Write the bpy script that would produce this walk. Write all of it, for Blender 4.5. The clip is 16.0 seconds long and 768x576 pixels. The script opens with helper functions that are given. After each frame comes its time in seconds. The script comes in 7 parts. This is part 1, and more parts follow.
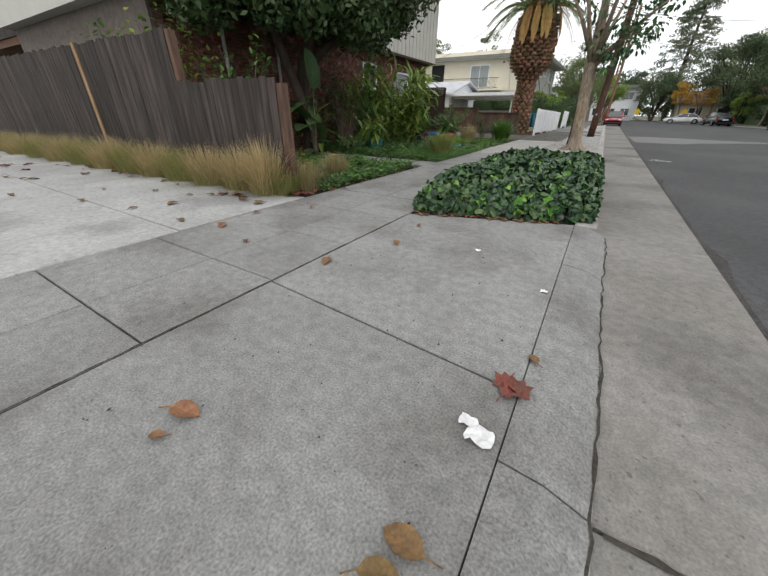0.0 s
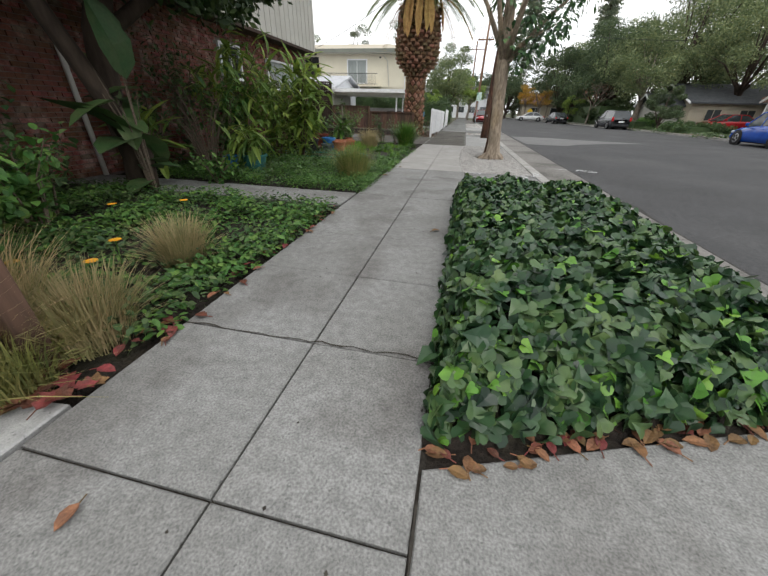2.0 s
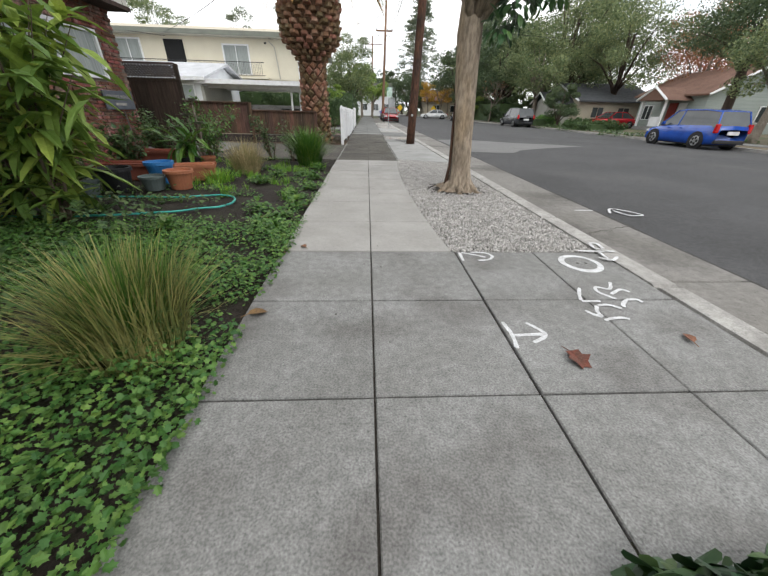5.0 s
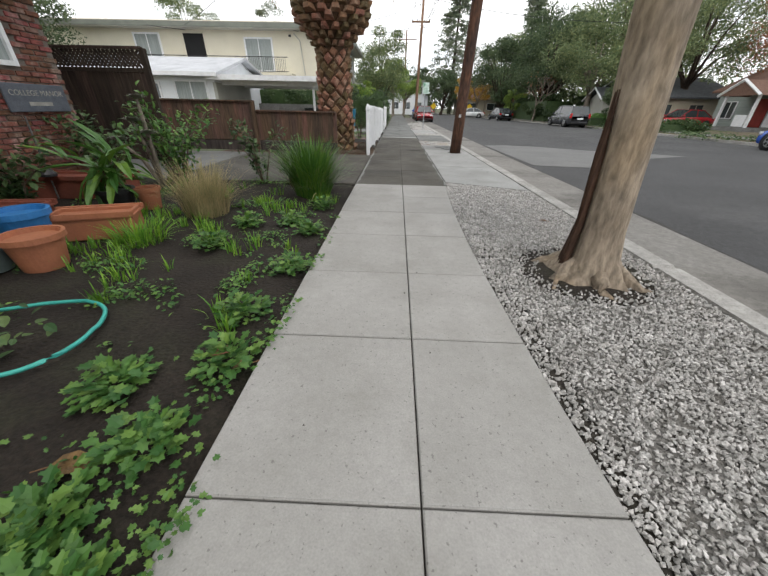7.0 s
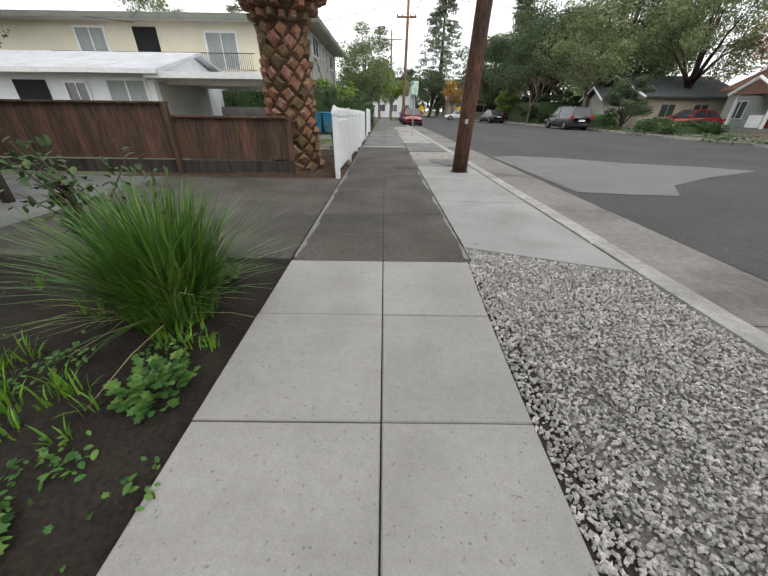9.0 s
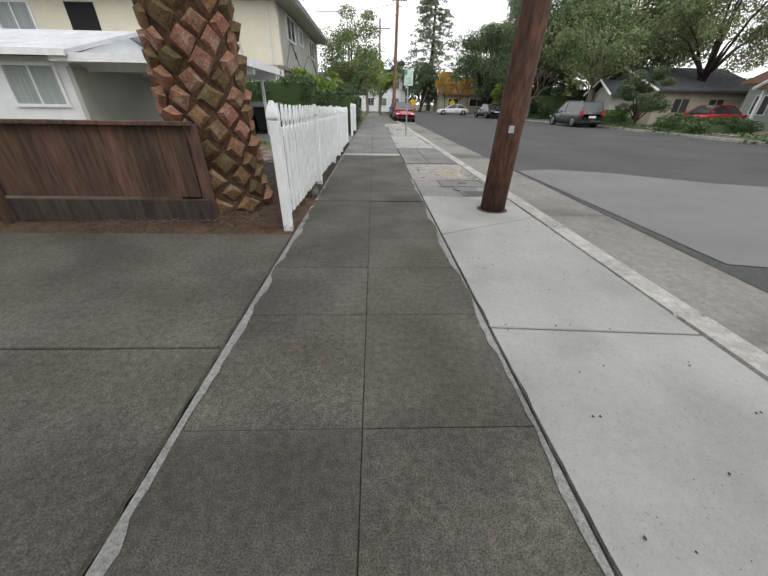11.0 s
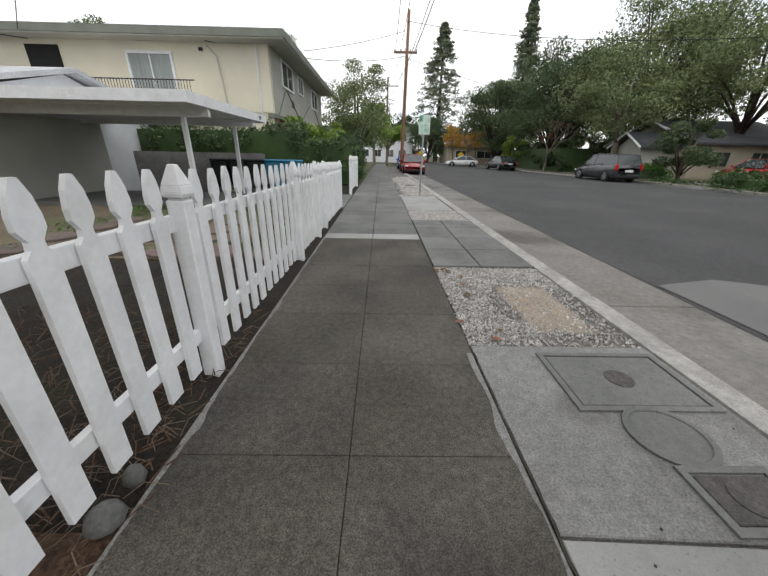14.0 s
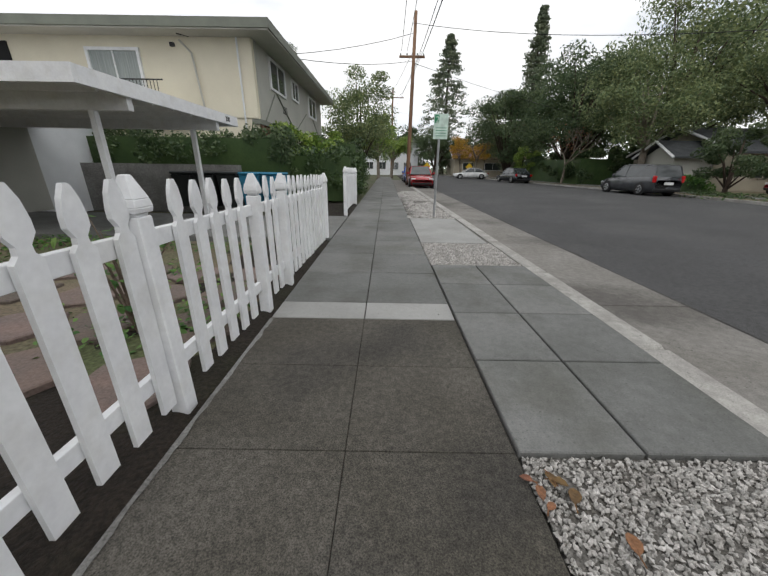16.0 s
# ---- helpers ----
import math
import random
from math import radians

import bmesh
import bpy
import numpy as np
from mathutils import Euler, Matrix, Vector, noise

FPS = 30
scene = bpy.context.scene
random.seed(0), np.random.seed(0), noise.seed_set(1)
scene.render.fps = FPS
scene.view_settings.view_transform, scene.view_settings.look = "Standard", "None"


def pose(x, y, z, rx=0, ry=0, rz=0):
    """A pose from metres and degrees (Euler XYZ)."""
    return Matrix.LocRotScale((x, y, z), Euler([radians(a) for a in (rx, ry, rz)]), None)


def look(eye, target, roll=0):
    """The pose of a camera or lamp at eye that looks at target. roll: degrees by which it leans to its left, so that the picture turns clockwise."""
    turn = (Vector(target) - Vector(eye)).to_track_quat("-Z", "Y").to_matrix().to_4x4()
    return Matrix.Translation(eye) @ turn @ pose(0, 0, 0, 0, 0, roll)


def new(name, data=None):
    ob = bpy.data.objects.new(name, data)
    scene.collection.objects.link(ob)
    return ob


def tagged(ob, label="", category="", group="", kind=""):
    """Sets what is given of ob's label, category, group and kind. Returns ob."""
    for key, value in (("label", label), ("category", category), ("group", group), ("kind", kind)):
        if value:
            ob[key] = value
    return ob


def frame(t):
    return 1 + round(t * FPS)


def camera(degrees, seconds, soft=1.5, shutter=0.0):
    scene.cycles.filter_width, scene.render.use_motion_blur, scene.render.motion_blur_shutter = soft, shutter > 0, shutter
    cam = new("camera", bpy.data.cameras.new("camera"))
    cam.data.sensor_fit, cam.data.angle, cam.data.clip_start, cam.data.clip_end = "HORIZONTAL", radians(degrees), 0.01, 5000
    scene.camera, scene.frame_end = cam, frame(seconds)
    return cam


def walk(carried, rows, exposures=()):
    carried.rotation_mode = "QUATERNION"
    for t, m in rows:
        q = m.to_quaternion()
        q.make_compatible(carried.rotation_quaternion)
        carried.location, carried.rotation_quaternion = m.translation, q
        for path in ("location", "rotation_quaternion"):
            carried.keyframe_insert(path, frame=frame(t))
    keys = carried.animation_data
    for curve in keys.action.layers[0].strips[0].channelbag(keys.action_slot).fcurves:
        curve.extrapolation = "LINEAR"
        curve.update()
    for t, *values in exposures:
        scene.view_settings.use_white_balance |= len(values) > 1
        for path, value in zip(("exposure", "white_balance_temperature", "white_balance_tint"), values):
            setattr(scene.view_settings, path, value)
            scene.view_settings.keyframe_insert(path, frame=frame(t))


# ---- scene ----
cam = camera(100.3, 16.0)
PATH = [
    (0, (-0.802, 1.346, 0.996), (-1.721, 2.84, 0.034), 0.7),
    (0.5, (-1.345, 1.884, 0.974), (-2.115, 3.462, 0.017), 0.6),
    (1, (-1.796, 2.475, 1.015), (-2.404, 4.119, 0.051), 0.7),
    (1.5, (-2.143, 3.09, 1.078), (-2.588, 4.785, 0.114), 2.0),
    (2, (-2.442, 3.796, 1.152), (-2.802, 5.505, 0.179), 1.6),
    (2.5, (-2.667, 4.515, 1.194), (-2.867, 6.247, 0.217), 1.7),
    (3, (-2.877, 5.31, 1.215), (-2.824, 7.053, 0.236), 2.0),
    (5.5, (-3.18, 9.339, 1.171), (-3.074, 11.083, 0.199), 1.6),
    (6, (-3.22, 10.121, 1.176), (-3.207, 11.868, 0.202), 2.0),
    (6.5, (-3.195, 10.863, 1.187), (-3.222, 12.607, 0.209), 0.9),
    (7, (-3.241, 11.678, 1.196), (-3.286, 13.419, 0.213), 1.3),
    (7.5, (-3.23, 12.481, 1.22), (-3.268, 14.223, 0.238), 1.1),
    (8, (-3.197, 13.27, 1.22), (-3.215, 15.013, 0.239), 1.1),
    (8.5, (-3.152, 14.068, 1.192), (-3.138, 15.814, 0.217), 1.1),
    (9, (-3.11, 14.88, 1.195), (-3.102, 16.629, 0.224), 0.8),
    (11.5, (-3.057, 18.865, 1.279), (-2.989, 20.596, 0.279), 1.0),
    (12, (-3.047, 19.586, 1.304), (-2.991, 21.35, 0.364), 0.9),
    (12.5, (-3.013, 20.322, 1.312), (-2.962, 22.135, 0.469), 0.7),
    (13, (-3.011, 21.074, 1.303), (-2.951, 22.915, 0.523), 0.6),
    (13.5, (-3.005, 21.796, 1.273), (-2.954, 23.644, 0.511), 0.6),
    (14, (-2.983, 22.471, 1.297), (-2.954, 24.318, 0.529), 1.2),
    (14.5, (-2.958, 23.101, 1.271), (-2.945, 24.95, 0.509), 1.2),
    (15, (-2.926, 23.805, 1.233), (-2.932, 25.653, 0.469), 1.0),
    (15.5, (-2.916, 24.487, 1.184), (-2.92, 26.34, 0.433), 1.3),
    (16, (-2.939, 25.192, 1.245), (-2.941, 27.064, 0.541), 0.9),
]
walk(cam, [(t, look(eye, target, roll)) for t, eye, target, roll in PATH],
     ((0, 0.0), (1.5, 0.04), (2.5, 0.2), (3, 0.34), (5.5, 0.26), (7, 0.17), (9, 0.18), (12, 0.22), (12.5, 0.2), (13.5, -0.02), (14, -0.1), (16, -0.3)))

# ---- sky, sun, exposure ----
scene.view_settings.exposure = 0.0
world = bpy.data.worlds.new("world")
scene.world = world
world.use_nodes = True
wn, wl = world.node_tree.nodes, world.node_tree.links
wn.clear()
sky = wn.new("ShaderNodeTexSky")
sky.sky_type = "NISHITA"
sky.sun_disc = False
sky.sun_elevation, sky.sun_rotation = radians(48), radians(200)
bg_sky = wn.new("ShaderNodeBackground")
bg_sky.inputs["Strength"].default_value = 0.11
wl.new(sky.outputs["Color"], bg_sky.inputs["Color"])
bg_cloud = wn.new("ShaderNodeBackground")
bg_cloud.inputs["Strength"].default_value = 1.4
wtc = wn.new("ShaderNodeTexCoord")
wmap = wn.new("ShaderNodeMapping")
wmap.inputs["Scale"].default_value = (1.0, 1.0, 2.6)
wl.new(wtc.outputs["Generated"], wmap.inputs["Vector"])
wno = wn.new("ShaderNodeTexNoise")
wno.inputs["Scale"].default_value = 2.3
wno.inputs["Detail"].default_value = 6
wl.new(wmap.outputs["Vector"], wno.inputs["Vector"])
wcr = wn.new("ShaderNodeValToRGB")
wcr.color_ramp.elements[0].position, wcr.color_ramp.elements[0].color = 0.30, (0.86, 0.89, 0.94, 1)
wcr.color_ramp.elements[1].position, wcr.color_ramp.elements[1].color = 0.62, (1.0, 1.0, 1.0, 1)
wl.new(wno.outputs["Fac"], wcr.inputs["Fac"])
wl.new(wcr.outputs["Color"], bg_cloud.inputs["Color"])
wfr = wn.new("ShaderNodeValToRGB")
wfr.color_ramp.elements[0].position, wfr.color_ramp.elements[0].color = 0.28, (0.7, 0.7, 0.7, 1)
wfr.color_ramp.elements[1].position, wfr.color_ramp.elements[1].color = 0.45, (1, 1, 1, 1)
wl.new(wno.outputs["Fac"], wfr.inputs["Fac"])
wmx = wn.new("ShaderNodeMixShader")
wl.new(wfr.outputs["Color"], wmx.inputs["Fac"])
wl.new(bg_sky.outputs["Background"], wmx.inputs[1])
wl.new(bg_cloud.outputs["Background"], wmx.inputs[2])
wout = wn.new("ShaderNodeOutputWorld")
wl.new(wmx.outputs["Shader"], wout.inputs["Surface"])
sun = new("sun", bpy.data.lights.new("sun", "SUN"))
sun.data.energy, sun.data.angle, sun.data.color = 0.8, radians(25), (1.0, 0.96, 0.9)
sun.matrix_basis = look((6, -12, 20), (0, 0, 0))
R = random.Random(7)


# ---- materials ----
def mat(name, c1, c2=None, scale=3.0, rough=0.8, bump=0.15, fine=60.0, speck=0.25, metal=0.0, vary=0.0, stretch=(1, 1, 1), spec=0.35, island=0.0, sheer=0.0, stain=None, stain_scale=0.8, stain_amt=0.5, grit=0.0):
    m = bpy.data.materials.new(name)
    m.use_nodes = True
    n, l = m.node_tree.nodes, m.node_tree.links
    b = n["Principled BSDF"]
    c2 = c2 or tuple(v * 0.75 for v in c1)
    geo = n.new("ShaderNodeNewGeometry")
    mp = n.new("ShaderNodeMapping")
    mp.inputs["Scale"].default_value = stretch
    l.new(geo.outputs["Position"], mp.inputs["Vector"])

    def noi(s, detail):
        t = n.new("ShaderNodeTexNoise")
        t.inputs["Scale"].default_value, t.inputs["Detail"].default_value = s, detail
        l.new(mp.outputs["Vector"], t.inputs["Vector"])
        return t.outputs["Fac"]

    def ramp(f, lo, hi):
        r = n.new("ShaderNodeMapRange")
        r.inputs["From Min"].default_value, r.inputs["From Max"].default_value = lo, hi
        l.new(f, r.inputs["Value"])
        return r.outputs["Result"]

    def mix(kind, fac, a, bb):
        x = n.new("ShaderNodeMix")
        x.data_type, x.blend_type = "RGBA", kind
        for sock, v in ((x.inputs[0], fac), (x.inputs[6], a), (x.inputs[7], bb)):
            if isinstance(v, (int, float)):
                sock.default_value = v
            elif isinstance(v, tuple):
                sock.default_value = (*v, 1)
            else:
                l.new(v, sock)
        return x.outputs[2]
    big, small = noi(scale, 5), noi(fine, 4)
    midn = noi(fine * 0.16, 8)
    col = mix("MIX", ramp(big, 0.35, 0.65), c1, c2)
    if stain:
        st = noi(stain_scale, 7)
        sm = n.new("ShaderNodeMath")
        sm.operation = "MULTIPLY"
        l.new(ramp(st, 0.5, 0.66), sm.inputs[0])
        sm.inputs[1].default_value = stain_amt
        col = mix("MIX", sm.outputs[0], col, stain)
    g = n.new("ShaderNodeCombineColor")
    r = n.new("ShaderNodeMapRange")
    r.inputs["From Min"].default_value, r.inputs["From Max"].default_value = 0.3, 0.7
    r.inputs["To Min"].default_value, r.inputs["To Max"].default_value = 1 - speck, 1 + speck
    l.new(small, r.inputs["Value"])
    for i in range(3):
        l.new(r.outputs["Result"], g.inputs[i])
    col = mix("MULTIPLY", 1.0, col, g.outputs["Color"])
    if grit:
        r2 = n.new("ShaderNodeMapRange")
        r2.inputs["From Min"].default_value, r2.inputs["From Max"].default_value = 0.35, 0.65
        r2.inputs["To Min"].default_value, r2.inputs["To Max"].default_value = 1 - grit, 1 + grit * 0.6
        l.new(midn, r2.inputs["Value"])
        g2 = n.new("ShaderNodeCombineColor")
        for i in range(3):
            l.new(r2.outputs["Result"], g2.inputs[i])
        col = mix("MULTIPLY", 1.0, col, g2.outputs["Color"])
        pit = noi(fine * 0.45, 2)
        pm = n.new("ShaderNodeMath")
        pm.operation = "MULTIPLY"
        l.new(ramp(pit, 0.66, 0.72), pm.inputs[0])
        pm.inputs[1].default_value = 0.6
        col = mix("MIX", pm.outputs[0], col, tuple(v * 0.35 for v in c1))
    for amount, sock in ((vary, None), (island, geo.outputs["Random Per Island"])):
        if amount:
            if sock is None:
                sock = n.new("ShaderNodeObjectInfo").outputs["Random"]
            h = n.new("ShaderNodeHueSaturation")
            v = n.new("ShaderNodeMapRange")
            v.inputs["To Min"].default_value, v.inputs["To Max"].default_value = 1 - amount, 1 + amount
            l.new(sock, v.inputs["Value"])
            l.new(v.outputs["Result"], h.inputs["Value"])
            hh = n.new("ShaderNodeMapRange")
            hh.inputs["To Min"].default_value, hh.inputs["To Max"].default_value = 0.5 + amount * 0.07, 0.5 - amount * 0.07
            l.new(sock, hh.inputs["Value"])
            l.new(hh.outputs["Result"], h.inputs["Hue"])
            l.new(col, h.inputs["Color"])
            col = h.outputs["Color"]
    l.new(col, b.inputs["Base Color"])
    b.inputs["Roughness"].default_value, b.inputs["Metallic"].default_value = rough, metal
    b.inputs["Specular IOR Level"].default_value = spec
    if bump:
        bp = n.new("ShaderNodeBump")
        bp.inputs["Strength"].default_value, bp.inputs["Distance"].default_value = bump, 0.02
        l.new(small, bp.inputs["Height"])
        l.new(bp.outputs["Normal"], b.inputs["Normal"])
    if sheer:
        tr = n.new("ShaderNodeBsdfTranslucent")
        l.new(col, tr.inputs["Color"])
        ms = n.new("ShaderNodeMixShader")
        ms.inputs[0].default_value = sheer
        l.new(b.outputs["BSDF"], ms.inputs[1])
        l.new(tr.outputs["BSDF"], ms.inputs[2])
        l.new(ms.outputs["Shader"], n["Material Output"].inputs["Surface"])
    return m


def leafmat(name, c1, c2, island=0.35, rough=0.5, scale=4.0, sheer=0.2):
    return mat(name, c1, c2, scale, rough, 0.0, 30, 0.12, island=island, sheer=sheer, spec=0.4)


M = dict(
    conc_old=mat("grey weathered concrete", (0.237, 0.237, 0.230), (0.194, 0.193, 0.184), 1.6, 0.9, 0.3, 110, 0.32, vary=0.06, stain=(0.113, 0.106, 0.099), stain_scale=1.7, stain_amt=0.6, grit=0.15),
    conc_drive=mat("pale driveway concrete", (0.399, 0.399, 0.391), (0.306, 0.306, 0.297), 1.1, 0.85, 0.2, 120, 0.14, vary=0.04, stain=(0.187, 0.187, 0.183), stain_scale=0.9, stain_amt=0.7, grit=0.16),
    conc_new=mat("light new concrete", (0.327, 0.317, 0.301), (0.286, 0.277, 0.260), 2.1, 0.85, 0.12, 140, 0.09, vary=0.03, stain=(0.231, 0.223, 0.202), stain_scale=2.5, stain_amt=0.4, grit=0.05),
    conc_pale=mat("smooth pale concrete", (0.308, 0.308, 0.299), (0.259, 0.259, 0.250), 1.3, 0.85, 0.1, 140, 0.08, vary=0.03, stain=(0.203, 0.203, 0.191), stain_scale=1.6, stain_amt=0.5, grit=0.05),
    conc_dark=mat("dark mildewed concrete", (0.062, 0.057, 0.046), (0.097, 0.09, 0.077), 1.4, 0.88, 0.3, 170, 0.6, vary=0.06, stain=(0.044, 0.041, 0.037), stain_scale=1.2, stain_amt=0.7, grit=0.24),
    conc_mid=mat("blue grey concrete", (0.167, 0.169, 0.164), (0.131, 0.134, 0.128), 1.5, 0.85, 0.2, 120, 0.15, vary=0.12, stain=(0.089, 0.089, 0.077), stain_scale=1.4, stain_amt=0.6, grit=0.10),
    kerb=mat("kerb concrete", (0.370, 0.361, 0.339), (0.264, 0.255, 0.238), 2.5, 0.9, 0.3, 90, 0.18, vary=0.06, grit=0.16),
    gutter=mat("gutter concrete", (0.176, 0.167, 0.152), (0.211, 0.202, 0.188), 1.4, 0.9, 0.3, 100, 0.2, vary=0.05, stain=(0.070, 0.064, 0.059), stain_scale=0.55, stain_amt=0.75, grit=0.16),
    joint=mat("joint dirt", (0.049, 0.043, 0.035), None, 6, 0.95, 0.4, 60, 0.4),
    asphalt=mat("worn asphalt", (0.067, 0.067, 0.069), (0.054, 0.054, 0.055), 0.5, 0.9, 0.45, 130, 0.3, stain=(0.084, 0.084, 0.084), stain_scale=0.35, stain_amt=0.6, grit=0.2),
    patch=mat("asphalt patch", (0.160, 0.160, 0.156), (0.136, 0.136, 0.134), 1.0, 0.9, 0.3, 130, 0.15),
    tar=mat("broken asphalt edge", (0.035, 0.033, 0.032), (0.06, 0.057, 0.053), 5, 0.95, 0.8, 60, 0.5),
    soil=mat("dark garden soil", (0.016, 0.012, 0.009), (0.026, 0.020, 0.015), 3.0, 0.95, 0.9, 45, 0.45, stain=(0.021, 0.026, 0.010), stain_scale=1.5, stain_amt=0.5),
    mulch=mat("brown palm litter", (0.11, 0.066, 0.04), (0.065, 0.04, 0.027), 7, 0.95, 0.9, 50, 0.5),
    dirt=mat("dry verge dirt", (0.17, 0.135, 0.095), (0.11, 0.095, 0.06), 0.9, 0.95, 0.6, 30, 0.35, stain=(0.07, 0.10, 0.035), stain_scale=0.3, stain_amt=0.7),
    ground=mat("lawn and dirt ground", (0.09, 0.085, 0.05), (0.06, 0.075, 0.03), 0.15, 0.95, 0.5, 14, 0.4),
    gravel=mat("crushed grey stone", (0.486, 0.472, 0.452), (0.351, 0.338, 0.317), 8, 0.85, 0.2, 120, 0.25, island=0.32),
    gravelbed=mat("fine grey grit", (0.19, 0.182, 0.17), (0.12, 0.112, 0.10), 5, 0.95, 0.9, 70, 0.45),
    sand=mat("beige sand", (0.323, 0.272, 0.215), (0.255, 0.212, 0.166), 6, 0.95, 0.6, 90, 0.35),
    wood=mat("weathered grey fence wood", (0.058, 0.047, 0.041), (0.028, 0.023, 0.020), 5, 0.9, 0.5, 26, 0.45, vary=0.25, stretch=(0.558, 0.558, 0.067)),
    redwood=mat("brown stained timber", (0.16, 0.075, 0.043), (0.10, 0.048, 0.03), 6, 0.85, 0.3, 30, 0.3, vary=0.15, stretch=(1, 1, 0.15)),
    paleboard=mat("pale new timber", (0.34, 0.22, 0.11), (0.26, 0.16, 0.08), 6, 0.8, 0.2, 30, 0.25, stretch=(1, 1, 0.15)),
    darkwood=mat("dark brown boards", (0.035, 0.024, 0.019), (0.055, 0.037, 0.027), 6, 0.85, 0.4, 25, 0.35, vary=0.25, stretch=(1, 1, 0.12)),
    lowwood=mat("aged redwood fence boards", (0.125, 0.07, 0.046), (0.07, 0.045, 0.034), 4, 0.85, 0.4, 25, 0.4, vary=0.25, stretch=(1, 1, 0.12)),
    brick=mat("red used brick", (0.20, 0.075, 0.05), (0.125, 0.055, 0.042), 9, 0.9, 0.5, 55, 0.3, vary=0.35, stain=(0.42, 0.33, 0.28), stain_scale=5, stain_amt=0.45),
    brick2=mat("red used brick wall", (0.20, 0.075, 0.05), (0.125, 0.055, 0.042), 9, 0.9, 0.5, 55, 0.3, island=0.35, stain=(0.42, 0.33, 0.28), stain_scale=5, stain_amt=0.45),
    mortar=mat("grey mortar", (0.17, 0.145, 0.125), None, 8, 0.95, 0.4, 60, 0.2),
    siding=mat("pale grey siding", (0.50, 0.49, 0.45), (0.46, 0.45, 0.41), 2, 0.75, 0.1, 40, 0.05),
    stucco=mat("cream stucco", (0.726, 0.682, 0.550), (0.660, 0.616, 0.495), 0.7, 0.9, 0.2, 45, 0.05),
    greyside=mat("grey panel siding", (0.42, 0.42, 0.38), (0.37, 0.37, 0.335), 0.9, 0.85, 0.1, 40, 0.06),
    fascia=mat("green grey fascia paint", (0.19, 0.205, 0.17), (0.16, 0.17, 0.145), 2, 0.7, 0.1, 40, 0.08),
    roof=mat("beige roof covering", (0.520, 0.470, 0.370), (0.440, 0.400, 0.320), 1.0, 0.95, 0.4, 30, 0.15),
    white=mat("white gloss paint", (0.78, 0.79, 0.80), (0.71, 0.72, 0.74), 5, 0.5, 0.08, 35, 0.04, vary=0.03, stain=(0.55, 0.54, 0.50), stain_scale=6, stain_amt=0.25),
    whitewall=mat("white house paint", (0.74, 0.76, 0.78), (0.68, 0.70, 0.72), 2, 0.75, 0.1, 40, 0.05),
    shingle=mat("pale grey shingles", (0.50, 0.51, 0.53), (0.40, 0.41, 0.43), 1.5, 0.95, 0.5, 18, 0.2, stretch=(1, 1, 3)),
    darkshingle=mat("charcoal shingles", (0.05, 0.055, 0.06), (0.075, 0.08, 0.085), 2, 0.95, 0.5, 20, 0.25, stretch=(1, 1, 3)),
    brownroof=mat("brown roof", (0.13, 0.075, 0.055), (0.17, 0.10, 0.075), 1, 0.95, 0.4, 10, 0.2),
    sage=mat("sage green siding", (0.33, 0.37, 0.34), (0.28, 0.32, 0.295), 2, 0.8, 0.2, 20, 0.08, stretch=(0.2, 0.2, 4)),
    beigewall=mat("beige stucco", (0.40, 0.36, 0.28), (0.34, 0.31, 0.245), 1, 0.9, 0.2, 25, 0.08),
    void=mat("dark interior", (0.012, 0.012, 0.013), None, 2, 0.8, 0, 20, 0.1),
    curtain=mat("pale window blind", (0.34, 0.37, 0.36), (0.25, 0.28, 0.275), 3, 0.8, 0.0, 12, 0.2, stretch=(6, 6, 0.2)),
    glass=mat("dark window glass", (0.05, 0.06, 0.062), (0.03, 0.036, 0.038), 0.8, 0.04, 0, 20, 0.05, spec=0.9),
    black=mat("black rubber", (0.014, 0.014, 0.015), None, 10, 0.7, 0.1, 80, 0.2),
    blackp=mat("black plastic", (0.018, 0.018, 0.02), None, 10, 0.45, 0.05, 80, 0.1),
    steel=mat("galvanised steel", (0.42, 0.43, 0.44), (0.34, 0.35, 0.36), 8, 0.45, 0.1, 60, 0.1, metal=0.8),
    alloy=mat("alloy rim", (0.55, 0.56, 0.57), None, 8, 0.3, 0.0, 60, 0.05, metal=0.9),
    iron=mat("cast iron", (0.07, 0.068, 0.064), (0.11, 0.10, 0.095), 20, 0.7, 0.4, 90, 0.3, metal=0.4),
    paintmark=mat("white spray paint", (0.629, 0.637, 0.646), (0.468, 0.468, 0.468), 14, 0.8, 0.2, 120, 0.2),
    polewood=mat("creosoted pole wood", (0.038, 0.022, 0.017), (0.128, 0.054, 0.026), 5, 0.75, 0.9, 35, 0.5, stretch=(0.750, 0.750, 0.188), stain=(0.011, 0.009, 0.008), stain_scale=5, stain_amt=0.85),
    polefar=mat("pole timber", (0.22, 0.13, 0.08), (0.16, 0.095, 0.06), 5, 0.85, 0.3, 30, 0.3, stretch=(1, 1, 0.1)),
    bark=mat("pale grey bark", (0.292, 0.237, 0.179), (0.205, 0.164, 0.121), 5, 0.9, 1.0, 24, 0.4, stretch=(1.075, 1.053, 0.339), stain=(0.355, 0.263, 0.165), stain_scale=2.5, stain_amt=0.5),
    barkdark=mat("dark bark", (0.042, 0.030, 0.023), (0.066, 0.048, 0.036), 4, 0.95, 0.8, 20, 0.35, stretch=(0.600, 0.600, 0.150)),
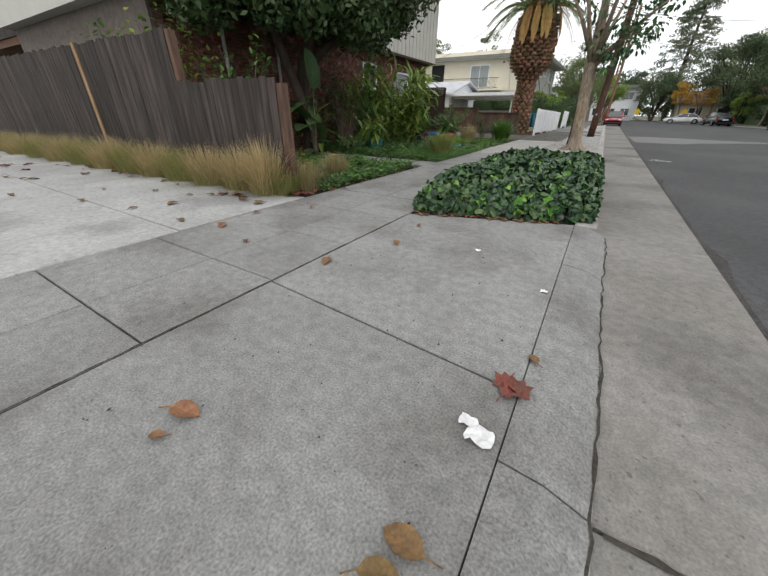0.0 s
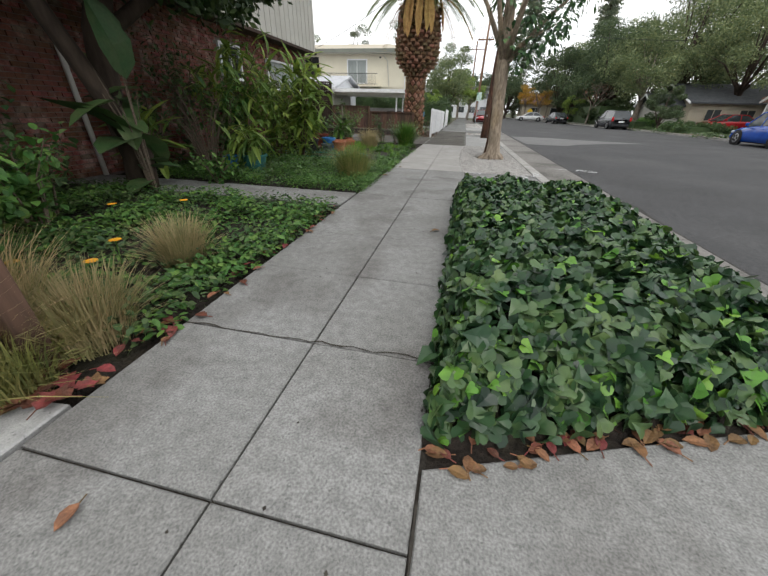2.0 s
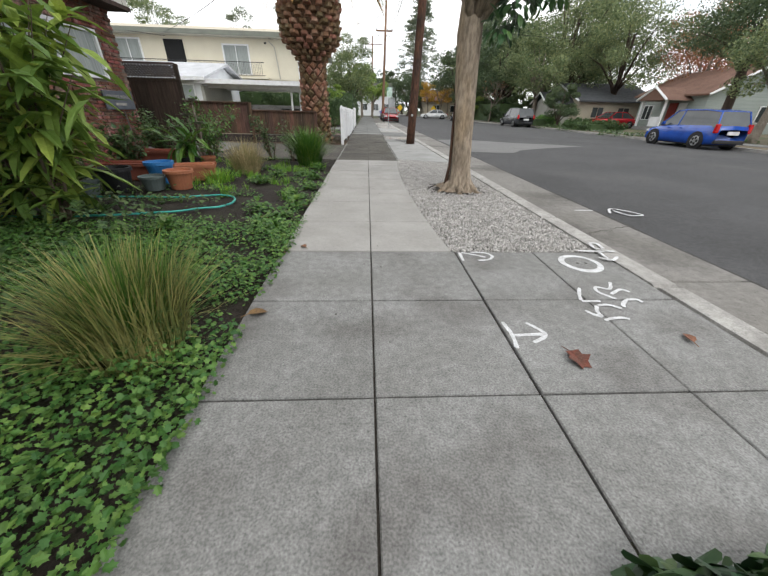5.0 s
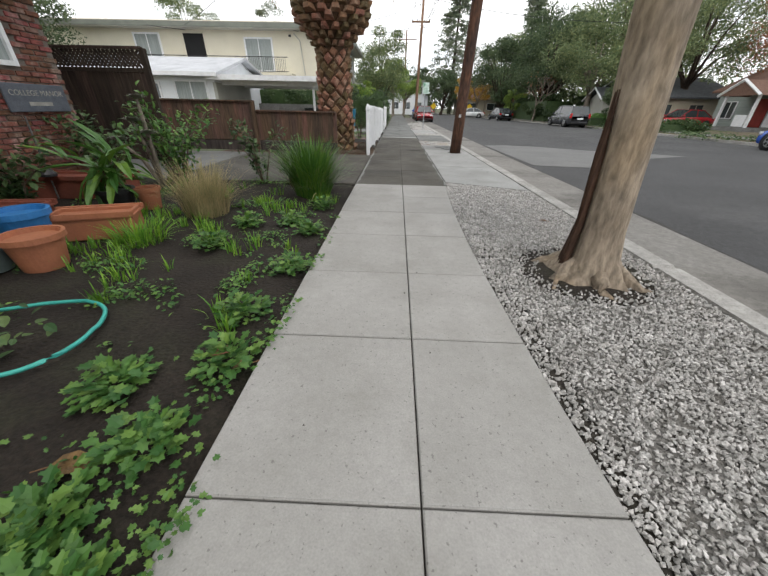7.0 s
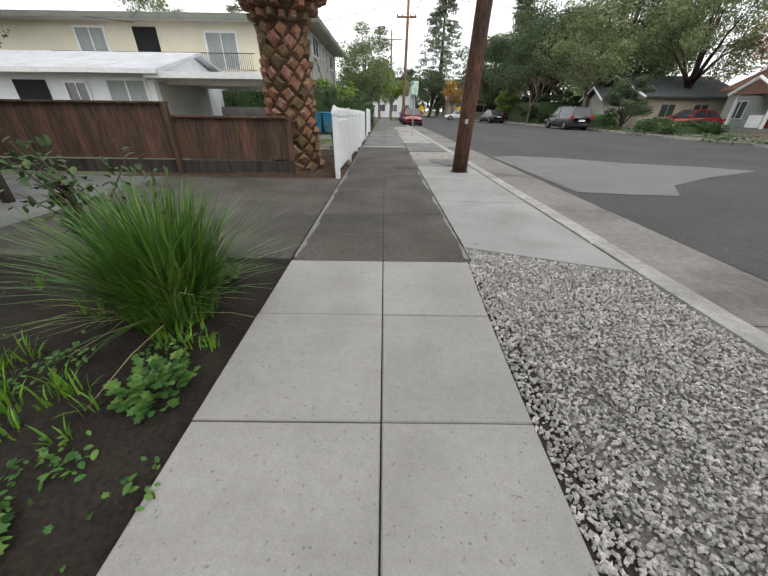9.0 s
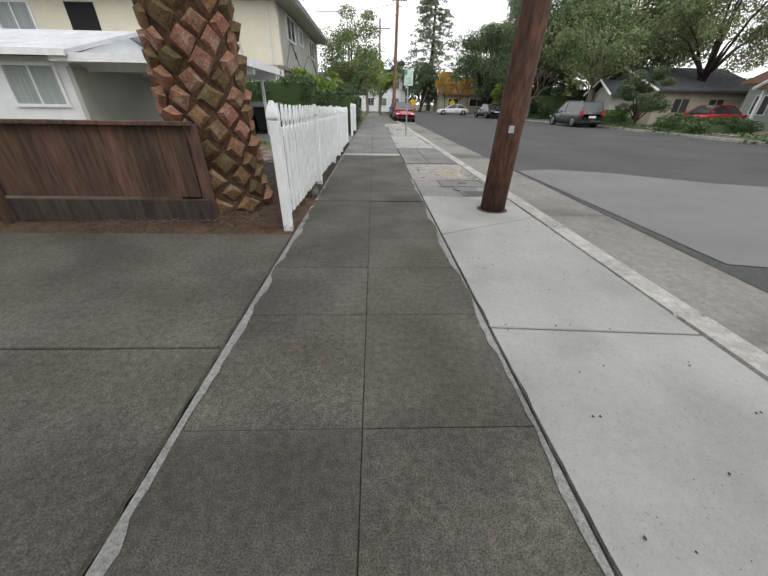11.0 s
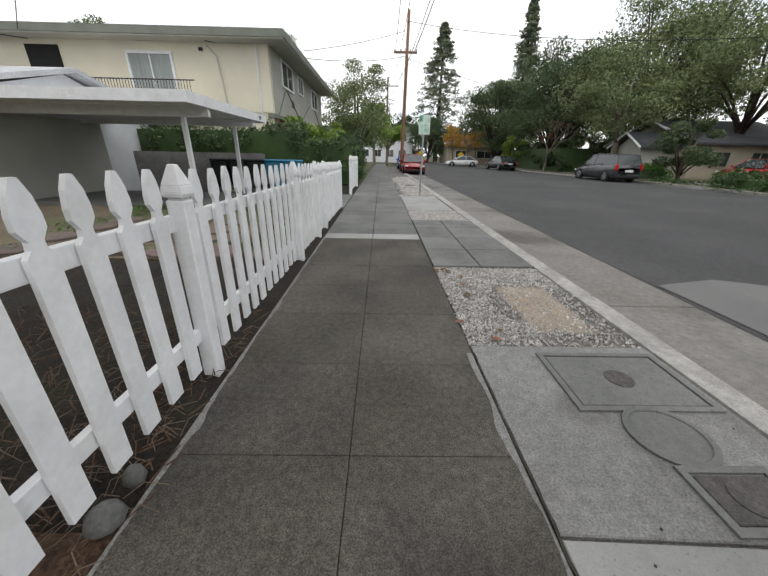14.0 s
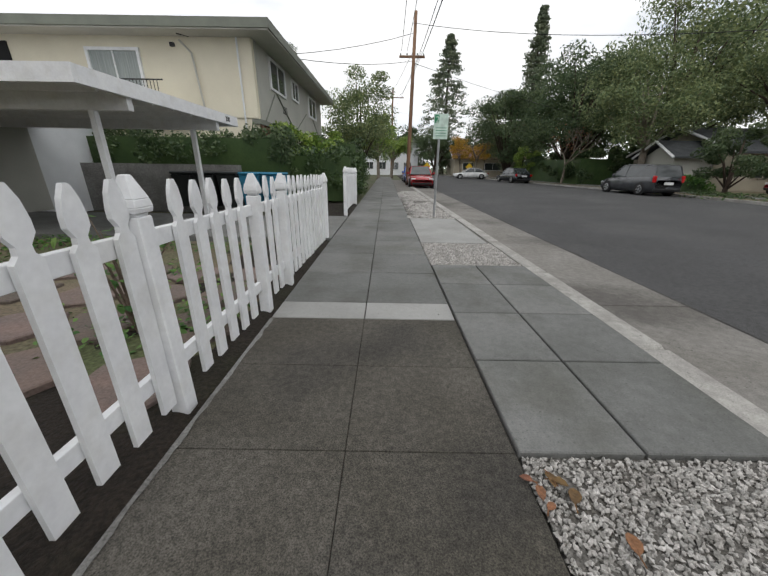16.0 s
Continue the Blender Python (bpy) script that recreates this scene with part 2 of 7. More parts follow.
    barkpale=mat("far pale bark", (0.22, 0.19, 0.155), (0.15, 0.125, 0.10), 3, 0.95, 0.4, 20, 0.3),
    split=mat("rotten split wood", (0.055, 0.032, 0.022), (0.10, 0.055, 0.035), 8, 0.95, 0.9, 40, 0.4, stretch=(1, 1, 0.2)),
    palmcore=mat("palm fibre", (0.055, 0.035, 0.022), (0.10, 0.055, 0.03), 9, 0.95, 0.9, 40, 0.5),
    palmscale=mat("palm leaf base", (0.26, 0.148, 0.08), (0.11, 0.06, 0.036), 6, 0.85, 0.8, 45, 0.4, vary=0.45, stain=(0.40, 0.30, 0.19), stain_scale=6, stain_amt=0.6),
    palmtan=mat("dry palm skirt", (0.48, 0.30, 0.11), (0.33, 0.19, 0.07), 5, 0.8, 0.3, 40, 0.3, vary=0.2),
    frond=leafmat("palm frond green", (0.098, 0.156, 0.039), (0.143, 0.182, 0.052)),
    ivy=leafmat("ivy leaf", (0.024, 0.064, 0.027), (0.046, 0.096, 0.03), 0.65, 0.35, 7, 0.06),
    ivylight=leafmat("young ivy leaf", (0.13, 0.30, 0.035), (0.09, 0.22, 0.03), 0.3, 0.4, 7, 0.15),
    weed=leafmat("green ground cover", (0.097, 0.206, 0.041), (0.059, 0.141, 0.028), 0.4, 0.55, 6),
    weeddk=leafmat("dull ground cover", (0.046, 0.102, 0.031), (0.076, 0.117, 0.041), 0.4, 0.6, 6),
    bright=leafmat("bright bulb leaf", (0.17, 0.33, 0.03), (0.10, 0.24, 0.03), 0.3),
    grassgreen=leafmat("green strap leaf", (0.056, 0.140, 0.024), (0.094, 0.187, 0.028), 0.35, 0.4),
    straw=leafmat("straw grass", (0.52, 0.41, 0.215), (0.40, 0.32, 0.16), 0.35, 0.7, 5, 0.25),
    strawgreen=leafmat("green straw grass", (0.208, 0.234, 0.072), (0.312, 0.286, 0.104), 0.35, 0.7, 5, 0.25),
    tan=leafmat("tan feather grass", (0.396, 0.324, 0.168), (0.276, 0.252, 0.120), 0.3, 0.7, 5, 0.25),
    treeleaf=leafmat("dark tree leaf", (0.035, 0.070, 0.022), (0.055, 0.095, 0.030), 0.4, 0.45, 2, 0.15),
    magnolia=leafmat("glossy street tree leaf", (0.036, 0.098, 0.036), (0.065, 0.143, 0.046), 0.4, 0.3, 4, 0.12),
    oak=leafmat("grey green oak leaf", (0.131, 0.178, 0.075), (0.187, 0.233, 0.102), 0.45, 0.55, 0.6, 0.2),
    darkoak=leafmat("deep green leaf", (0.053, 0.090, 0.038), (0.083, 0.120, 0.050), 0.4, 0.55, 0.5, 0.2),
    limeleaf=leafmat("yellow green leaf", (0.229, 0.334, 0.061), (0.157, 0.246, 0.053), 0.4, 0.5, 1, 0.25),
    yellow=leafmat("autumn yellow leaf", (0.50, 0.30, 0.03), (0.36, 0.24, 0.04), 0.35, 0.6, 1, 0.25),
    rust=leafmat("autumn rust leaf", (0.36, 0.13, 0.06), (0.28, 0.16, 0.08), 0.4, 0.6, 1, 0.25),
    fir=leafmat("conifer needles", (0.127, 0.166, 0.108), (0.176, 0.205, 0.127), 0.35, 0.6, 0.7, 0.15),
    twig=mat("bare twigs", (0.16, 0.12, 0.09), (0.11, 0.085, 0.065), 3, 0.9, 0.1, 30, 0.2),
    deadleaf=mat("dry fallen leaf", (0.22, 0.115, 0.05), (0.13, 0.07, 0.035), 20, 0.7, 0.3, 90, 0.25, vary=0.35),
    redleaf=mat("red fallen leaf", (0.176, 0.042, 0.031), (0.120, 0.048, 0.036), 20, 0.7, 0.3, 90, 0.25, vary=0.3),
    tissue=mat("white paper scrap", (0.75, 0.75, 0.75), None, 20, 0.9, 0.4, 60, 0.1),
    terracotta=mat("terracotta plastic", (0.34, 0.13, 0.065), (0.28, 0.105, 0.055), 5, 0.7, 0.1, 50, 0.08),
    bluepot=mat("blue plastic", (0.03, 0.17, 0.42), None, 5, 0.5, 0.05, 50, 0.06),
    tealpot=mat("turquoise plastic", (0.035, 0.16, 0.155), None, 5, 0.5, 0.05, 50, 0.06),
    greypot=mat("grey green plastic", (0.11, 0.14, 0.135), None, 5, 0.6, 0.05, 50, 0.08),
    redbox=mat("red brown planter", (0.19, 0.055, 0.033), (0.14, 0.045, 0.03), 4, 0.75, 0.1, 40, 0.12),
    hose=mat("turquoise hose", (0.05, 0.36, 0.30), (0.04, 0.30, 0.26), 9, 0.45, 0.05, 60, 0.08),
    slate=mat("blue grey slate plaque", (0.075, 0.085, 0.105), (0.10, 0.11, 0.13), 9, 0.6, 0.2, 60, 0.15),
    letters=mat("pale letters", (0.35, 0.34, 0.31), None, 9, 0.7, 0, 60, 0.05),
    darktext=mat("dark numerals", (0.03, 0.03, 0.03), None, 9, 0.6, 0, 60, 0.05),
    signgreen=mat("green sign print", (0.03, 0.28, 0.13), None, 9, 0.5, 0, 60, 0.05),
    signface=mat("pale green sign face", (0.60, 0.74, 0.66), None, 9, 0.5, 0, 60, 0.04),
    signyellow=mat("yellow warning sign", (0.75, 0.50, 0.02), None, 9, 0.5, 0, 60, 0.04),
    paver=mat("pink flagstone", (0.173, 0.129, 0.109), (0.135, 0.111, 0.099), 3, 0.9, 0.3, 50, 0.2, vary=0.2),
    bin_blue=mat("blue bin plastic", (0.03, 0.20, 0.33), None, 4, 0.5, 0.05, 50, 0.06),
    bin_dark=mat("dark bin plastic", (0.025, 0.03, 0.03), None, 4, 0.5, 0.05, 50, 0.06),
    carred=mat("red car paint", (0.35, 0.012, 0.018), None, 3, 0.2, 0, 30, 0.02, spec=0.8),
    carblue=mat("blue car paint", (0.01, 0.07, 0.38), None, 3, 0.2, 0, 30, 0.02, spec=0.8),
    cargrey=mat("charcoal car paint", (0.05, 0.054, 0.06), None, 3, 0.22, 0, 30, 0.02, spec=0.8),
    carblack=mat("black car paint", (0.012, 0.014, 0.018), None, 3, 0.2, 0, 30, 0.02, spec=0.8),
    carwhite=mat("white car paint", (0.72, 0.73, 0.74), None, 3, 0.25, 0, 30, 0.02, spec=0.7),
    lampred=mat("red lamp lens", (0.45, 0.01, 0.012), None, 3, 0.2, 0, 30, 0.02),
    lampclear=mat("clear lamp lens", (0.6, 0.62, 0.64), None, 3, 0.15, 0, 30, 0.02),
    doorred=mat("red door paint", (0.28, 0.04, 0.03), None, 3, 0.5, 0, 30, 0.05),
    petal=mat("orange yellow petal", (0.85, 0.42, 0.02), None, 9, 0.6, 0, 60, 0.05),
    pink=mat("pink petal", (0.6, 0.03, 0.08), None, 9, 0.6, 0, 60, 0.05),
    lichen=mat("succulent rosette leaf", (0.13, 0.19, 0.11), (0.17, 0.13, 0.13), 9, 0.5, 0, 60, 0.1, vary=0.2),
    wire=mat("black cable", (0.02, 0.02, 0.022), None, 9, 0.6, 0, 60, 0.05),
    rubble=mat("round stone", (0.072, 0.075, 0.072), (0.120, 0.120, 0.114), 9, 0.85, 0.3, 60, 0.2),
)


# ---- builders ----
class G:
    """Gathers vertices and faces for one mesh."""
    def __init__(self):
        self.v, self.f = [], []

    def add(self, verts, faces):
        o = len(self.v)
        self.v.extend(tuple(p) for p in verts)
        self.f.extend(tuple(i + o for i in q) for q in faces)
        return self

    def box(self, x0, x1, y0, y1, z0, z1, m=None):
        p = [Vector(q) for q in ((x0, y0, z0), (x1, y0, z0), (x1, y1, z0), (x0, y1, z0), (x0, y0, z1), (x1, y0, z1), (x1, y1, z1), (x0, y1, z1))]
        if m:
            p = [m @ q for q in p]
        return self.add(p, [(3, 2, 1, 0), (4, 5, 6, 7), (0, 1, 5, 4), (1, 2, 6, 5), (2, 3, 7, 6), (3, 0, 4, 7)])

    def prism(self, poly, z0, z1, cham=0.0, m=None):
        """An upright prism on a counter-clockwise outline, with a chamfered top."""
        n = len(poly)
        cx, cy = sum(p[0] for p in poly) / n, sum(p[1] for p in poly) / n
        v = [Vector((x, y, z0)) for x, y in poly] + [Vector((x, y, z1 - cham)) for x, y in poly]
        f = [tuple(range(n - 1, -1, -1))] + [(i, (i + 1) % n, n + (i + 1) % n, n + i) for i in range(n)]
        if cham:
            for x, y in poly:
                d = Vector((cx - x, cy - y))
                d = d.normalized() * cham * 1.4
                v.append(Vector((x + d.x, y + d.y, z1)))
            f += [(n + i, n + (i + 1) % n, 2 * n + (i + 1) % n, 2 * n + i) for i in range(n)]
            f.append(tuple(range(2 * n, 3 * n)))
        else:
            f.append(tuple(range(n, 2 * n)))
        if m:
            v = [m @ q for q in v]
        return self.add(v, f)

    def tube(self, pts, radii, n=8, jitter=0.0, cap=True):
        pts = [Vector(p) for p in pts]
        if isinstance(radii, (int, float)):
            radii = [radii] * len(pts)
        v, f = [], []
        for i, p in enumerate(pts):
            d = (pts[min(i + 1, len(pts) - 1)] - pts[max(i - 1, 0)]).normalized()
            a = d.cross(Vector((0, 1, 0)) if abs(d.y) < 0.9 else Vector((1, 0, 0))).normalized()
            b = d.cross(a)
            for k in range(n):
                t = 2 * math.pi * k / n
                r = radii[i] * (1 + R.uniform(-jitter, jitter))
                v.append(p + a * (r * math.cos(t)) + b * (r * math.sin(t)))
        for i in range(len(pts) - 1):
            for k in range(n):
                k2 = (k + 1) % n
                f.append((i * n + k, i * n + k2, (i + 1) * n + k2, (i + 1) * n + k))
        if cap:
            f += [tuple(range(n - 1, -1, -1)), tuple((len(pts) - 1) * n + k for k in range(n))]
        return self.add(v, f)

    def lathe(self, prof, n=24, m=None):
        v, f = [], []
        for r, z in prof:
            for k in range(n):
                t = 2 * math.pi * k / n
                q = Vector((r * math.cos(t), r * math.sin(t), z))
                v.append(m @ q if m else q)
        for i in range(len(prof) - 1):
            for k in range(n):
                k2 = (k + 1) % n
                f.append((i * n + k, i * n + k2, (i + 1) * n + k2, (i + 1) * n + k))
        f += [tuple(range(n - 1, -1, -1)), tuple((len(prof) - 1) * n + k for k in range(n))]
        return self.add(v, f)

    def mesh(self, name, material, smooth=False, bevel=0.0):
        me = bpy.data.meshes.new(name)
        me.from_pydata(self.v, [], self.f)
        if bevel:
            bm = bmesh.new()
            bm.from_mesh(me)
            bmesh.ops.bevel(bm, geom=bm.edges[:], offset=bevel, segments=1, affect="EDGES", clamp_overlap=True)
            bm.to_mesh(me)
            bm.free()
        if smooth:
            me.polygons.foreach_set("use_smooth", [True] * len(me.polygons))
        me.materials.append(M[material])
        me.update()
        return me

    def obj(self, name, material, parent=None, label="", smooth=False, bevel=0.0, world=False):
        ob = new(name, self.mesh(name, material, smooth, bevel))
        if parent:
            ob.parent = parent
            if world:
                p = parent.matrix_basis
                if parent.parent:
                    p = parent.parent.matrix_basis @ parent.matrix_parent_inverse @ p
                ob.matrix_parent_inverse = p.inverted()
        if label:
            ob["label"] = label
        return ob


def thing(name, x, y, z, label, category, rz=0, group="", kind=""):
    e = new(name)
    e.empty_display_size = 0.2
    e.matrix_basis = pose(x, y, z, 0, 0, rz)
    return tagged(e, label, category, group, kind)


def structure(name, g, material, label, category, **k):
    return tagged(g.obj(name, material, **k), label, category, kind="structure")


def piece(name, me, parent, m):
    """One piece on shared mesh data under a piece of the setting that stands at the origin."""
    ob = new(name, me)
    ob.parent = parent
    ob.matrix_basis = m
    return ob


def blades(centre, spread, n, height, lean, width, rnd, base=None):
    """Grass blades that rise from a clump and arch outwards."""
    g = G()
    for i in range(n):
        a = rnd.uniform(0, 2 * math.pi)
        r = spread * math.sqrt(rnd.random())
        x, y = centre[0] + r * math.cos(a), centre[1] + r * math.sin(a)
        a += rnd.uniform(-0.7, 0.7)
        h, ln, w = height * rnd.uniform(0.55, 1.1), lean * rnd.uniform(0.2, 1.2) * (0.35 + r / max(spread, 0.01)), width * rnd.uniform(0.6, 1.2)
        sx, sy = -math.sin(a) * w, math.cos(a) * w
        p = []
        for s, k in ((0, 1.0), (0.4, 0.9), (0.75, 0.65), (1, 0.06)):
            q = (x + math.cos(a) * ln * s * s, y + math.sin(a) * ln * s * s, centre[2] + h * (s - 0.28 * s * s * ln / max(h, 0.05)))
            p += [(q[0] - sx * k, q[1] - sy * k, q[2]), (q[0] + sx * k, q[1] + sy * k, q[2])]
        g.add(p, [(0, 1, 3, 2), (2, 3, 5, 4), (4, 5, 7, 6)])
    return g


OVAL = [(0, 0), (0.22, 0.2), (0.3, 0.5), (0.2, 0.8), (0, 1.0), (-0.2, 0.8), (-0.3, 0.5), (-0.22, 0.2)]
IVYL = [(0, 0.02), (0.2, -0.1), (0.42, -0.02), (0.56, 0.22), (0.4, 0.42), (0.24, 0.66), (0, 1.0), (-0.24, 0.66), (-0.4, 0.42), (-0.56, 0.22), (-0.42, -0.02), (-0.2, -0.1)]
LOBED = [(0, 0), (0.3, 0.1), (0.25, 0.35), (0.5, 0.5), (0.25, 0.7), (0.2, 1.0), (0, 0.85), (-0.2, 1.0), (-0.25, 0.7), (-0.5, 0.5), (-0.25, 0.35), (-0.3, 0.1)]
STRAP = [(0, 0), (0.09, 0.2), (0.11, 0.5), (0.08, 0.8), (0, 1.0), (-0.08, 0.8), (-0.11, 0.5), (-0.09, 0.2)]


def leaf(g, p, along, up, size, outline, fold=0.12, droop=0.15):
    """One leaf blade, folded along its midrib and drooping to its tip."""
    d = Vector(along).normalized()
    s = d.cross(Vector(up))
    s = s.normalized() if s.length > 1e-4 else Vector((1, 0, 0))
    u = s.cross(d)
    n = len(outline)
    v = [Vector(p) + d * (0.45 * size) - u * (size * droop * 0.2)]
    for a, b in outline:
        v.append(Vector(p) + d * (b * size) + s * (a * size) + u * (size * (fold * abs(a) * 2 - droop * b * b)))
    g.add(v, [(0, 1 + i, 1 + (i + 1) % n) for i in range(n)])


def rnd_dir(rnd, zmin=-1.0):
    while True:
        v = Vector((rnd.uniform(-1, 1), rnd.uniform(-1, 1), rnd.uniform(zmin, 1)))
        if 0.05 < v.length < 1:
            return v.normalized()


def cloud(clumps, per, size, rnd, flat=0.6):
    """Leaf quads gathered in clumps (x, y, z, radius), thicker towards each clump's skin."""
    g = G()
    v, f = g.v, g.f
    for cx, cy, cz, r in clumps:
        for i in range(per):
            d = rnd_dir(rnd)
            k = r * (1 - 0.5 * rnd.random() ** 1.5) * rnd.uniform(0.85, 1.12)
            c = Vector((cx + d.x * k, cy + d.y * k, cz + d.z * k * flat))
            a = rnd_dir(rnd)
            n = (d * 0.7 + rnd_dir(rnd)).normalized()
            b = n.cross(a)
            b = b.normalized() if b.length > 0.01 else Vector((1, 0, 0))
            a = b.cross(n)
            s = size * rnd.uniform(0.6, 1.3)
            o = len(v)
            v.extend((tuple(c - a * s), tuple(c + b * s * 0.45), tuple(c + a * s), tuple(c - b * s * 0.45)))
            f.append((o, o + 1, o + 2, o + 3))
    return g


def crown(x, y, z, rx, ry, rz, n, r, rnd):
    out = []
    for i in range(n):
        d = rnd_dir(rnd, -0.7)
        k = rnd.uniform(0.45, 1.0)
        out.append((x + d.x * rx * k, y + d.y * ry * k, z + d.z * rz * k, r * rnd.uniform(0.6, 1.25)))
    return out


def tree(name, x, y, h, r, material, bark, label, rnd, trunk=0.2, lean=0.0, per=120, size=0.16, n=26, clump=None, low=0.35, depth=1.0, flat=0.6, z0=0.0, category="tree"):
    """A tapered trunk with limbs under a ragged crown of leaf clumps."""
    t = thing(name, x, y, z0, label, category)
    g = G()
    hl = h * low
    top = (lean * 1.2, 0, h * 0.8)
    g.tube([(0, 0, -0.2), (0, 0, 0.15), (lean * 0.3, 0, hl * 0.5), (lean * 0.6, 0.05, hl), (lean, 0, (hl + h * 0.8) / 2), top], [trunk * 1.5, trunk * 1.1, trunk * 0.9, trunk * 0.8, trunk * 0.5, trunk * 0.15], 9, 0.1)
    cl = crown(lean, 0, (hl + h) / 2 + 0.05 * h, r, r * depth, (h - hl) / 2, n, clump or r * 0.33, rnd)
    for c in cl[::3]:
        s = Vector((lean * 0.6, 0.05, hl * rnd.uniform(0.85, 1.15)))
        e = Vector(c[:3])
        mid = (s + e) / 2 + Vector((0, 0, 0.12 * (e - s).length))
        g.tube([s, mid, e], [trunk * 0.42, trunk * 0.22, trunk * 0.06], 5, 0.08)
    g.obj("trunk", bark, t, smooth=True)
    cloud(cl, per, size, rnd, flat).obj("crown", material, t)
    return t


# ---- ground, road, kerbs ----
def kx(y):
    """The back edge of the kerb."""
    return -0.82 - 0.009 * max(0.0, y - 5)


def rx(y):
    """The edge of the asphalt."""
    return 0.25


def fx(y):
    """The face of the far kerb."""
    return 13.7 - 0.13 * max(0.0, y - 46)


ROAD = -0.09
structure("ground", G().add([(-600, -600, -0.22), (600, -600, -0.22), (600, 900, -0.22), (-600, 900, -0.22)], [(0, 1, 2, 3)]), "ground", "dull green and brown ground reaching the horizon", "ground")
g = G()
ys = [-40 + 0.5 * i for i in range(320)]
lv, rv = [], []
for i, y in enumerate(ys):
    j = 0.03 * noise.noise((y * 1.7, 0, 0)) + (0.10 * noise.noise((y * 0.8, 3, 0)) if 20 < y < 32 else 0)
    lv.append((rx(y) + j - 0.05, y, ROAD))
    rv.append((fx(y), y, ROAD + 0.02))
mid = [((a[0] + b[0]) / 2, a[1], ROAD + 0.07) for a, b in zip(lv, rv)]
n = len(ys)
g.add(lv + mid + rv, [(i, n + i, n + i + 1, i + 1) for i in range(n - 1)] + [(n + i, 2 * n + i, 2 * n + i + 1, n + i + 1) for i in range(n - 1)])
road = structure("road", g, "asphalt", "dark grey worn asphalt street", "road", smooth=True)
g = G()
for a, b in zip(ys[40:150], ys[41:151]):
    w0, w1 = (0.04 + 0.14 * max(0, noise.noise((q * 0.9, 8, 0))) for q in (a, b))
    g.add([(rx(a) - 0.07, a, ROAD + 0.006), (rx(a) + w0, a, ROAD + 0.006), (rx(b) + w1, b, ROAD + 0.006), (rx(b) - 0.07, b, ROAD + 0.006)], [(0, 1, 2, 3)])
structure("road_edge", g, "tar", "crumbled black asphalt edge beside the gutter", "road edge")
g = G()
pp = [(0.45, 20.9), (1.3, 20.7), (2.1, 20.6), (2.7, 21.5), (4.2, 22.4), (6.2, 23.3), (5.4, 23.9), (3.8, 24.6), (2.4, 25.7), (1.2, 26.2), (0.35, 26.0)]


def rz_road(x, y):
    a, b = rx(y), fx(y)
    m = (a + b) / 2
    return ROAD + 0.07 * (x - a) / (m - a) if x < m else ROAD + 0.07 - 0.05 * (x - m) / (b - m)


g.add([(x, y, rz_road(x, y) + 0.008) for x, y in pp], [tuple(range(len(pp)))])
structure("road_patch", g, "patch", "lighter grey asphalt repair patch in the street", "road patch")

# gutter pans and kerb stones
gutter = structure("gutter", G().box(-0.85, 0.22, -40, 90, -0.24, -0.125), "joint", "grey concrete gutter pans beside the asphalt", "gutter")
y = -9.5
while y < 60:
    y1 = y + (2.9 if y < 30 else 5)
    if y < 4.7 < y1:
        y1 = 5.1
    g = G().prism([(kx(y + .1) + 0.19 if y > 4.9 else -0.53, y + 0.006), (rx(y) + 0.0, y + 0.006), (rx(y1) + 0.0, y1 - 0.006), (kx(y1) + 0.19 if y > 4.9 else -0.53, y1 - 0.006)], -0.2, -0.078 + R.uniform(-.003, .003), 0.008)
    g.obj("gutter_pan", "gutter", gutter)
    y = y1
kerb = structure("kerb", G().box(-0.80, -0.76, -40, -9, -0.24, -0.03), "joint", "worn concrete kerb with a lowered driveway entry", "kerb")
y = -9.0
while y < 62:
    y1 = y + (1.85 if y < 30 else 4)
    if y < 4.6 and y1 > 4.6:
        y1 = 5.1
    g = G()
    if y1 <= 5.15:
        g.add([(-0.82, y + .004, -.2), (-0.53, y + .004, -.2), (-0.53, y1 - .004, -.2), (-0.82, y1 - .004, -.2), (-0.82, y + .004, 0), (-0.53, y + .004, -.07), (-0.53, y1 - .004, -.07), (-0.82, y1 - .004, 0), (-0.68, y + .004, -.012), (-0.68, y1 - .004, -.012)],
              [(4, 8, 9, 7), (8, 5, 6, 9), (0, 1, 5, 8, 4), (3, 7, 9, 6, 2), (1, 2, 6, 5), (0, 4, 7, 3)])
        g.obj("kerb_stone", "conc_old", kerb)
    else:
        a, b = kx(y), kx(y1)
        g.prism([(a, y + .004), (a + 0.2, y + .004), (b + 0.2, y1 - .004), (b, y1 - .004)], -0.2, 0.012 + R.uniform(-.004, .004), 0.022)
        g.obj("kerb_stone", "kerb", kerb)
    y = y1

# sidewalk slabs
walkway = structure("sidewalk", G().box(-3.94, -2.30, -12, 75, -0.2, -0.022), "joint", "concrete sidewalk of old grey, new light and mildewed dark slabs", "sidewalk")


def slab(par, material, x0, x1, y0, y1, z=0.0, gap=0.005, name="slab", sk=0.0, cham=0.006):
    d = R.uniform(-0.0025, 0.0025)
    g = G().prism([(x0 + gap, y0 + gap), (x1 - gap, y0 + gap + sk), (x1 - gap, y1 - gap + sk), (x0 + gap, y1 - gap)], -0.14 + z, z + d, cham)
    return g.obj(name, material, par)


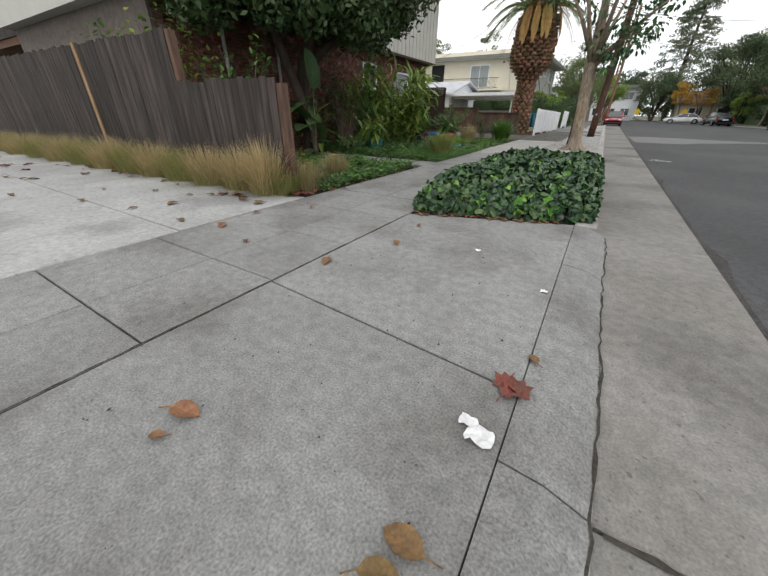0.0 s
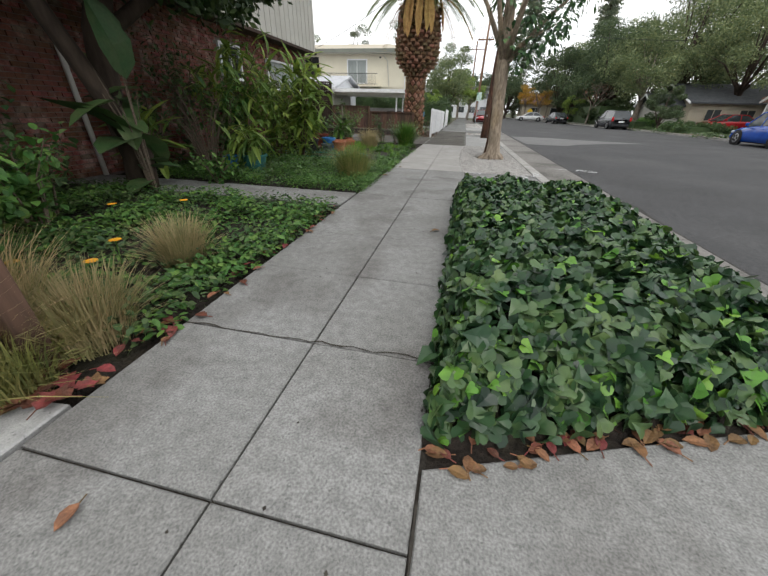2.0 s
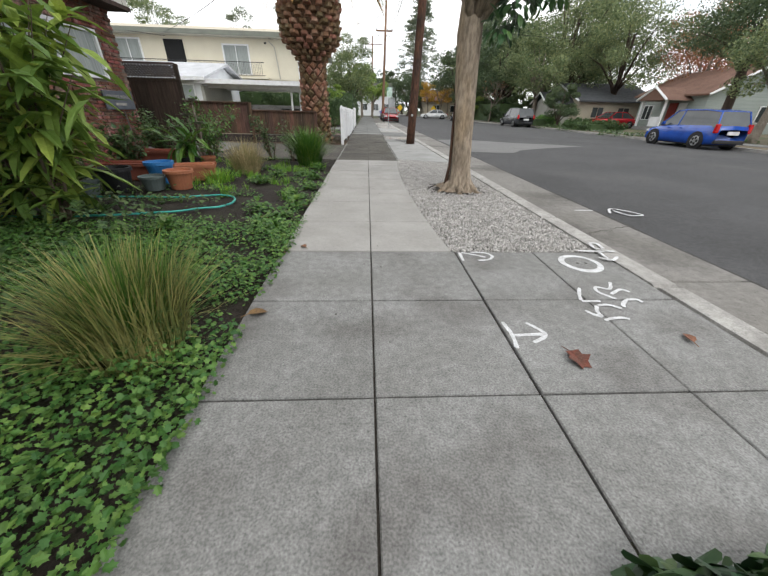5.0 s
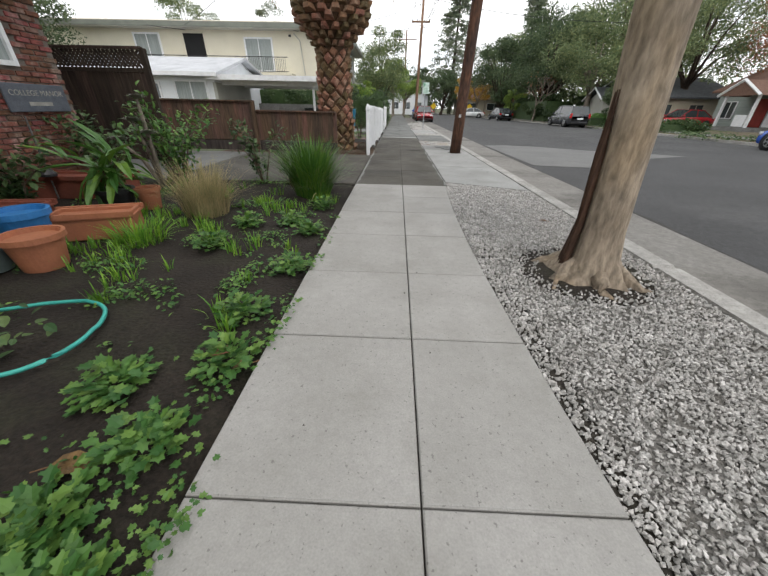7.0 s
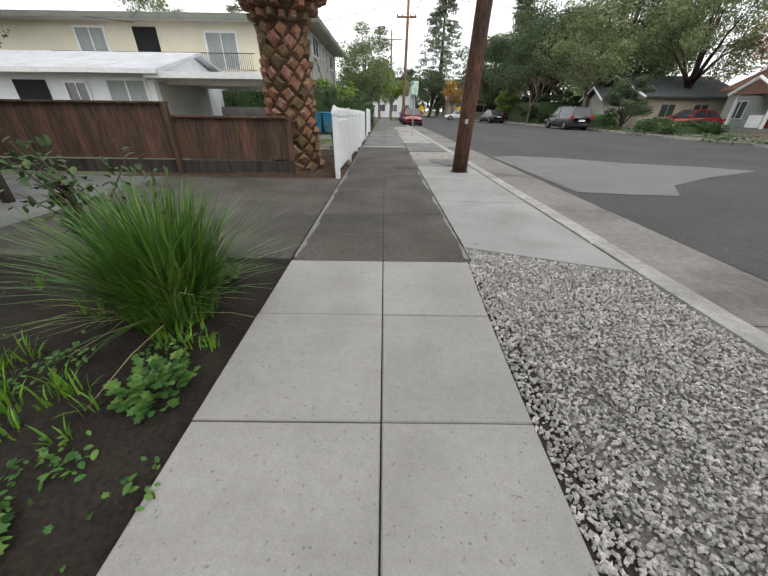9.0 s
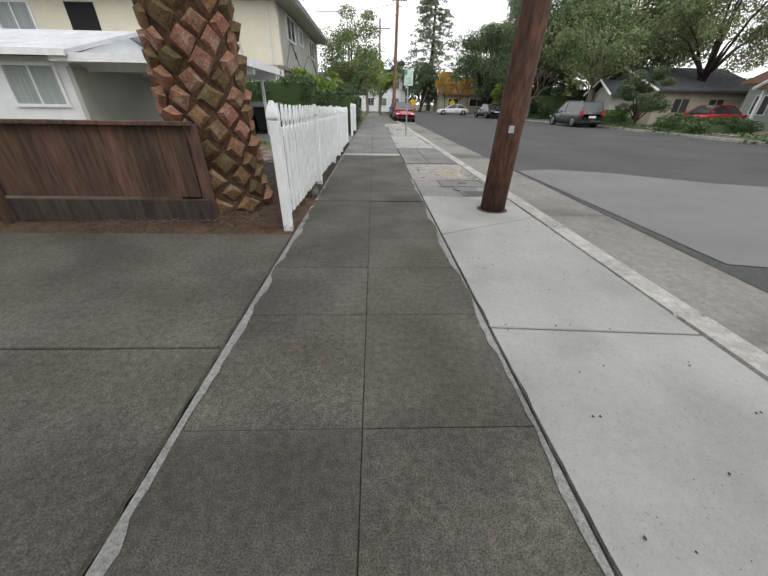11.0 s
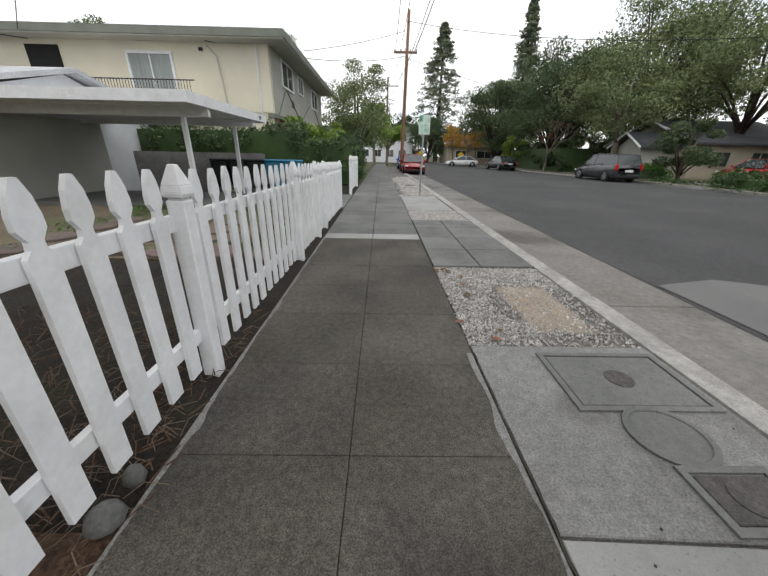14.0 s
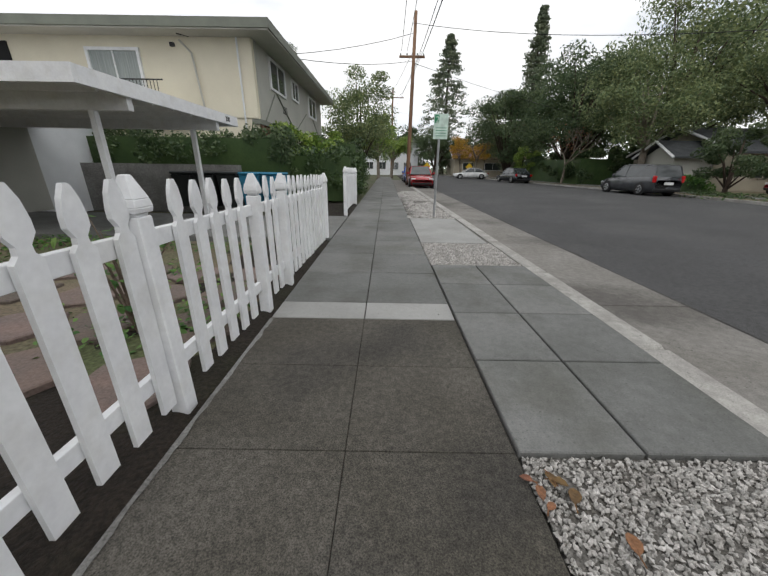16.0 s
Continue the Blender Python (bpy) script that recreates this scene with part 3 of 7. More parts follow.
JY = [-8.2, -7.3, -6.4, -5.5, -4.6, -3.7, -2.85, -2.0, -1.2, -0.4, 0.1, 0.95, 1.78, 2.58, 3.37, 4.25, 5.1, 5.95, 6.85, 7.75, 8.68, 9.6, 10.47, 11.36]
for a, b in zip(JY, JY[1:]):
    slab(walkway, "conc_old", -3.94, -3.11, a, b)
    slab(walkway, "conc_old", -3.11, -2.44 if b < 9 else -2.31, a, b)


def edge_x(y):
    """The verge edge of the new slabs, which bows away from the street tree."""
    return -2.32 - 0.15 * max(0.0, math.sin(math.pi * (y - 11.2) / 6.5)) ** 0.8


JN = [11.36, 12.27, 13.19, 14.05, 14.95, 15.82, 16.66, 17.53]
for a, b in zip(JN, JN[1:]):
    slab(walkway, "conc_new", -3.94, -3.11, a, b, 0.004, 0.0035)
    G().prism([(-3.1065, a + .0035), (edge_x(a), a + .0035), (edge_x((a + b) / 2), (a + b) / 2), (edge_x(b), b - .0035), (-3.1065, b - .0035)], -0.14, 0.004 + R.uniform(-.002, .002), 0.006).obj("slab", "conc_new", walkway)
JD = [17.53, 18.3, 19.04, 19.93, 20.66, 21.39, 22.1, 22.87, 23.55, 24.26, 25.0, 25.66, 26.33, 27.02, 27.73]
for a, b in zip(JD, JD[1:]):
    slab(walkway, "conc_dark", -3.93, -3.11, a, b, 0, 0.0015, cham=0.003)
    slab(walkway, "conc_dark", -3.11, -2.31, a, b, 0, 0.0015, cham=0.003)
y = 27.73
while y < 74:
    b = y + (0.95 if y > 28 else 0.36)
    slab(walkway, "conc_mid" if y > 28 else "conc_pale", -3.93, -3.11, y, b, 0.003, 0.004)
    slab(walkway, "conc_mid" if y > 28 else "conc_pale", -3.11, -2.31, y, b, 0.003, 0.004)
    y = b

# driveway apron and driveway slabs before the wooden fence
drive = structure("driveway", G().box(-30, -3.98, -12, 3.9, -0.2, -0.03), "joint", "pale stained concrete driveway with joints", "driveway")
for x0, x1 in ((-30, -22), (-22, -16), (-16, -11.6), (-11.6, -7.6), (-7.6, -3.96)):
    for y0, y1 in ((-12, -6), (-6, -3), (-3, 0.2), (0.2, 2.8), (2.8, 0)):
        if y1 == 0:
            e0, e1 = 4.05, 4.45 if x1 > -4 else 4.05
            G().prism([(x0 + .005, y0 + .005), (x1 - .005, y0 + .005), (x1 - .005, e1), (x0 + .005, e0)], -0.14, R.uniform(-.002, .002), 0.006).obj("slab", "conc_drive", drive)
        else:
            slab(drive, "conc_drive", x0, x1, y0, y1)
apron = structure("driveway_apron", G().box(-2.40, -0.84, -10, 4.5, -0.2, -0.03), "joint", "grey concrete driveway apron sloping to the gutter", "driveway")
for y0, y1 in ((-9, -5.6), (-5.6, -1.4), (-1.4, 2.57)):
    G().prism([(-2.432, y0 + .006), (-0.824, y0 - .12), (-0.824, y1 - .132), (-2.432, y1 - .006)], -0.14, 0, 0.006).obj("slab", "conc_old", apron)
G().prism([(-2.432, 2.576), (-0.824, 2.45), (-0.824, 5.1), (-2.432, 4.52)], -0.14, 0.001, 0.006).obj("slab", "conc_old", apron)

# verge between sidewalk and kerb
verge = structure("verge", G().box(-2.42, -0.86, 4.4, 9.0, -0.2, -0.012), "soil", "bare dark verge soil between sidewalk and kerb", "verge")
structure("gravel_bed", G().box(-2.29, -0.92, 11.2, 62, -0.2, -0.017), "gravelbed", "fine grey grit under the verge gravel", "verge")
pad = structure("verge_paving", G().box(-2.30, -0.9, 8.75, 11.35, -0.2, -0.02), "joint", "concrete verge paving between sidewalk and kerb", "paving")
for a, b in ((8.68, 9.6), (9.6, 10.47), (10.47, 11.36)):
    slab(pad, "conc_old", -2.305, -1.55, a, b)
    slab(pad, "conc_old", -1.55, kx(a) - .004, a, b)


def quad_slab(material, p, z=0.0):
    G().prism(p, -0.14, z, 0.006).obj("slab", material, pad)


quad_slab("conc_pale", [(-2.3, 17.9), (-0.945, 17.37), (-0.965, 19.68), (-2.3, 19.77)], 0.002)
quad_slab("conc_pale", [(-2.3, 19.785), (-0.965, 19.695), (-0.985, 22.12), (-2.3, 21.49)], 0.003)
quad_slab("conc_pale", [(-2.3, 21.505), (-0.985, 22.135), (-0.99, 23.15), (-2.3, 23.2)], 0.004)
quad_slab("conc_old", [(-2.3, 23.215), (-0.99, 23.165), (-1.0, 24.5), (-2.3, 24.5)], 0.002)
for i in range(4):
    y0, y1 = 26.32 + i * 0.77, 26.32 + (i + 1) * 0.77 - 0.012
    quad_slab("conc_mid", [(-2.3, y0), (-1.715, y0), (-1.715, y1), (-2.3, y1)], 0.02)
    quad_slab("conc_mid", [(-1.70, y0), (kx(y0) - .006, y0), (kx(y1) - .006, y1), (-1.70, y1)], 0.02)
quad_slab("conc_pale", [(-2.3, 30.85), (-1.11, 30.85), (-1.13, 33.8), (-2.3, 33.8)], 0.004)

# garden soil with an uneven surface, walk to the brick house, second driveway
def soil_sheet(name, x0, x1, y0, y1, step, amp, material, label, z=-0.03):
    g = G()
    nx, ny = int((x1 - x0) / step), int((y1 - y0) / step)
    for j in range(ny + 1):
        for i in range(nx + 1):
            x, y = x0 + (x1 - x0) * i / nx, y0 + (y1 - y0) * j / ny
            e = min(i, nx - i, j, ny - j)
            g.v.append((x, y, z + (amp * (noise.noise((x * 2.2, y * 2.2, 0)) + 0.5 * noise.noise((x * 7, y * 7, 2))) if e else -0.05)))
    for j in range(ny):
        for i in range(nx):
            a = j * (nx + 1) + i
            g.f.append((a, a + 1, a + nx + 2, a + nx + 1))
    return structure(name, g, material, label, "soil", smooth=True)


soil_sheet("garden_bed", -9.0, -3.92, 8.6, 17.6, 0.12, 0.035, "soil", "dark bare garden soil with weeds")
soil_sheet("flower_bed", -9.0, -3.93, 4.2, 8.05, 0.15, 0.03, "soil", "dark soil under flowers and grasses")
soil_sheet("fence_bed", -30, -4.4, 3.4, 4.9, 0.3, 0.02, "soil", "narrow soil strip along the wooden fence")
soil_sheet("palm_bed", -8.5, -3.90, 21.55, 23.3, 0.12, 0.03, "mulch", "brown palm litter around the palm trunk")
soil_sheet("fence_mulch", -5.6, -3.90, 23.2, 37.8, 0.15, 0.02, "soil", "black mulch strip under the picket fence")
soil_sheet("mulch_bed", -8.5, -5.5, 23.2, 26.6, 0.15, 0.02, "soil", "black mulch bed behind the picket fence")
soil_sheet("yard", -14, -4.8, 26.5, 31.0, 0.3, 0.03, "dirt", "patchy front yard with dry grass")
g = G()
walk1 = structure("garden_walk", G().box(-8.6, -3.97, 7.9, 8.75, -0.2, -0.03), "joint", "narrow grey concrete walk to the brick house", "path")
for i in range(5):
    x1 = -3.97 - 0.95 * i
    G().prism([(x1 - 0.94, 7.95), (x1, 7.98), (x1, 8.72), (x1 - 0.94, 8.7)], -0.12, -0.006, 0.006).obj("slab", "conc_old", walk1)
drive2 = structure("driveway_dark", G().box(-16, -3.97, 17.6, 21.5, -0.2, -0.03), "joint", "old dark grey concrete driveway beside the garden", "driveway")
for x0, x1 in ((-16, -11), (-11, -7.4), (-7.4, -3.95)):
    for y0, y1 in ((17.58, 19.6), (19.6, 21.5)):
        G().prism([(x0 + .006, y0 + .006), (x1 - .006, y0 + .006), (x1 - .006, y1 - .006), (x0 + .006, y1 - .006)], -0.12, -0.004, 0.008).obj("slab", "conc_dark" if x1 > -5 else "conc_mid", drive2)
drive3 = structure("carport_driveway", G().box(-13, -3.95, 31.1, 34.0, -0.2, -0.004), "conc_mid", "grey concrete drive to the carport", "driveway")

# far side of the street
g = G()
h = G()
k = G()
for a, b in zip(ys[::4], ys[4::4]):
    for gg, o0, o1, z0, z1 in ((g, 0, 0.2, 0.06, 0.06), (h, 0.2, 1.6, 0.05, 0.05), (k, 1.6, 3.2, 0.075, 0.075)):
        gg.add([(fx(a) + o0, a, -.2), (fx(a) + o1, a, -.2), (fx(b) + o1, b, -.2), (fx(b) + o0, b, -.2), (fx(a) + o0, a, z0), (fx(a) + o1, a, z1), (fx(b) + o1, b, z1), (fx(b) + o0, b, z0)],
               [(4, 5, 6, 7), (0, 1, 5, 4), (1, 2, 6, 5), (2, 3, 7, 6), (3, 0, 4, 7)])
structure("far_kerb", g, "kerb", "concrete kerb on the far side of the street", "kerb")
structure("far_verge", h, "dirt", "dry grass verge on the far side", "verge")
structure("far_sidewalk", k, "conc_old", "grey concrete sidewalk on the far side", "sidewalk")
g = G()
for a, b in zip(ys[::8], ys[8::8]):
    g.add([(fx(a) + 3.2, a, 0.06), (60, a, 0.06), (60, b, 0.06), (fx(b) + 3.2, b, 0.06)], [(0, 1, 2, 3)])
structure("far_yards", g, "dirt", "dry front yards across the street", "yard")


# ---- wooden fence along the driveway ----
fence = thing("wooden_fence", -6.4, 4.55, 0, "weathered grey vertical-board fence stepping down towards the sidewalk", "fence")
boards = {}


def board(par, name, x, y, z0, z1, w, t, material, rz=0):
    key = (name, round(z1 - z0, 2), w, t, material)
    if key not in boards:
        boards[key] = G().box(-w / 2, w / 2, -t / 2, t / 2, 0, z1 - z0).mesh(name, material, bevel=0.003)
    ob = new(name, boards[key])
    ob.parent = par
    ob.matrix_parent_inverse = par.matrix_basis.inverted()
    ob.matrix_basis = pose(x, y, z0, 0, 0, rz)
    return ob


x = -4.36
while x > -26:
    if x > -6.4:
        top = 1.36
    else:
        top = 2.0 + 0.012 * (-6.4 - x)
    board(fence, "board", x - 0.07, 4.55 + R.uniform(-.004, .004), 0.02, round(top + R.uniform(-.02, .02), 2), 0.138, 0.02, "wood", R.uniform(-1, 1))
    x -= 0.142
for x, t in ((-4.29, 1.29), (-6.42, 1.99)):
    board(fence, "post", x, 4.59, -0.1, t, 0.1, 0.1, "lowwood")
board(fence, "batten", -9.57, 4.525, 0.05, 2.06, 0.11, 0.022, "paleboard")
G().box(-6.36, -4.35, 4.565, 4.605, 0.3, 0.39).obj("rail", "wood", fence, world=True)
G().box(-26, -6.5, 4.565, 4.605, 0.3, 0.39).obj("rail", "wood", fence, world=True)
G().box(-26, -6.5, 4.565, 4.605, 1.6, 1.69).obj("rail", "wood", fence, world=True)

low = thing("low_wooden_fence", -7.3, 21.97, 0, "low aged redwood board fence beside the palm", "fence")
x = -5.08
while x > -15:
    t = 1.02 if x > -7.3 else 1.25
    board(low, "board", x - 0.075, 21.97 + R.uniform(-.003, .003), 0.27, round(t, 2), 0.145, 0.02, "lowwood")
    x -= 0.149
G().box(-7.3, -5.0, 21.90, 22.01, 1.02, 1.06).obj("cap_rail", "lowwood", low, world=True, bevel=.004)
G().box(-15, -7.3, 21.90, 22.01, 1.25, 1.29).obj("cap_rail", "lowwood", low, world=True, bevel=.004)
G().box(-15, -4.98, 21.90, 21.955, 0.0, 0.25).obj("kick_board", "wood", low, world=True, bevel=.004)
board(low, "post", -5.03, 22.03, -0.1, 1.03, 0.09, 0.09, "lowwood")
board(low, "post", -7.3, 21.87, -0.1, 1.27, 0.09, 0.09, "lowwood")
gate = thing("dark_gate_fence", -11, 19.4, 0, "dark brown tall board fence with a lattice top", "fence")
x = -8.42
while x > -15:
    board(gate, "board", x - 0.07, 19.4, 0.03, 1.72, 0.136, 0.02, "darkwood")
    x -= 0.14
G().box(-15, -8.4, 19.37, 19.43, 1.72, 1.79).obj("rail", "darkwood", gate, world=True)
G().box(-15, -8.4, 19.35, 19.45, 2.10, 2.15).obj("cap_rail", "darkwood", gate, world=True)
board(gate, "post", -8.38, 19.4, -0.1, 2.12, 0.1, 0.1, "darkwood")
g = G()
x = -15.0
while x < -8.4:
    for s in (-1, 1):
        m = pose(x, 19.4 + 0.008 * s, 1.945, 0, 45 * s, 0)
        g.box(-0.022, 0.022, -0.006, 0.006, -0.21, 0.21, m)
    x += 0.085
g.obj("lattice", "darkwood", gate, world=True)


# ---- white picket fence ----
def picket_outline(w, h):
    s = w / 2
    return [(-s, 0), (s, 0), (s, h - 0.235), (s * 0.55, h - 0.21), (s * 0.5, h - 0.185), (s, h - 0.15), (s, h - 0.11), (s * 0.75, h - 0.05), (s * 0.25, h), (-s * 0.25, h), (-s * 0.75, h - 0.05), (-s, h - 0.11), (-s, h - 0.15), (-s * 0.5, h - 0.185), (-s * 0.55, h - 0.21), (-s, h - 0.235)]


pk = G()
o = picket_outline(0.094, 1.13)
nn = len(o)
pk.add([(0.011, a, b) for a, b in o] + [(-0.011, a, b) for a, b in o], [tuple(range(nn)), tuple(range(2 * nn - 1, nn - 1, -1))] + [((i + 1) % nn, i, nn + i, nn + (i + 1) % nn) for i in range(nn)])
picket_me = pk.mesh("picket", "white")
post_me = G().box(-.047, .047, -.047, .047, -0.1, 1.09).mesh("post", "white", bevel=0.006)
cap = G()
for z0, z1, a, b in ((1.09, 1.105, .038, .038), (1.105, 1.13, .052, .057), (1.13, 1.165, .057, .052), (1.165, 1.265, .052, .018)):
    cap.add([(-a, -a, z0), (a, -a, z0), (a, a, z0), (-a, a, z0), (-b, -b, z1), (b, -b, z1), (b, b, z1), (-b, b, z1)], [(3, 2, 1, 0), (4, 5, 6, 7), (0, 1, 5, 4), (1, 2, 6, 5), (2, 3, 7, 6), (3, 0, 4, 7)])
cap_me = cap.mesh("post_cap", "white", bevel=0.004)
FX = -4.05


def picket_run(y0, y1, posts, label):
    f = thing("picket_fence", FX, y0, 0, label, "fence", group="white picket fence")
    for y in posts:
        p = new("post", post_me)
        p.parent = f
        p.matrix_basis = pose(0, y - y0, -0.013 * (y - y0), R.uniform(-.6, .6), R.uniform(-.6, .6), 0)
        c = new("post_cap", cap_me)
        c.parent = p
    for z in (0.25, 0.93):
        G().box(-0.05, -0.012, 0, y1 - y0, 0, 0.085, pose(0, 0, z, -0.745, 0, 0)).obj("rail", "white", f, bevel=.003)
    y = y0 + 0.16
    while y < y1 - 0.06:
        if all(abs(y - p) > 0.1 for p in posts):
            k = new("picket", picket_me)
            k.parent = f
            k.matrix_basis = pose(0.006, y - y0, 0.11 - 0.013 * (y - y0) + R.uniform(-.008, .008), R.uniform(-.7, .7), 0, R.uniform(-1, 1))
        y += 0.193


picket_run(21.73, 31.19, (21.73, 24.21, 26.64, 27.97, 28.7, 31.17), "white painted gothic picket fence with capped posts along the sidewalk")
picket_run(34.3, 37.4, (34.3, 37.4), "short white picket fence panel beyond the drive opening")


# ---- brick house ----
house = thing("brick_house", -8.7, 12, 0, "two-storey house with red used brick below and pale siding above", "house")
WY0, WY1 = 5.6, 17.7
g = G()
# wall with two window openings
for y0, y1, z0, z1 in ((WY0, 12.55, -0.2, 2.95), (13.45, 14.8, -0.2, 2.95), (12.55, 13.45, -0.2, 1.75), (12.55, 13.45, 2.55, 2.95), (14.8, 17.05, -0.2, 1.6), (14.8, 17.05, 2.45, 2.95), (17.05, WY1, -0.2, 2.95)):
    g.box(-9.0, -8.72, y0, y1, z0, z1)
g.box(-16, -9.0, 17.45, WY1 - 0.02, -0.2, 2.95).box(-16, -9.0, WY0, WY0 + 0.25, -.2, 2.95)
wall_b = g.obj("wall", "mortar", house, world=True)
bme = [G().box(-0.05, 0.022, -0.097, 0.097, -0.029, 0.029).mesh("brick", "brick", bevel=0.005), G().box(-0.05, 0.014, -0.094, 0.094, -0.028, 0.03).mesh("brick", "brick", bevel=0.007), G().box(-0.05, 0.032, -0.097, 0.09, -0.027, 0.029).mesh("brick", "brick", bevel=0.006)]
rest = G()
row, nbr = 0, 0
z = 0.035
while z < 2.92:
    y = WY1 - 0.1 - (0.104 if row % 2 else 0)
    while y > WY0 + 0.1:
        hole = (12.46 < y < 13.54 and 1.72 < z < 2.58) or (14.7 < y < 17.15 and 1.57 < z < 2.48)
        if not hole:
            pr = R.choice((0.0, 0.0, 0.006, 0.012))
            if y > 15.9 and nbr < 300:
                b = new("brick", R.choice(bme))
                b.parent = wall_b
                b.matrix_basis = pose(-8.72 + pr, y, z, R.uniform(-1.2, 1.2), 0, R.uniform(-1, 1))
                nbr += 1
            else:
                w = 0.097
                d = R.uniform(0.012, 0.034)
                rest.box(-0.03, d, -w, w, -0.029, 0.029, pose(-8.72, y, z, R.uniform(-1, 1), 0, R.uniform(-1, 1)))
        y -= 0.208
    z += 0.0705
    row += 1
z = 0.035
row = 0
while z < 2.92:
    x = -8.80 - (0.1 if row % 2 else 0)
    while x > -12:
        rest.box(-0.097, 0.097, -0.03, R.uniform(0.01, 0.03), -0.029, 0.029, pose(x, WY1 - 0.02, z))
        x -= 0.208
    z += 0.0705
    row += 1
ob = rest.obj("bricks", "brick2", wall_b, world=False)
tagged(ob, kind="stuff")
g = G().box(-16, -8.28, WY0 - 0.3, WY1 + 0.05, 2.95, 5.6)
up = g.obj("upper_wall", "siding", house, world=True)
for i in range(42):
    y = WY1 - 0.1 - i * 0.3
    G().box(-8.28, -8.262, y - 0.02, y + 0.02, 2.96, 5.58).obj("batten", "siding", up, world=True)
G().box(-8.74, -8.25, WY0 - 0.3, WY1 + 0.08, 2.88, 2.955).obj("soffit_trim", "darkwood", house, world=True)
G().box(-16.4, -7.8, WY0 - 0.6, WY1 + 0.5, 5.6, 5.85).obj("roof", "fascia", house, world=True)


def window(par, axis, at, a0, a1, z0, z1, out=0.05, frame_m="white", pane="glass", mull=1, world=True, name="window", fw=0.06):
    """A framed window on a wall across x (axis x) or y; out: towards the viewer's side."""
    def bx(g, u0, u1, w0, w1, d0, d1):
        d0, d1 = sorted((at + d0, at + d1))
        return g.box(d0, d1, u0, u1, w0, w1) if axis == "x" else g.box(u0, u1, d0, d1, w0, w1)
    fr = G()
    for u0, u1, w0, w1 in ((a0, a1, z0, z0 + fw), (a0, a1, z1 - fw, z1), (a0, a0 + fw, z0 + fw, z1 - fw), (a1 - fw, a1, z0 + fw, z1 - fw)):
        bx(fr, u0, u1, w0, w1, 0, out)
    for i in range(mull):
        c = a0 + (a1 - a0) * (i + 1) / (mull + 1)
        bx(fr, c - 0.022, c + 0.022, z0 + fw, z1 - fw, 0, out * 0.8)
    w = fr.obj(name, frame_m, par, world=world)
    bx(G(), a0 + fw, a1 - fw, z0 + fw, z1 - fw, out * 0.1, out * 0.35).obj("pane", pane, w, world=world)
    return w


window(house, "x", -8.74, 12.55, 13.45, 1.75, 2.55, 0.07)
window(house, "x", -8.74, 14.8, 17.05, 1.6, 2.45, 0.07, pane="curtain")
for y, x in ((7.05, -8.62), (8.6, -8.62)):
    G().tube([(x, y, 0.0), (x, y, 2.9)], 0.04, 8).obj("downpipe", "siding", house, world=True, smooth=True)
plq = thing("wall_plaque", -8.66, 16.6, 1.03, "blue-grey slate name plaque on the brick wall", "plaque")
G().box(0, 0.03, 0, 0.95, 0, 0.36).obj("plate", "slate", plq, bevel=.006)


def text(name, s, size, m, material, par=None, label=""):
    c = bpy.data.curves.new(name, "FONT")
    c.body, c.size, c.extrude, c.align_x, c.align_y = s, size, 0.003, "CENTER", "CENTER"
    ob = new(name, c)
    ob.data.materials.append(M[material])
    if par:
        ob.parent = par
        ob.matrix_parent_inverse = par.matrix_basis.inverted()
    ob.matrix_basis = m
    return ob


FACE_X = Matrix(((0, 0, 1, 0), (1, 0, 0, 0), (0, 1, 0, 0), (0, 0, 0, 1)))
text("lettering", "COLLEGE MANOR", 0.1, Matrix.Translation((-8.627, 17.08, 1.27)) @ FACE_X, "letters", plq)
G().box(0.03, 0.034, 0.3, 0.66, 0.08, 0.13).obj("lettering_bar", "letters", plq)


# ---- cream apartment building ----
apt = thing("apartment_building", -16, 45, 0, "two-storey cream stucco apartment building with a low roof", "house")
g = G().box(-34, -8.0, 39.4, 52, -0.2, 3.0)
g.obj("lower_wall", "stucco", apt, world=True)
G().box(-34, -8.0, 39.35, 39.6, 3.0, 5.62).obj("upper_front_wall", "stucco", apt, world=True)
G().box(-8.2, -7.95, 39.6, 52.4, 2.95, 5.62).obj("upper_side_wall", "greyside", apt, world=True)
G().box(-34, -8.2, 39.6, 52, 3.0, 5.6).obj("core", "stucco", apt, world=True)
G().box(-8.25, -7.9, 39.3, 52.45, 2.78, 2.96).obj("band", "fascia", apt, world=True)
G().box(-8.0, -7.96, 39.45, 42.5, -0.1, 2.78).obj("brick_panel", "brick2", apt, world=True)
G().box(-34.5, -7.1, 38.6, 53.0, 5.62, 5.66).obj("soffit", "siding", apt, world=True)
G().box(-34.5, -7.05, 38.55, 53.05, 5.66, 5.95).obj("fascia", "fascia", apt, world=True, bevel=.01)
G().add([(-34.5, 38.55, 5.955), (-7.05, 38.55, 5.955), (-7.05, 53.05, 5.955), (-34.5, 53.05, 5.955), (-30, 45.8, 7.3), (-11.5, 45.8, 7.3)], [(0, 1, 5, 4), (1, 2, 5), (2, 3, 4, 5), (3, 0, 4)]).obj("roof", "roof", apt, world=True)
window(apt, "y", 39.35, -14.15, -12.15, 3.25, 5.25, -0.09, pane="curtain", name="sliding_door", fw=.1)
window(apt, "y", 39.35, -22.0, -20.1, 3.3, 5.42, -0.09, pane="curtain", name="sliding_door", fw=.1)
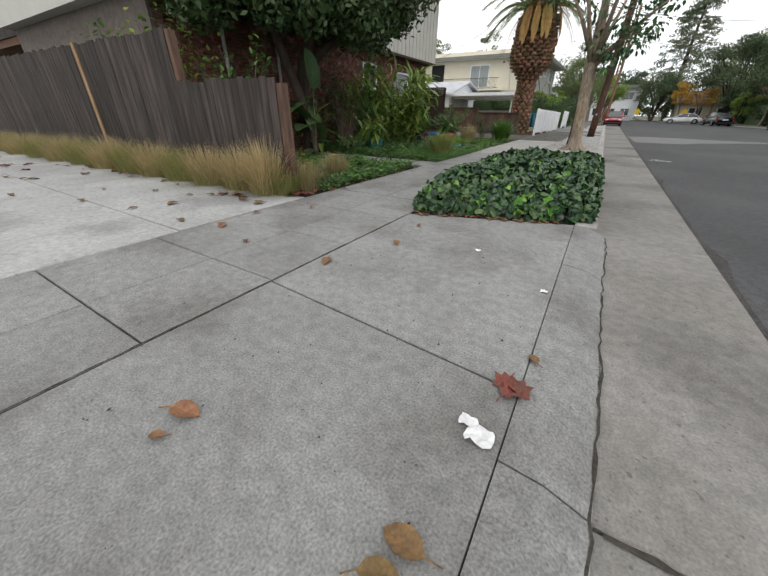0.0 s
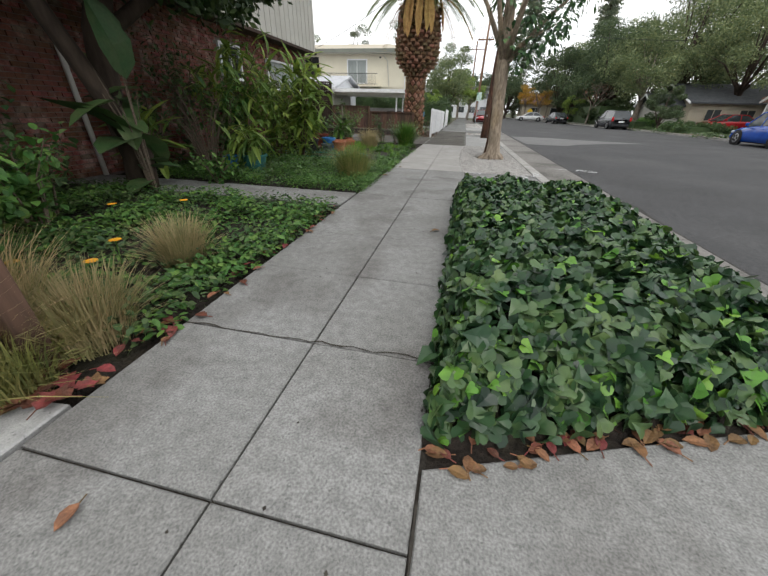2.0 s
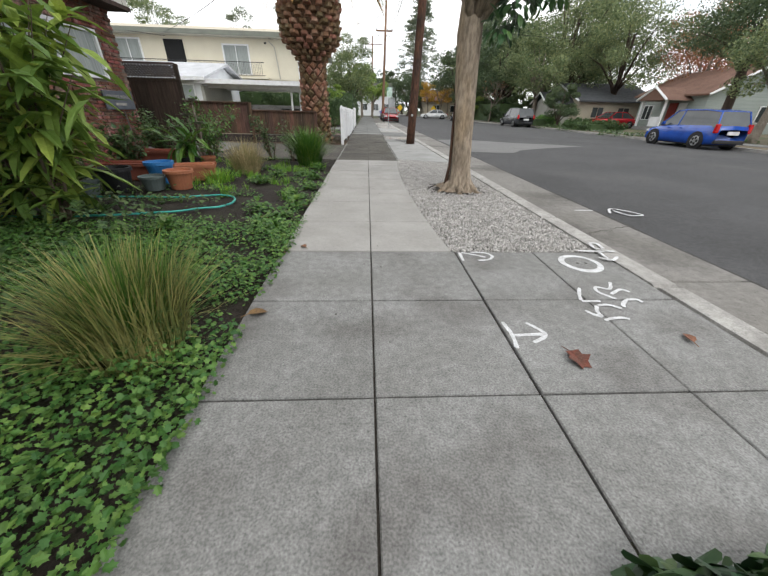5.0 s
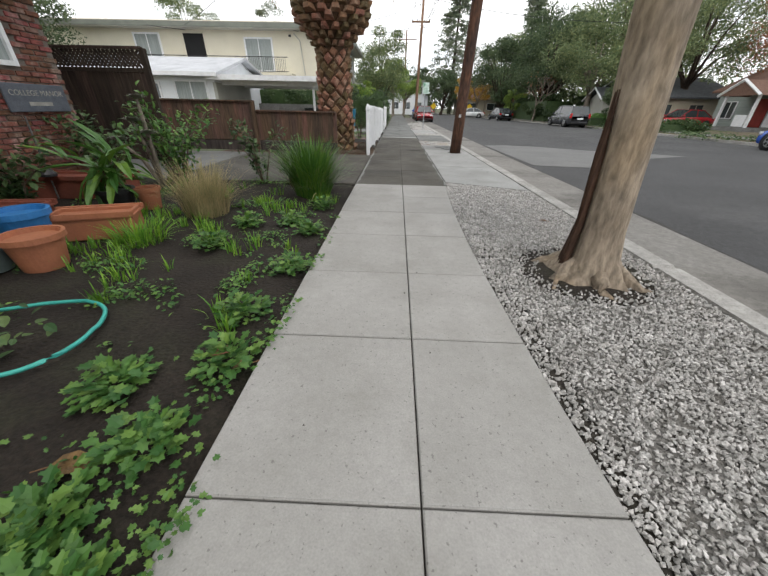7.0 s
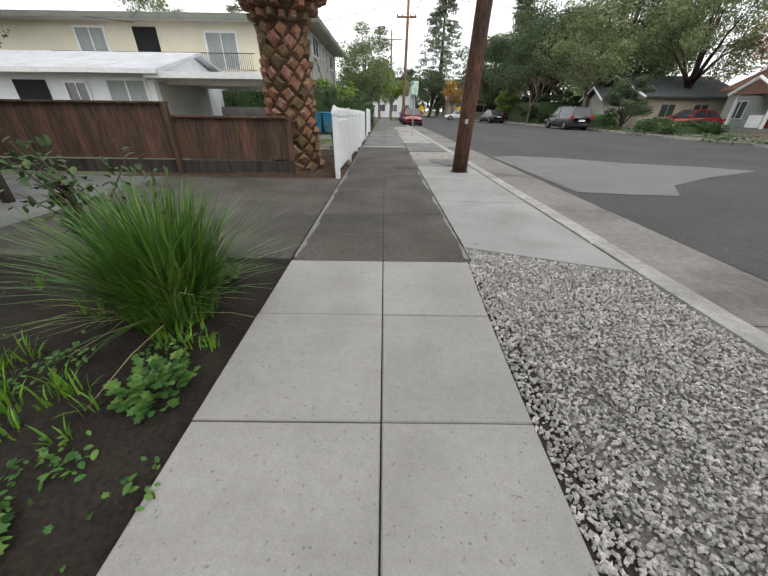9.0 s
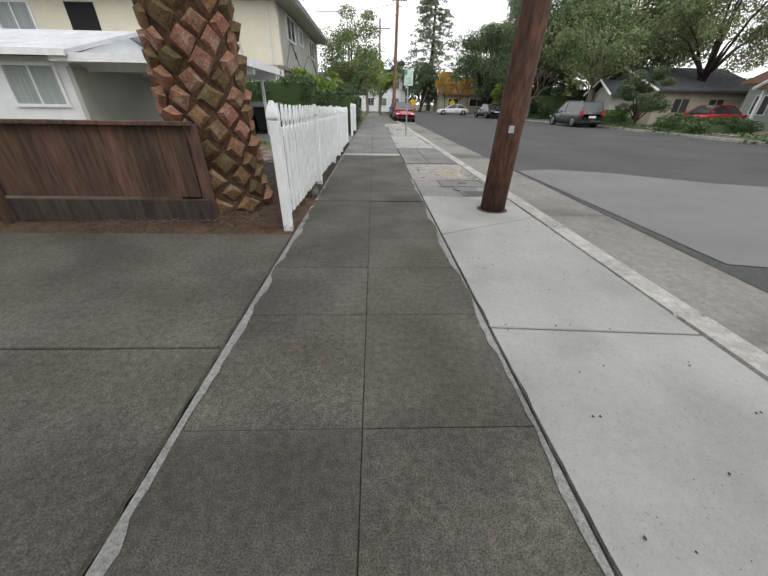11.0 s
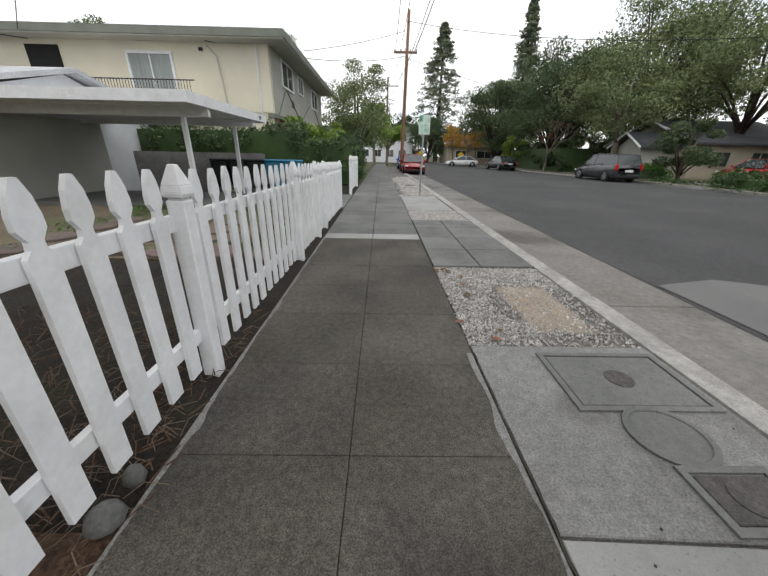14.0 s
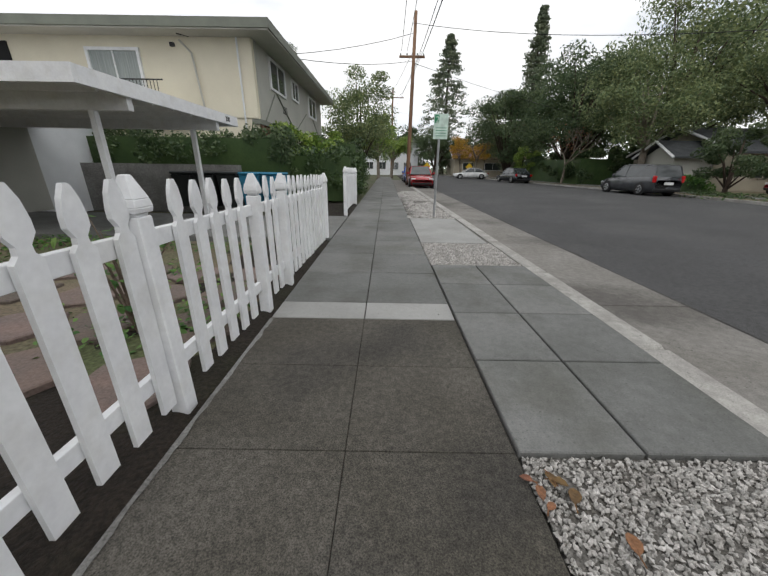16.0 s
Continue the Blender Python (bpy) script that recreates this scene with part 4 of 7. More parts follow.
G().box(-18.4, -17.0, 39.30, 39.345, 3.2, 5.4).obj("doorway", "void", apt, world=True)
for y0, y1, z0, z1 in ((41.0, 43.2, 4.3, 5.5), (44.4, 45.7, 4.5, 5.45), (48.2, 50.4, 4.2, 5.4)):
    window(apt, "x", -7.95, y0, y1, z0, z1, 0.07, fw=.09)
G().box(-23, -10.7, 38.3, 39.35, 3.0, 3.12).obj("balcony_floor", "stucco", apt, world=True)
rl = G().box(-23, -10.9, 38.32, 38.36, 4.02, 4.06).box(-23, -10.9, 38.32, 38.36, 3.2, 3.23).obj("balcony_rail", "blackp", apt, world=True)
for i in range(98):
    x = -22.95 + i * 0.122
    G().box(x, x + 0.016, 38.33, 38.35, 3.12, 4.03).obj("baluster", "blackp", rl, world=True)
G().tube([(-10.6, 39.3, 5.5), (-10.2, 39.28, 5.1), (-10.0, 39.28, 3.1)], 0.035, 7).obj("downpipe", "siding", apt, world=True)
G().tube([(-8.5, 39.3, 5.6), (-8.5, 39.3, 2.6)], 0.035, 7).obj("downpipe", "whitewall", apt, world=True)
for a, b, c, d in ((41.8, 4.25, 44.6, 2.98), (47.5, 4.25, 44.6, 2.98), (49.3, 4.15, 51.6, 2.98), (41.5, 4.2, 40.0, 2.98)):
    G().tube([(-7.93, a, b), (-7.93, c, d)], 0.035, 4).obj("trim_strip", "fascia", apt, world=True)
text("house_number", "220", 0.5, Matrix.Translation((-7.93, 42.9, 3.75)) @ FACE_X, "darktext", apt)
G().box(-10.95, -10.8, 39.25, 39.35, 5.3, 5.42).obj("wall_lamp", "blackp", apt, world=True)

# ---- grey house with a low gable ----
gh = thing("grey_bungalow", -15.5, 32, 0, "small pale grey bungalow with a light shingle roof", "house")
G().box(-21, -12.4, 30.3, 37, -0.2, 2.35).obj("wall", "whitewall", gh, world=True)
G().add([(-22, 29.8, 2.35), (-12.0, 29.8, 2.35), (-12.0, 37.6, 2.35), (-22, 37.6, 2.35), (-22, 33.7, 3.35), (-12.0, 33.7, 3.35), (-22, 29.8, 2.48), (-12.0, 29.8, 2.48), (-12.0, 37.6, 2.48), (-22, 37.6, 2.48), (-22, 33.7, 3.48), (-12.0, 33.7, 3.48)],
        [(0, 4, 5, 1), (3, 2, 5, 4), (6, 7, 11, 10), (8, 9, 10, 11), (0, 1, 7, 6), (2, 3, 9, 8), (1, 5, 11, 7), (5, 2, 8, 11), (4, 0, 6, 10), (3, 4, 10, 9)]).obj("roof", "shingle", gh, world=True)
G().add([(-12.38, 30.3, 2.35), (-12.38, 37, 2.35), (-12.38, 33.65, 3.3)], [(0, 1, 2)]).obj("gable", "whitewall", gh, world=True)
window(gh, "y", 30.3, -14.5, -12.8, 1.0, 2.2, -0.07, pane="curtain", fw=.09)
window(gh, "y", 30.3, -16.2, -15.2, 1.3, 2.1, -0.07, fw=.09)
G().box(-18.2, -16.9, 30.24, 30.3, 0, 2.1).obj("door", "void", gh, world=True)
G().box(-22, -12.0, 29.74, 29.8, 2.33, 2.5).obj("fascia", "white", gh, world=True)

# ---- white carport ----
cp = thing("carport", -9.5, 32.2, 0, "white timber carport with a flat roof and slender posts", "carport")
G().box(-12.6, -6.95, 29.95, 34.6, 2.3, 2.36).obj("roof", "white", cp, world=True)
for q in ((-12.6, -6.9, 29.88, 29.95), (-6.97, -6.9, 29.953, 34.597), (-12.6, -6.9, 34.6, 34.67)):
    G().box(*q, 2.2, 2.42).obj("fascia", "white", cp, world=True)
for y in (30.9, 33.7):
    G().box(-12.5, -6.98, y - 0.06, y + 0.06, 2.02, 2.29).obj("beam", "white", cp, world=True, bevel=.006)
for i in range(8):
    G().box(-12.4, -7.0, 30.3 + i * 0.58, 30.34 + i * 0.58, 2.18, 2.295).obj("rafter", "white", cp, world=True)
for x, y in ((-7.6, 30.9), (-7.6, 33.7)):
    G().box(x - .05, x + .05, y - .05, y + .05, 0, 2.02).obj("post", "white", cp, world=True, bevel=.006)
text("house_number", "230", 0.15, Matrix.Translation((-6.893, 34.1, 2.31)) @ FACE_X, "darktext", cp)
G().box(-12.45, -12.3, 30.2, 34.4, 0, 2.1).obj("back_wall", "greyside", cp, world=True)


# ---- plants of the verge and gardens ----
def scatter_leaves(n, place, size, outline, rnd, up=0.7, fold=0.12, droop=0.15):
    g = G()
    for i in range(n):
        p, nrm = place(rnd)
        d = rnd_dir(rnd)
        d = (d - nrm * d.dot(nrm) * 0.8)
        d.z -= 0.15
        leaf(g, p, d, (nrm + rnd_dir(rnd) * (1 - up)).normalized(), size * rnd.uniform(0.55, 1.25), outline, fold, droop)
    return g


def ivy_h(x, y):
    f = 4.60 + (x + 2.44) * 0.34
    u, v = (x + 1.55) / 0.88, (y - (f + 8.9) / 2) / ((8.9 - f) / 2)
    e = max(0.0, 1 - max(abs(u), abs(v)) ** 8)
    return e ** 0.5 * (0.37 + 0.07 * noise.noise((x * 2.5, y * 2.5, 0)) + 0.03 * noise.noise((x * 8, y * 8, 5)))


def ivy_place(rnd):
    while True:
        x, y = -1.55 + rnd.uniform(-0.92, 0.92), 6.75 + rnd.uniform(-2.3, 2.3)
        h = ivy_h(x, y)
        if h <= 0.01:
            continue
        e = 0.03
        n = Vector((-(ivy_h(x + e, y) - ivy_h(x - e, y)) / (2 * e), -(ivy_h(x, y + e) - ivy_h(x, y - e)) / (2 * e), 1))
        n.x, n.y = max(-4, min(4, n.x)), max(-4, min(4, n.y))
        if rnd.random() < 0.45 or n.length > 1.3:
            z = h * (rnd.random() ** 0.5 if n.length > 1.5 else rnd.uniform(0.8, 1.08)) + 0.02
            return Vector((x + rnd.uniform(-.03, .03), y + rnd.uniform(-.03, .03), z)), n.normalized()


r1 = random.Random(11)
ivy = thing("ivy_hedge", -1.62, 6.6, -0.01, "low clipped mound of dark green ivy filling the verge bed", "ivy")
scatter_leaves(9500, ivy_place, 0.082, IVYL, r1, 0.3, 0.16, 0.3).obj("leaves", "ivy", ivy, world=True)
scatter_leaves(800, ivy_place, 0.078, IVYL, r1, 0.6, 0.16, 0.3).obj("young_leaves", "ivylight", ivy, "bright young leaves", world=True)
# soil-dark sheet under the leaves, its colour standing in for shade between them
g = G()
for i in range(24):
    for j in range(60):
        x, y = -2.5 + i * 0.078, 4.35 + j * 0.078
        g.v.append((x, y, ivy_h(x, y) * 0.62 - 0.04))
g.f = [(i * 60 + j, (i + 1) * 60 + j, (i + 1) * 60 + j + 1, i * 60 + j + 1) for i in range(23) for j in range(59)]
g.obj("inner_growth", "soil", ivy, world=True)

# straw coloured grasses along the fence and walk
tuft_spots = [(-4.55, 4.35, 0.62, 0.2, "straw"), (-5.10, 4.38, 0.5, 0.24, "straw"), (-5.80, 4.35, 0.5, 0.26, "straw"), (-6.45, 4.30, 0.45, 0.28, "strawgreen"), (-7.20, 4.30, 0.5, 0.3, "straw"), (-8.00, 4.25, 0.45, 0.3, "strawgreen"), (-8.80, 4.20, 0.5, 0.3, "straw"), (-9.70, 4.15, 0.45, 0.32, "strawgreen"), (-10.70, 4.10, 0.48, 0.32, "straw"), (-11.80, 4.05, 0.42, 0.34, "strawgreen"), (-13.00, 4.00, 0.45, 0.36, "straw"), (-14.30, 3.95, 0.42, 0.36, "strawgreen"), (-15.80, 3.90, 0.45, 0.4, "straw"), (-17.50, 3.85, 0.4, 0.4, "strawgreen"),
              (-4.35, 4.85, 0.36, 0.22, "tan"), (-4.75, 4.70, 0.4, 0.2, "strawgreen"), (-4.55, 5.80, 0.36, 0.14, "tan"), (-4.42, 10.00, 0.5, 0.26, "strawgreen"), (-4.50, 10.10, 0.5, 0.2, "grassgreen"), (-5.60, 15.60, 0.55, 0.25, "tan"), (-4.30, 4.45, 0.3, 0.16, "strawgreen"), (-4.80, 4.70, 0.5, 0.22, "straw"), (-5.50, 4.60, 0.45, 0.22, "strawgreen")]
r2 = random.Random(5)
for x, y, h, s, mm in tuft_spots:
    t = thing("grass_tuft", x, y, -0.03, {"straw": "straw-coloured ornamental grass tuft", "strawgreen": "half-green drying grass tuft", "tan": "tan feathery grass tuft", "grassgreen": "green and straw grass tuft"}[mm] + " growing in soil", "grass", group="ornamental grasses")
    blades((0, 0, 0), s, 800, h * 1.22, h * 0.6, 0.0035, r2).obj("blades", mm, t)
    if mm == "straw":
        blades((0, 0, 0), s * 1.1, 420, h * 0.75, h * 0.7, 0.004, r2).obj("green_blades", "strawgreen", t)
t = thing("strap_leaf_clump", -4.5, 16.7, -0.03, "dense clump of green strap-leaved plant beside the walk", "plant")
blades((0, 0, 0), 0.25, 850, 0.86, 0.45, 0.0085, r2).obj("blades", "grassgreen", t)
blades((0, 0, 0), 0.24, 60, 0.6, 0.6, 0.006, r2).obj("dry_blades", "tan", t)


# low ground cover
def bed_place(x0, x1, y0, y1, h, dens):
    def place(rnd):
        while True:
            x, y = rnd.uniform(x0, x1), rnd.uniform(y0, y1)
            d = dens(x, y)
            if rnd.random() < d:
                return Vector((x, y, -0.02 + h * rnd.random() * (0.4 + 0.6 * d))), Vector((0, 0, 1))
    return place


def cover(name, label, n, place, size, outline, material, rnd):
    return tagged(scatter_leaves(n, place, size, outline, rnd, 0.55).obj(name, material), label, "ground cover", kind="stuff")


def patchy(sc, lo, off):
    return lambda x, y: max(0.0, min(1.0, (noise.noise((x * sc, y * sc, off)) + lo) * 2.2))


def dens_garden(x, y):
    edge = 1.0 if y < 11.5 else max(0.0, 1 - (y - 11.5) / 1.0)
    near = 0.5 * max(0.0, 1 - (-3.95 - x) / 0.5) * (1 if y < 13.2 else max(.15, 1 - (y - 13.2) / 2))
    return max(edge * min(1, max(0, (noise.noise((x * 1.5, y * 1.5, 3)) + 0.38) * 2.4)), near * min(1, max(0, (noise.noise((x * 3, y * 3, 9)) + 0.02) * 3)))


r3 = random.Random(21)
cover("ground_cover", "low bright green lobed ground cover in patches on soil", 38000, bed_place(-8.4, -3.86, 8.8, 15.5, 0.16, dens_garden), 0.031, LOBED, "weed", r3)
cover("ground_cover", "dull green weeds in the flower bed", 7000, bed_place(-8.5, -3.95, 4.8, 7.9, 0.18, patchy(1.8, 0.35, 1)), 0.055, OVAL, "weeddk", r3)
cover("ground_cover", "bright green leafy plants in the flower bed", 9000, bed_place(-7.8, -3.95, 4.9, 7.9, 0.17, patchy(1.6, 0.3, 6)), 0.06, OVAL, "weed", r3)
cover("ground_cover", "dark leafy growth below the brick wall", 2600, bed_place(-8.5, -5.2, 8.85, 13.2, 0.3, patchy(1.2, 0.4, 12)), 0.075, OVAL, "weeddk", r3)
cover("ground_cover", "small weeds on bare soil", 3600, bed_place(-7.5, -3.9, 13.0, 17.6, 0.09, patchy(2.6, -0.12, 15)), 0.036, OVAL, "weed", r3)
cover("ground_cover", "sparse weeds in the yard behind the picket fence", 2200, bed_place(-9, -4.2, 26.8, 31, 0.1, patchy(1.0, 0.1, 25)), 0.06, OVAL, "weed", r3)
cover("ground_cover", "weeds across the street", 3600, bed_place(13.5, 19, 26, 46, 0.35, patchy(0.5, 0.1, 31)), 0.16, OVAL, "weeddk", r3)
g = G()
for i in range(600):
    x, y = r3.uniform(-7.3, -4.1), r3.uniform(13.2, 17.4)
    if noise.noise((x * 1.6, y * 1.6, 40)) > 0.08:
        b = blades((x, y, -0.03), 0.05, 9, 0.14, 0.06, 0.006, r3)
        g.add(b.v, b.f)
tagged(g.obj("bulb_shoots", "bright"), "bright green bulb shoots scattered over the soil", "plant", kind="stuff")
t = thing("green_plant", -5.75, 14.6, -0.03, "bright green grassy plant beside the pots", "plant")
blades((0, 0, 0), 0.22, 220, 0.26, 0.2, 0.006, r3).obj("blades", "bright", t)
for x, y in ((-4.2, 12.45), (-4.12, 11.95), (-4.35, 12.15), (-4.1, 12.95), (-4.1, 14.1), (-4.15, 15.0), (-4.2, 16.0), (-4.45, 17.2), (-4.9, 15.2), (-5.0, 14.55), (-4.55, 12.75), (-5.3, 12.0), (-4.45, 15.3), (-4.2, 13.4)):
    t = thing("leafy_weed", x, y, -0.03, "small green leafy weed growing in soil", "plant", group="garden weeds")
    g = G()
    for i in range(150):
        q = rnd_dir(r3, 0.0)
        k = r3.uniform(0.03, 0.17)
        leaf(g, (q.x * k, q.y * k, 0.02 + q.z * k * 0.8), (q.x, q.y, r3.uniform(-0.2, 0.7)), (0, 0, 1), r3.uniform(0.035, 0.065), LOBED)
    g.obj("leaves", "weed", t)
for x, y in ((-5.9, 6.4), (-5.35, 6.75), (-4.75, 5.25), (-5.2, 5.1), (-4.95, 5.6)):
    t = thing("marigold", x, y, -0.02, "orange-yellow daisy flower on a green stem", "flower", group="marigolds")
    G().tube([(0, 0, 0), (0.02, 0, 0.14), (0.02, 0.01, 0.25)], 0.005, 5).obj("stem", "weed", t)
    g = G()
    for i in range(14):
        a = i * 0.449
        leaf(g, (0.02, 0.01, 0.25), (math.cos(a), math.sin(a), 0.25), (0, 0, 1), 0.045, OVAL)
    g.obj("petals", "petal", t)


# shrubs: stems with leaves
def shrub(name, x, y, h, r, n, size, outline, material, label, rnd, stems=9, z0=-0.02, stem_m="twig", zmin=0.15, droop=0.25, category="shrub"):
    t = thing(name, x, y, z0, label, category)
    st, lv = G(), G()
    for i in range(stems):
        a = rnd.uniform(0, 6.28)
        k = r * rnd.uniform(0.35, 1.0)
        e = Vector((k * math.cos(a), k * math.sin(a), h * rnd.uniform(0.6, 1.0)))
        m = Vector((e.x * 0.4, e.y * 0.4, e.z * 0.6))
        st.tube([(e.x * 0.08, e.y * 0.08, -0.02), m, e], [0.012 * (1 + h * 0.4), 0.009, 0.003], 5)
        for q in range(n // stems):
            s = rnd.uniform(zmin, 1.0)
            p = (m * (2 * s) if s < 0.5 else m + (e - m) * (2 * s - 1)) + rnd_dir(rnd) * (0.14 * r + 0.05)
            d = rnd_dir(rnd, -0.4)
            leaf(lv, p, d, (0, 0, 1) if abs(d.z) < 0.9 else (1, 0, 0), size * rnd.uniform(0.6, 1.25), outline, 0.12, droop)
    st.obj("stems", stem_m, t)
    lv.obj("leaves", material, t)
    return t


r4 = random.Random(33)
shrub("ginger_plant", -6.6, 12.3, 2.3, 0.85, 420, 0.48, STRAP, "limeleaf", "tall lush ginger with long yellow-green strap leaves", r4, 22, droop=0.5)
shrub("ginger_plant", -7.4, 11.0, 2.4, 0.9, 380, 0.42, STRAP, "limeleaf", "tall leafy green shrub against the brick wall", r4, 18, droop=0.5)
shrub("leafy_shrub", -7.3, 10.4, 1.7, 0.8, 900, 0.13, OVAL, "weed", "leafy green shrub before the brick wall", r4, 16)
shrub("leafy_shrub", -7.0, 11.9, 1.5, 0.7, 650, 0.14, OVAL, "limeleaf", "bushy green shrub beside the potted plants", r4, 16)
shrub("bamboo_shrub", -8.0, 14.0, 2.3, 0.7, 260, 0.38, STRAP, "limeleaf", "arching strap-leaved plant by the window", r4, 14, droop=0.5)
shrub("rose_bush", -6.3, 5.6, 2.0, 0.7, 420, 0.11, OVAL, "weed", "rose bush growing beside the wooden fence", r4, 12)
shrub("rose_bush", -8.3, 5.6, 2.5, 1.0, 900, 0.12, OVAL, "limeleaf", "green and yellow climbing shrub over the fence", r4, 18)
shrub("rose_bush", -9.9, 5.5, 2.7, 1.0, 700, 0.12, OVAL, "weed", "green climber spilling over the tall fence", r4, 14)
shrub("garden_shrub", -6.9, 6.5, 0.95, 0.6, 480, 0.11, OVAL, "weeddk", "dark leafy shrub in the shaded bed", r4, 12)
shrub("garden_shrub", -6.4, 8.7, 0.5, 0.4, 260, 0.09, OVAL, "weed", "small leafy green shrub by the walk", r4, 9)
shrub("bare_shrub", -7.2, 9.6, 1.6, 1.0, 80, 0.1, OVAL, "weeddk", "tangle of bare arching stems before bricks", r4, 26)
shrub("rose_bush", -5.6, 17.6, 1.0, 0.45, 380, 0.085, OVAL, "weeddk", "thin rose bush with sparse leaves", r4, 9)
shrub("rose_bush", -7.0, 17.4, 1.3, 0.8, 1300, 0.085, OVAL, "weed", "leggy green shrub at the edge of the drive", r4, 14)
shrub("rose_bush", -5.0, 17.3, 0.8, 0.4, 240, 0.075, OVAL, "weeddk", "thin thorny rose stems with few leaves", r4, 8)
shrub("garden_shrub", -8.0, 17.2, 1.1, 0.6, 900, 0.1, OVAL, "weeddk", "dense dull green shrub beside the brick corner", r4, 12)
shrub("strap_plant", -6.7, 15.6, 0.45, 0.35, 60, 0.42, STRAP, "grassgreen", "broad-leaved green plant in a black pot", r4, 12, z0=0.26, droop=0.6)
shrub("cactus_plant", -6.9, 7.9, 1.9, 0.35, 26, 0.7, OVAL, "weeddk", "dark broad-leaved plant before the house", r4, 9, droop=0.3)
shrub("strap_plant", -7.88, 8.96, 0.75, 0.3, 44, 0.6, STRAP, "limeleaf", "pale green strap-leaved plant in a black pot", r4, 10, z0=0.26, droop=0.3)
t = thing("succulent", -7.0, 16.9, -0.02, "tree aeonium with grey stems and leaf rosettes", "plant")
g, h = G(), G()
for x, y, z in ((0.0, 0, 1.25), (-0.25, 0.1, 0.95), (0.12, -.15, 0.8), (-0.4, -.1, 0.7), (-0.1, 0.2, .6)):
    g.tube([(0, 0, 0), (x * 0.4, y * 0.4, z * 0.6), (x, y, z)], [0.035, 0.028, 0.02], 7, 0.1)
    for i in range(26):
        a = i * 2.4
        leaf(h, (x, y, z), (math.cos(a), math.sin(a), 0.15 + i * 0.035), (0, 0, 1), 0.16 - i * 0.003, OVAL, 0.1, 0)
g.obj("stems", "barkpale", t, smooth=True)
h.obj("rosettes", "lichen", t)

# dark evergreen before the brick house
r5 = random.Random(4)
t = thing("yard_tree", -7.2, 8.0, -0.05, "dark evergreen with a twisted red-brown trunk shading the house", "tree")
g = G()
g.tube([(0, 0, 0), (0.02, 0.05, 0.5), (-0.12, 0.0, 1.2), (-0.05, 0.1, 2.0), (0.15, 0.3, 2.8), (0.1, 0.6, 3.6)], [0.24, 0.19, 0.17, 0.16, 0.13, 0.06], 10, 0.15)
g.tube([(0.0, 0.05, 0.6), (0.1, -0.3, 1.4), (0.0, -0.7, 2.4), (0.2, -1.2, 3.2)], [0.13, 0.11, 0.09, 0.04], 8, 0.15)
g.tube([(-0.05, 0.1, 1.9), (0.5, 0.8, 2.6), (0.9, 1.8, 3.0)], [0.1, 0.08, 0.03], 7, 0.15)
g.obj("trunk", "barkdark", t, smooth=True)
cl = [c for c in crown(0.2, 0.0, 3.7, 2.1, 3.5, 1.3, 105, 0.66, r5) if c[2] - c[3] * .5 > 2.05]
cl += [(0.7, 1.2, 2.75, 0.45), (0.9, 0.2, 2.8, 0.45), (0.5, 2.3, 2.8, 0.5), (0.6, -1.2, 2.7, 0.5)]
cloud(cl, 420, 0.075, r5, 0.7).obj("crown", "treeleaf", t)


# ---- street tree with a split trunk ----
t = thing("street_tree", -1.55, 14.22, -0.02, "street tree with smooth grey bark and a split rotten side", "tree")
g = G()
N = 22
rings = [(-0.1, 0.36), (0.0, 0.29), (0.06, 0.25), (0.18, 0.21), (0.4, 0.185), (0.8, 0.175), (1.2, 0.172), (1.6, 0.165), (2.0, 0.17), (2.15, 0.18), (2.6, 0.14), (3.2, 0.12), (4.0, 0.09), (5.0, 0.05)]
for i, (z, r) in enumerate(rings):
    for k in range(N):
        a = 6.2832 * k / N
        rr = r * (1 + 0.05 * noise.noise((math.cos(a) * 2, math.sin(a) * 2, z * 2))) + (0.09 * max(0, math.sin(5 * a + 1)) * max(0, 1 - z / 0.2) if z < 0.2 else 0)
        dent = max(0, math.cos(a - 2.95)) ** 6 * (0.06 if 0.1 < z < 1.3 else 0)
        g.v.append(((rr - dent) * math.cos(a) - 0.06 * z + 0.004 * z * z - 0.01, (rr - dent) * math.sin(a) + 0.015 * z, z))
for i in range(len(rings) - 1):
    for k in range(N):
        k2 = (k + 1) % N
        g.f.append((i * N + k, i * N + k2, (i + 1) * N + k2, (i + 1) * N + k))
g.obj("trunk", "bark", t, smooth=True)
h = G()
for i in range(9):
    a = 2.7 + 0.065 * i
    h.tube([(0.235 * math.cos(a), 0.235 * math.sin(a), 0.02), (0.168 * math.cos(a) - .03, 0.168 * math.sin(a), 0.45), (0.155 * math.cos(a) - .06, 0.155 * math.sin(a), 0.95), (0.15 * math.cos(a) - .08, 0.15 * math.sin(a), 1.2 + 0.15 * math.sin(i * 2.0))], [0.03, 0.02, 0.018, 0.004], 5, 0.3)
h.obj("split_wood", "split", t, "dark rotten wood in the split")
for a, l in ((2.5, 0.5), (3.6, 0.62), (4.5, 0.55), (5.4, 0.5), (0.6, 0.45)):
    c, q = math.cos(a), math.sin(a)
    c2, q2 = math.cos(a + 0.25), math.sin(a + 0.25)
    G().tube([(0.1 * c, 0.1 * q, 0.12), (0.25 * c, 0.25 * q, 0.03), (0.38 * c, 0.38 * q, -0.01), (l * c2, l * q2, -0.035)], [0.09, 0.075, 0.045, 0.015], 12, 0.5).obj("root", "bark", t, smooth=True)
